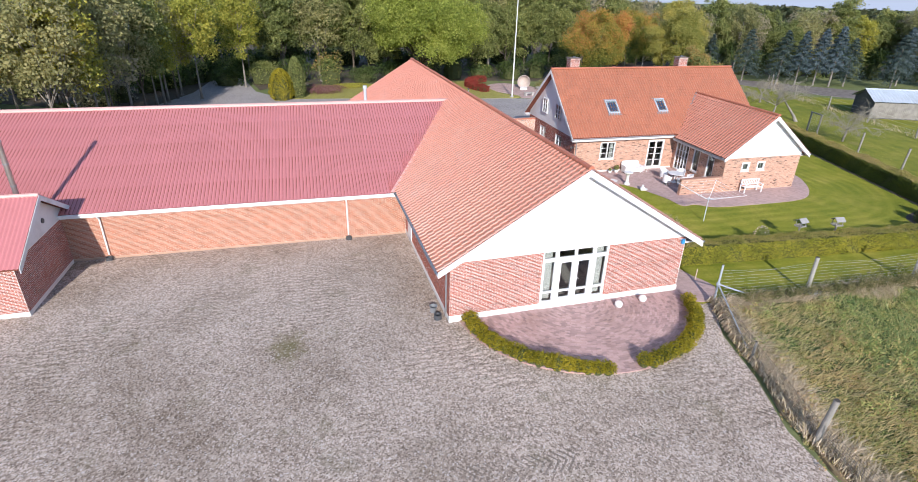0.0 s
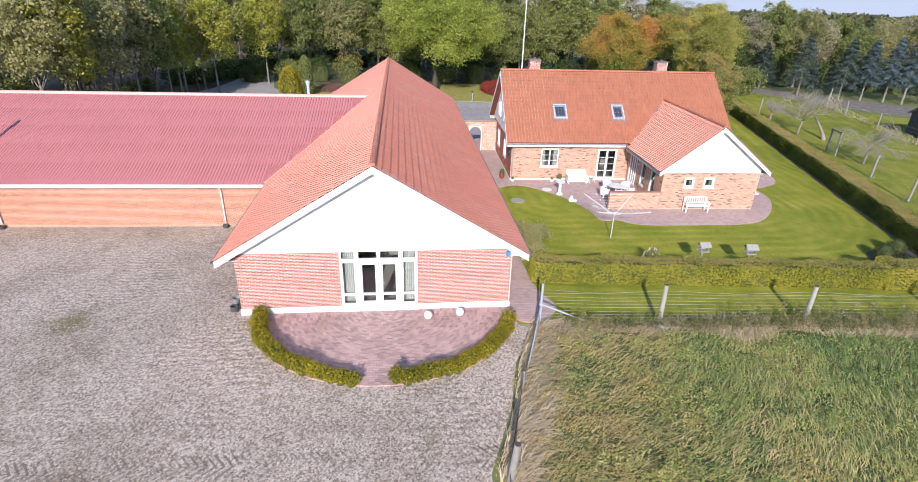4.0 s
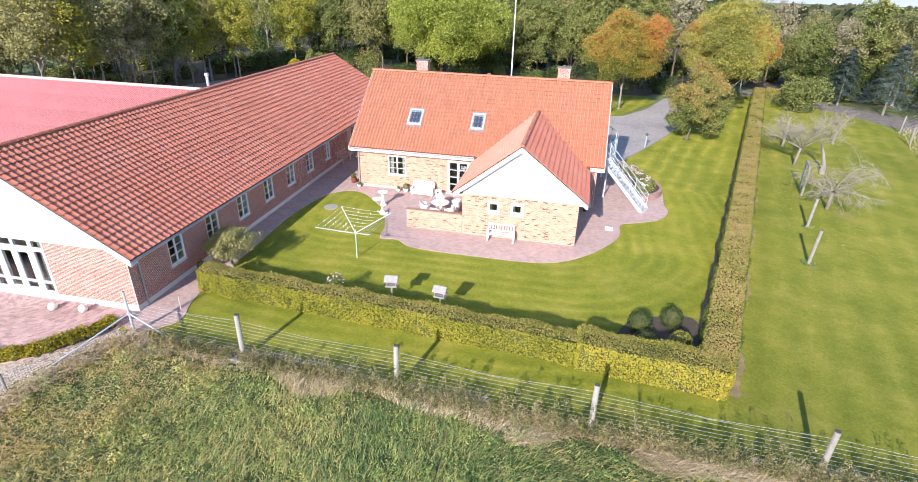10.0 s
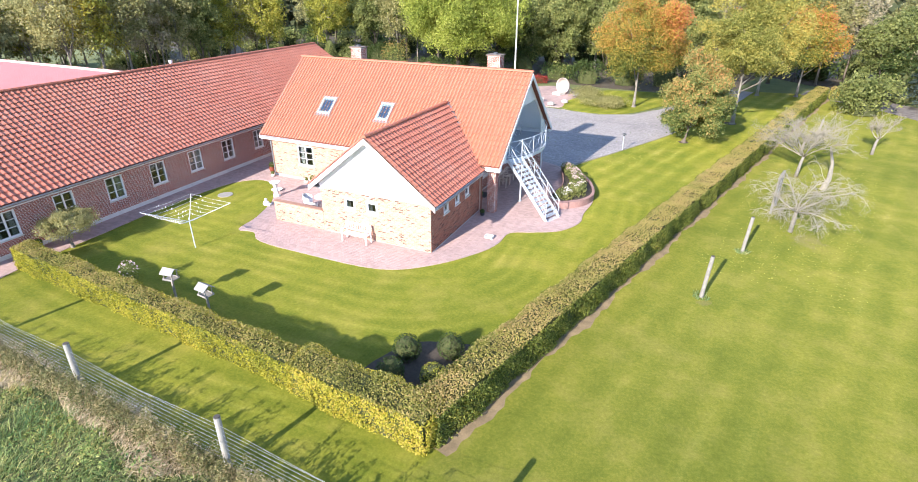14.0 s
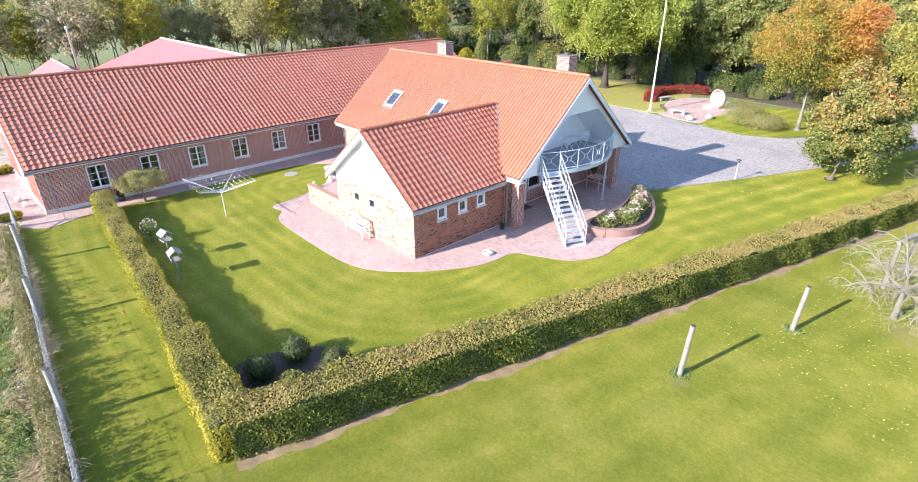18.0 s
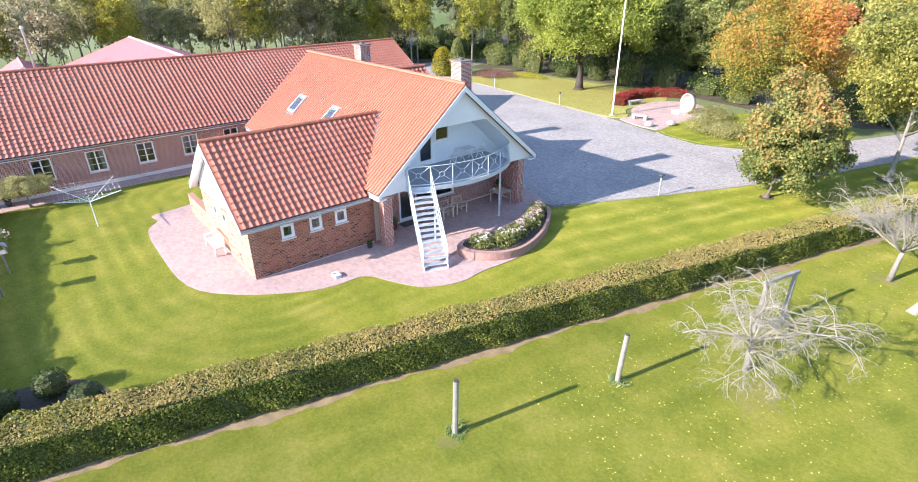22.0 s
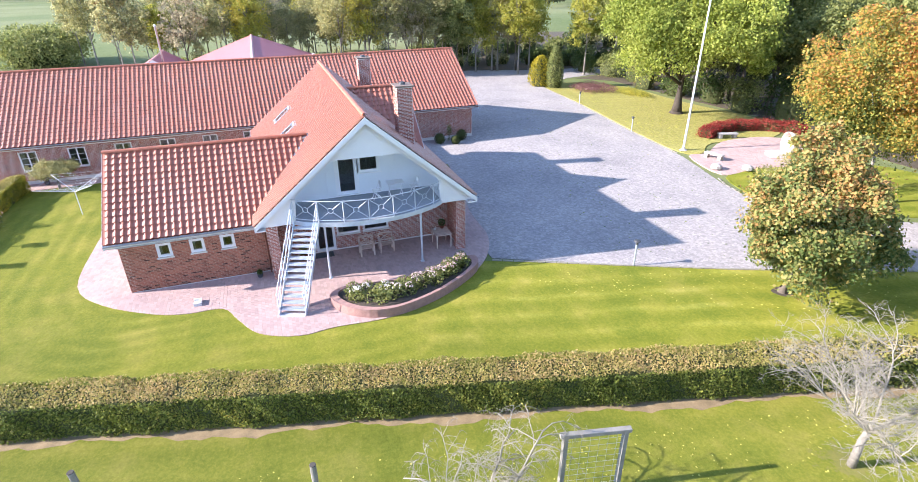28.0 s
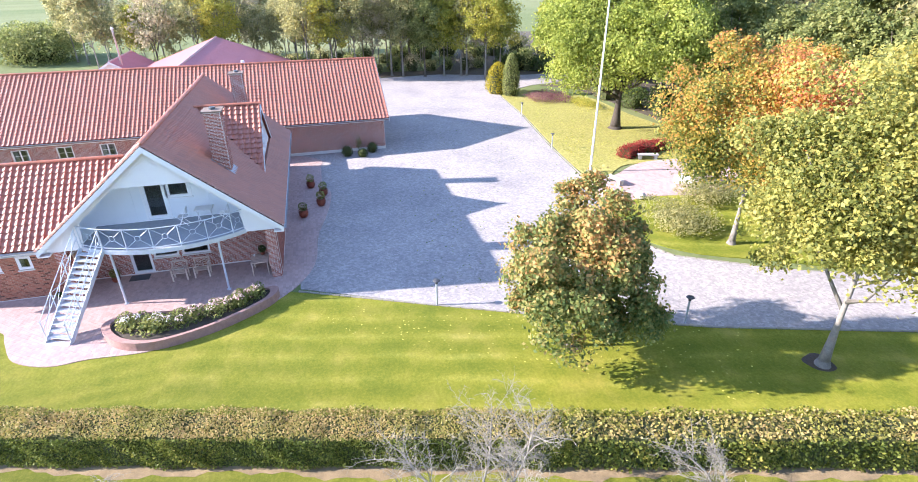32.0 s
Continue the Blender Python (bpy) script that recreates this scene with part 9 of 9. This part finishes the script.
def pot(at, r, h, mat_, label, plant, pr, seed, group=""):
    ob = thing("plant_pot", at, label, "plant pot", group)
    part("pot", G().lathe([(r * 0.6, 0.0), (r * 0.95, h * 0.35), (r, h * 0.75), (r * 0.85, h * 0.93), (r * 0.95, h), (r * 0.8, h), (r * 0.7, h * 0.85)], 16), mat_, ob, smooth=True)
    rr = np.random.default_rng(seed)
    d = rr.normal(size=(500, 3))
    d /= np.linalg.norm(d, axis=1, keepdims=True)
    part("plant", leaves("plant", np.array((0, 0, h + pr * 0.75)) + d * pr * rr.uniform(0.85, 1.05, (500, 1)), d, 0.06, plant, rr, 0.5), plant, ob)


for k, (x, y) in enumerate(((23.2, 28.1), (21.6, 29.2), (19.9, 29.4), (18.2, 28.6))):
    pot((x, y, 0.03), 0.30, 0.5, TERRACOTTA, "glazed brown pot with a clipped round evergreen", GREEN, 0.27, 70 + k, "pots along the drive")
for k, (x, y, r) in enumerate(((11.75, 31.6, 0.45), (11.2, 33.7, 0.45), (12.3, 32.8, 0.38))):
    ball("globe_shrub", 74 + k, (x - 0.1, y, 0.016), r, DEEP, "clipped dark globe shrub at the wing's end", group="globes at the wing's end")
shrub("climber", 78, (11.05, 32.6, 0.0), (0.25, 0.25, 1.7), RUSSET, "thin climbing plant on the wing's wall", 260, 0.09)
pot((17.75, 17.3, 0.03), 0.17, 0.26, WHITE_DIRTY, "white pot with small plant by the house wall", GREEN, 0.2, 81)
pot((17.2, 17.3, 0.03), 0.15, 0.2, WHITE_DIRTY, "low white pot by the house wall", GREEN, 0.1, 82)
pot((14.3, 17.35, 0.03), 0.13, 0.2, WHITE_DIRTY, "small white pot at the house corner", GREEN, 0.1, 83)
pot((13.6, 18.1, 0.03), 0.2, 0.4, TERRACOTTA, "brown pot at the passage", RUSSET, 0.18, 84)
pot((29.75, 17.15, 0.03), 0.13, 0.18, DARK, "small dark pot beside the porch column", DEEP, 0.12, 87)
pot((11.75, 3.9, 0.03), 0.17, 0.3, DARK, "dark pot beside the wing's wall", DEEP, 0.2, 88)
pot((28.7, 19.2, 0.03), 0.2, 0.32, TERRACOTTA, "brown pot with plants on the porch", GREEN, 0.22, 85)
pot((29.12, 26.15, 0.78), 0.12, 0.2, TERRACOTTA, "brown pot on the porch table", DEEP, 0.18, 86)
for k, (x, y) in enumerate(((7.75, -0.55), (9.1, -0.35))):
    single("stone_ball", G().lathe([(0.06, 0.0), (0.14, 0.03), (0.18, 0.12), (0.175, 0.2), (0.12, 0.29), (0.03, 0.33)], 16), WHITE_DIRTY, "white painted stone ball on the terrace", "stone ball", "stone balls on the terrace", at=(x, y, 0.04), smooth=True)
pt = thing("porch_table", (29.45, 26.02, 0.03), "weathered slatted wooden side table on the porch", "table")
for k in range(7):
    part("table_slat", G().box(-0.5 + k * 0.1445, -0.42, 0.72, -0.37 + k * 0.1445, 0.42, 0.75), WOOD_TEAK, pt)
for y in (-0.37, 0.33):
    part("apron", G().box(-0.44, y, 0.65, 0.44, y + 0.03, 0.72), WOOD_TEAK, pt)
for x in (-0.46, 0.41):
    for y in (-0.39, 0.34):
        part("leg", G().box(x, y, 0, x + 0.05, y + 0.05, 0.72), WOOD_TEAK, pt)
cup = thing("white_cup", (29.2, 25.75, 0.78), "small white ceramic cup on the porch table", "cup")
part("body", G().lathe([(0.03, 0.0), (0.05, 0.03), (0.055, 0.1), (0.048, 0.1), (0.02, 0.02)], 12), WHITE, cup)
part("handle", G().path([(0.05, 0, 0.03), (0.085, 0, 0.05), (0.05, 0, 0.08)], 0.008, 0.008, 6), WHITE, cup)
bt = thing("bistro_table", (28.95, 23.9, DZ), "small white folding balcony table", "table")
part("tabletop", G().box(-0.3, -0.4, 0.68, 0.3, 0.4, 0.71), WHITE, bt)
for y in (-0.3, 0.3):
    part("leg", G().bar((-0.25, y, 0), (0.25, y, 0.68), 0.025).bar((0.25, y, 0), (-0.25, y, 0.68), 0.025), WHITE, bt)
for y in (22.95, 24.8):
    bc = thing("folding_chair", (29.1, y, DZ), "white folding balcony chair", "chair", "balcony chairs")
    part("seat", G().box(-0.2, -0.2, 0.43, 0.2, 0.2, 0.46), WHITE, bc)
    part("backrest", G().box(-0.2, 0.18, 0.6, 0.2, 0.21, 0.86), WHITE, bc)
    for x in (-0.19, 0.17):
        part("leg", G().bar((x, -0.2, 0), (x, 0.2, 0.86), 0.022).bar((x, 0.22, 0), (x, -0.18, 0.44), 0.022), WHITE, bc)
single("door_mat", G().box(28.3, 19.75, 0.03, 28.85, 20.65, 0.045), DARK, "dark door mat at the porch door", "door mat")

# raised flower bed
BRICK_BED = plain("bed_brick", (0.36, 0.21, 0.18), 0.85, vary=0.2, scale=6.0, fine=30)
bed = thing("raised_bed", (33.4, 23.2, 0), "curved raised bed with a low brick edge full of roses", "flower bed")
BED = smooth_loop([(33.2, 19.9), (34.45, 20.7), (34.95, 22.3), (34.2, 24.6), (32.7, 26.7), (31.75, 26.75), (32.3, 25.0), (32.75, 23.0), (32.55, 20.7)], 5)
bc_ = np.array(BED).mean(0)
inner = [tuple(bc_ + (np.array(p) - bc_) * 0.90) for p in BED]
g = G()
n = len(BED)
v = [(x - 33.4, y - 23.2, z) for ring, z in ((BED, 0.0), (BED, 0.42), (inner, 0.42), (inner, 0.1)) for x, y in ring]
g.add(v, [(r * n + k, r * n + (k + 1) % n, (r + 1) * n + (k + 1) % n, (r + 1) * n + k) for r in range(3) for k in range(n)])
part("edge_wall", g, BRICK_BED, bed, "low red brick edging wall")
part("soil", G().slab([(x - 33.4, y - 23.2) for x, y in inner], 0.1, 0.33), SOIL, bed)
rr = np.random.default_rng(90)
P, O, PP = [], [], []
for k in range(60):
    t = rr.uniform(0.0, 1.0)
    cx = np.interp(t, [0, 0.3, 0.6, 1.0], [33.4, 33.95, 33.5, 32.3])
    cy = np.interp(t, [0, 0.3, 0.6, 1.0], [20.6, 22.2, 24.2, 26.2])
    c = np.array((cx - 33.4 + rr.uniform(-0.5, 0.5) * (1 - 0.5 * t), cy - 23.2, 0.5 + rr.uniform(0, 0.15)))
    d = rr.normal(size=(90, 3))
    d /= np.linalg.norm(d, axis=1, keepdims=True)
    P.append(c + d * np.array((0.3, 0.3, 0.3)))
    O.append(d)
    if rr.uniform() < 0.42:
        d2 = rr.normal(size=(26, 3))
        d2 /= np.linalg.norm(d2, axis=1, keepdims=True)
        PP.append(c + np.array((0, 0, 0.2)) + np.abs(d2) * np.array((0.18, 0.18, 0.13)) * np.where(d2 > 0, 1, np.array((-1, -1, 1))))
part("foliage", leaves("foliage", np.concatenate(P), np.concatenate(O), 0.11, GREEN, rr, 0.5), GREEN, bed)
pp = np.concatenate(PP)
part("blossom", leaves("blossom", pp, np.tile((0.0, 0.0, 1.0), (len(pp), 1)), 0.10, PETAL, rr, 0.4), PETAL, bed, "pale pink and white blossom")

# flagpole, lamps and seating circle
flag = thing("flagpole", (20.4, 48.85, 0), "tall white flagpole on a stone foot", "flagpole")
part("pole", G().tube((0, 0, 0), (0, 0, 13.5), 0.09, 0.045, 12), WHITE, flag)
part("foot", G().lathe([(0.3, 0.0), (0.3, 0.07), (0.15, 0.12), (0.12, 0.3)], 14), STONE, flag)
part("finial", G().lathe([(0.02, 13.5), (0.09, 13.58), (0.09, 13.66), (0.02, 13.74)], 10), WHITE, flag)
for x, y in ((34.75, 33.9), (38.85, 43.9), (14.3, 48.4), (2.9, 50.0)):
    lp = thing("garden_lamp", (x, y, 0), "dark slim garden lamp post at the lawn's edge", "garden lamp", "lamps along the drive")
    part("post", G().tube((0, 0, 0), (0, 0, 1.15), 0.045, n=10), PIPE, lp)
    part("lamp_head", G().lathe([(0.06, 1.15), (0.07, 1.18), (0.07, 1.27), (0.17, 1.30), (0.15, 1.34), (0.02, 1.38)], 14), DARK, lp)
pod = thing("stone_bowl", (24.35, 55.0, 0.044), "large pale stone shell standing on its rim", "sculpture", turn=68)
v, k = [], 28
prof = [(0.92 * math.cos(radians(q)), 0.80 * math.sin(radians(q))) for q in (88, 70, 52, 35, 18, 0)] + [(0.86 * math.cos(radians(q)), 0.73 * math.sin(radians(q))) for q in (0, 18, 35, 52, 70, 88)]
for r, d in prof:
    for j in range(k):
        a = j * math.tau / k
        v.append((d - 0.15, math.cos(a) * r, 0.9 + math.sin(a) * r))
n_ = len(prof)
g = G().add(v, [(i * k + j, i * k + (j + 1) % k, (i + 1) * k + (j + 1) % k, (i + 1) * k + j) for i in range(n_ - 1) for j in range(k)] + [tuple(range(k)), tuple(range((n_ - 1) * k, n_ * k))])
part("shell", g, plain("pale_sandstone", (0.44, 0.37, 0.33), 0.8, vary=0.15, scale=2.0, stain=(0.40, 0.34, 0.29)), pod, smooth=True)
part("seat_slab", G().box(-1.35, -0.55, 0.0, -0.2, 0.45, 0.28), WHITE_DIRTY, pod, "pale stone seat in the shell's mouth")
for x, y, tn, ln in ((18.9, 54.6, 75, 1.6), (23.0, 49.4, 15, 1.4)):
    sb = thing("stone_bench", (x, y, 0.044), "low pale granite slab bench on the paving", "stone bench", "granite benches", tn)
    part("slab", G().box(-ln / 2, -0.22, 0.32, ln / 2, 0.22, 0.42), STONE, sb)
    for s_ in (-1, 1):
        part("support", G().box(s_ * ln * 0.38 - 0.12, -0.18, 0, s_ * ln * 0.38 + 0.12, 0.18, 0.32), STONE, sb)
for k in range(3):
    x, y = (26.0, 26.2, 25.0)[k], (49.6, 54.0, 47.8)[k]
    single("boulder", G().lathe([(0.2, 0.0), (0.38, 0.12), (0.36, 0.3), (0.18, 0.42)], 9), STONE, "rounded granite boulder at the paving's edge", "boulder", "boulders by the seating circle", at=(x, y, 0.03))
# stone edging between drive and lawn
ed = thing("kerb", (0, 0, 0), "row of flat edging stones between drive and lawn", "kerb")
ed["kind"] = "structure"
EDGE = [(31.9, 27.8), (34.55, 33.45), (36.75, 38.25), (39.45, 44.9), (42.05, 53.3)]
EDGING = plain("mossy_edging", (0.27, 0.25, 0.20), 0.9, vary=0.3, scale=3.0)
stone = G().box(-0.24, -0.05, -0.1, 0.24, 0.05, 0.04).data("kerb_stone")
stone.materials.append(EDGING)
for line in (EDGE, [(-8.0, 51.1), (2.5, 50.25), (14.5, 48.55), (20.8, 47.95)], [(26.4, 46.7), (27.6, 46.2), (30.5, 45.7), (33.5, 47.1), (35.4, 50.3)]):
    for (ax, ay), (bx, by) in zip(line, line[1:]):
        L = math.hypot(bx - ax, by - ay)
        m = int(L / 0.5)
        for j in range(m):
            t = (j + 0.5) / m
            o = part("kerb_stone", stone, EDGING, ed)
            o.matrix_basis = pose(ax + (bx - ax) * t, ay + (by - ay) * t, 0.0, 0, 0, math.degrees(math.atan2(by - ay, bx - ax)))


# lantern at the house corner, and a stake in the grass by the path
lantern = thing("wall_lamp", (14.04, 17.95, 1.75), "small dark lantern on the house corner", "wall lamp")
part("bracket", G().bar((0.09, 0, 0.3), (-0.08, 0, 0.34), 0.025).box(0.06, -0.05, 0.2, 0.1, 0.05, 0.42), DARK, lantern)
part("glass_body", G().lathe([(0.04, 0.0), (0.07, 0.04), (0.085, 0.22), (0.08, 0.24)], 8, at=(-0.08, 0, 0.02)), GLASS, lantern)
part("cap", G().lathe([(0.1, 0.26), (0.08, 0.3), (0.02, 0.36)], 8, at=(-0.08, 0, 0.0)), DARK, lantern)
stake = thing("marker_stake", (12.86, 0.9, 0.0), "short pale wooden stake at the path's edge", "stake")
part("stake", G().bar((0, 0, -0.1), (0.02, 0.01, 0.62), 0.035), WOOD_TEAK, stake)
# small white dish at the patio's edge
single("water_dish", G().lathe([(0.2, 0.0), (0.32, 0.03), (0.36, 0.09), (0.31, 0.08), (0.1, 0.045)], 18), WHITE_DIRTY, "shallow white stone dish at the patio's edge", "water dish", at=(16.4, 15.4, 0.03), smooth=True)


# ---- pieces of walls, roofs and paving ----
def inside_loop(poly, x, y):
    hit = np.zeros(len(x), bool)
    for (ax, ay), (bx, by) in zip(poly, poly[1:] + poly[:1]):
        hit ^= ((ay > y) != (by > y)) & (x < (bx - ax) * (y - ay) / (by - ay + 1e-9) + ax)
    return hit


def lay_pavers(parent, poly, w, h, turn, near, built, mats, top=0.036):
    """Pavers in running bond inside a ground loop; those in the near stretch (x0, x1, y0, y1) are single pieces."""
    xs, ys = np.array([p[0] for p in poly]), np.array([p[1] for p in poly])
    ca, sa = math.cos(radians(turn)), math.sin(radians(turn))
    cx, cy, reach = xs.mean(), ys.mean(), 24.0
    rows, cols = np.meshgrid(np.arange(-int(reach / h), int(reach / h)), np.arange(-int(reach / w), int(reach / w)), indexing="ij")
    u, v = (cols + 0.5 * (rows % 2)).ravel() * w, rows.ravel() * h
    x, y = cx + u * ca - v * sa, cy + u * sa + v * ca
    ok = np.ones(len(x), bool)
    for du, dv in ((-0.46, -0.42), (0.46, -0.42), (0.46, 0.42), (-0.46, 0.42)):
        ok &= inside_loop(poly, x + du * w * ca - dv * h * sa, y + du * w * sa + dv * h * ca)
    for x0, x1, y0, y1 in built:
        ok &= ~((x > x0) & (x < x1) & (y > y0) & (y < y1))
    x, y = x[ok], y[ok]
    pick = (x > near[0]) & (x < near[1]) & (y > near[2]) & (y < near[3])
    pick &= np.cumsum(pick) <= 300
    hw, hh = w / 2 - 0.006, h / 2 - 0.006
    corners = [(-hw, -hh), (hw, -hh), (hw, hh), (-hw, hh)]
    f = [(4, 5, 6, 7), (0, 1, 5, 4), (1, 2, 6, 5), (2, 3, 7, 6), (3, 0, 4, 7)]
    me = bpy.data.meshes.new("paver")
    me.from_pydata([(a, b, z) for z, k in ((-0.012, 1.0), (0.0, 0.97)) for a, b in ((p * k, q * k) for p, q in corners)], [], f)
    me.materials.append(mats[0])
    for px, py in zip(x[pick], y[pick]):
        ob = new("paver", me)
        ob.matrix_basis = pose(px, py, top, 0, 0, turn)
        ob.parent = parent
    x, y = x[~pick], y[~pick]
    lift = np.random.default_rng(9).uniform(-0.002, 0.002, len(x))
    pts = [np.stack([x + a * ca - b * sa, y + a * sa + b * ca, top + dz + lift], 1) for dz in (-0.012, 0.0) for a, b in corners]
    verts = np.stack(pts, 1).reshape(-1, 3)
    ob = new("paver_run", mesh_np("paver_run", verts, (np.arange(len(x))[:, None, None] * 8 + np.array(f)).reshape(-1, 4), mats[1]))
    ob.parent = parent
    tagged(ob, kind="stuff")


PATIO_CLAY = plain("patio_paver", (0.45, 0.325, 0.30), 0.85, vary=0.1, scale=0.7, fine=50, spread=0.15, stain=(0.38, 0.285, 0.265))
PATIO_CLAY_RUN = plain("patio_paver_run", (0.45, 0.325, 0.30), 0.85, vary=0.1, scale=0.7, fine=50, island=0.15, stain=(0.38, 0.285, 0.265))
lay_pavers(bpy.data.objects["patio"], smooth_loop(PATIO, 4), 0.21, 0.14, 0, (29.5, 33.2, 11.8, 18.0), [(9.0, 11.1, 1.0, 36.0), (HX0, PX, HY0, HY1), (AX0, AX1, AY0, HY0 + 0.1)], (PATIO_CLAY, PATIO_CLAY_RUN))
lay_pavers(bpy.data.objects["seating_circle"], [(v.co.x, v.co.y) for v in bpy.data.objects["seating_circle"].data.vertices if v.co.z > 0.02], 0.30, 0.20, 20, (0, 0, 0, 0), [], (PATIO_CLAY, PATIO_CLAY_RUN), 0.05)
for job in pending_tiles:
    lay_tiles(*job)
for job in pending_bricks:
    lay_bricks(*job)
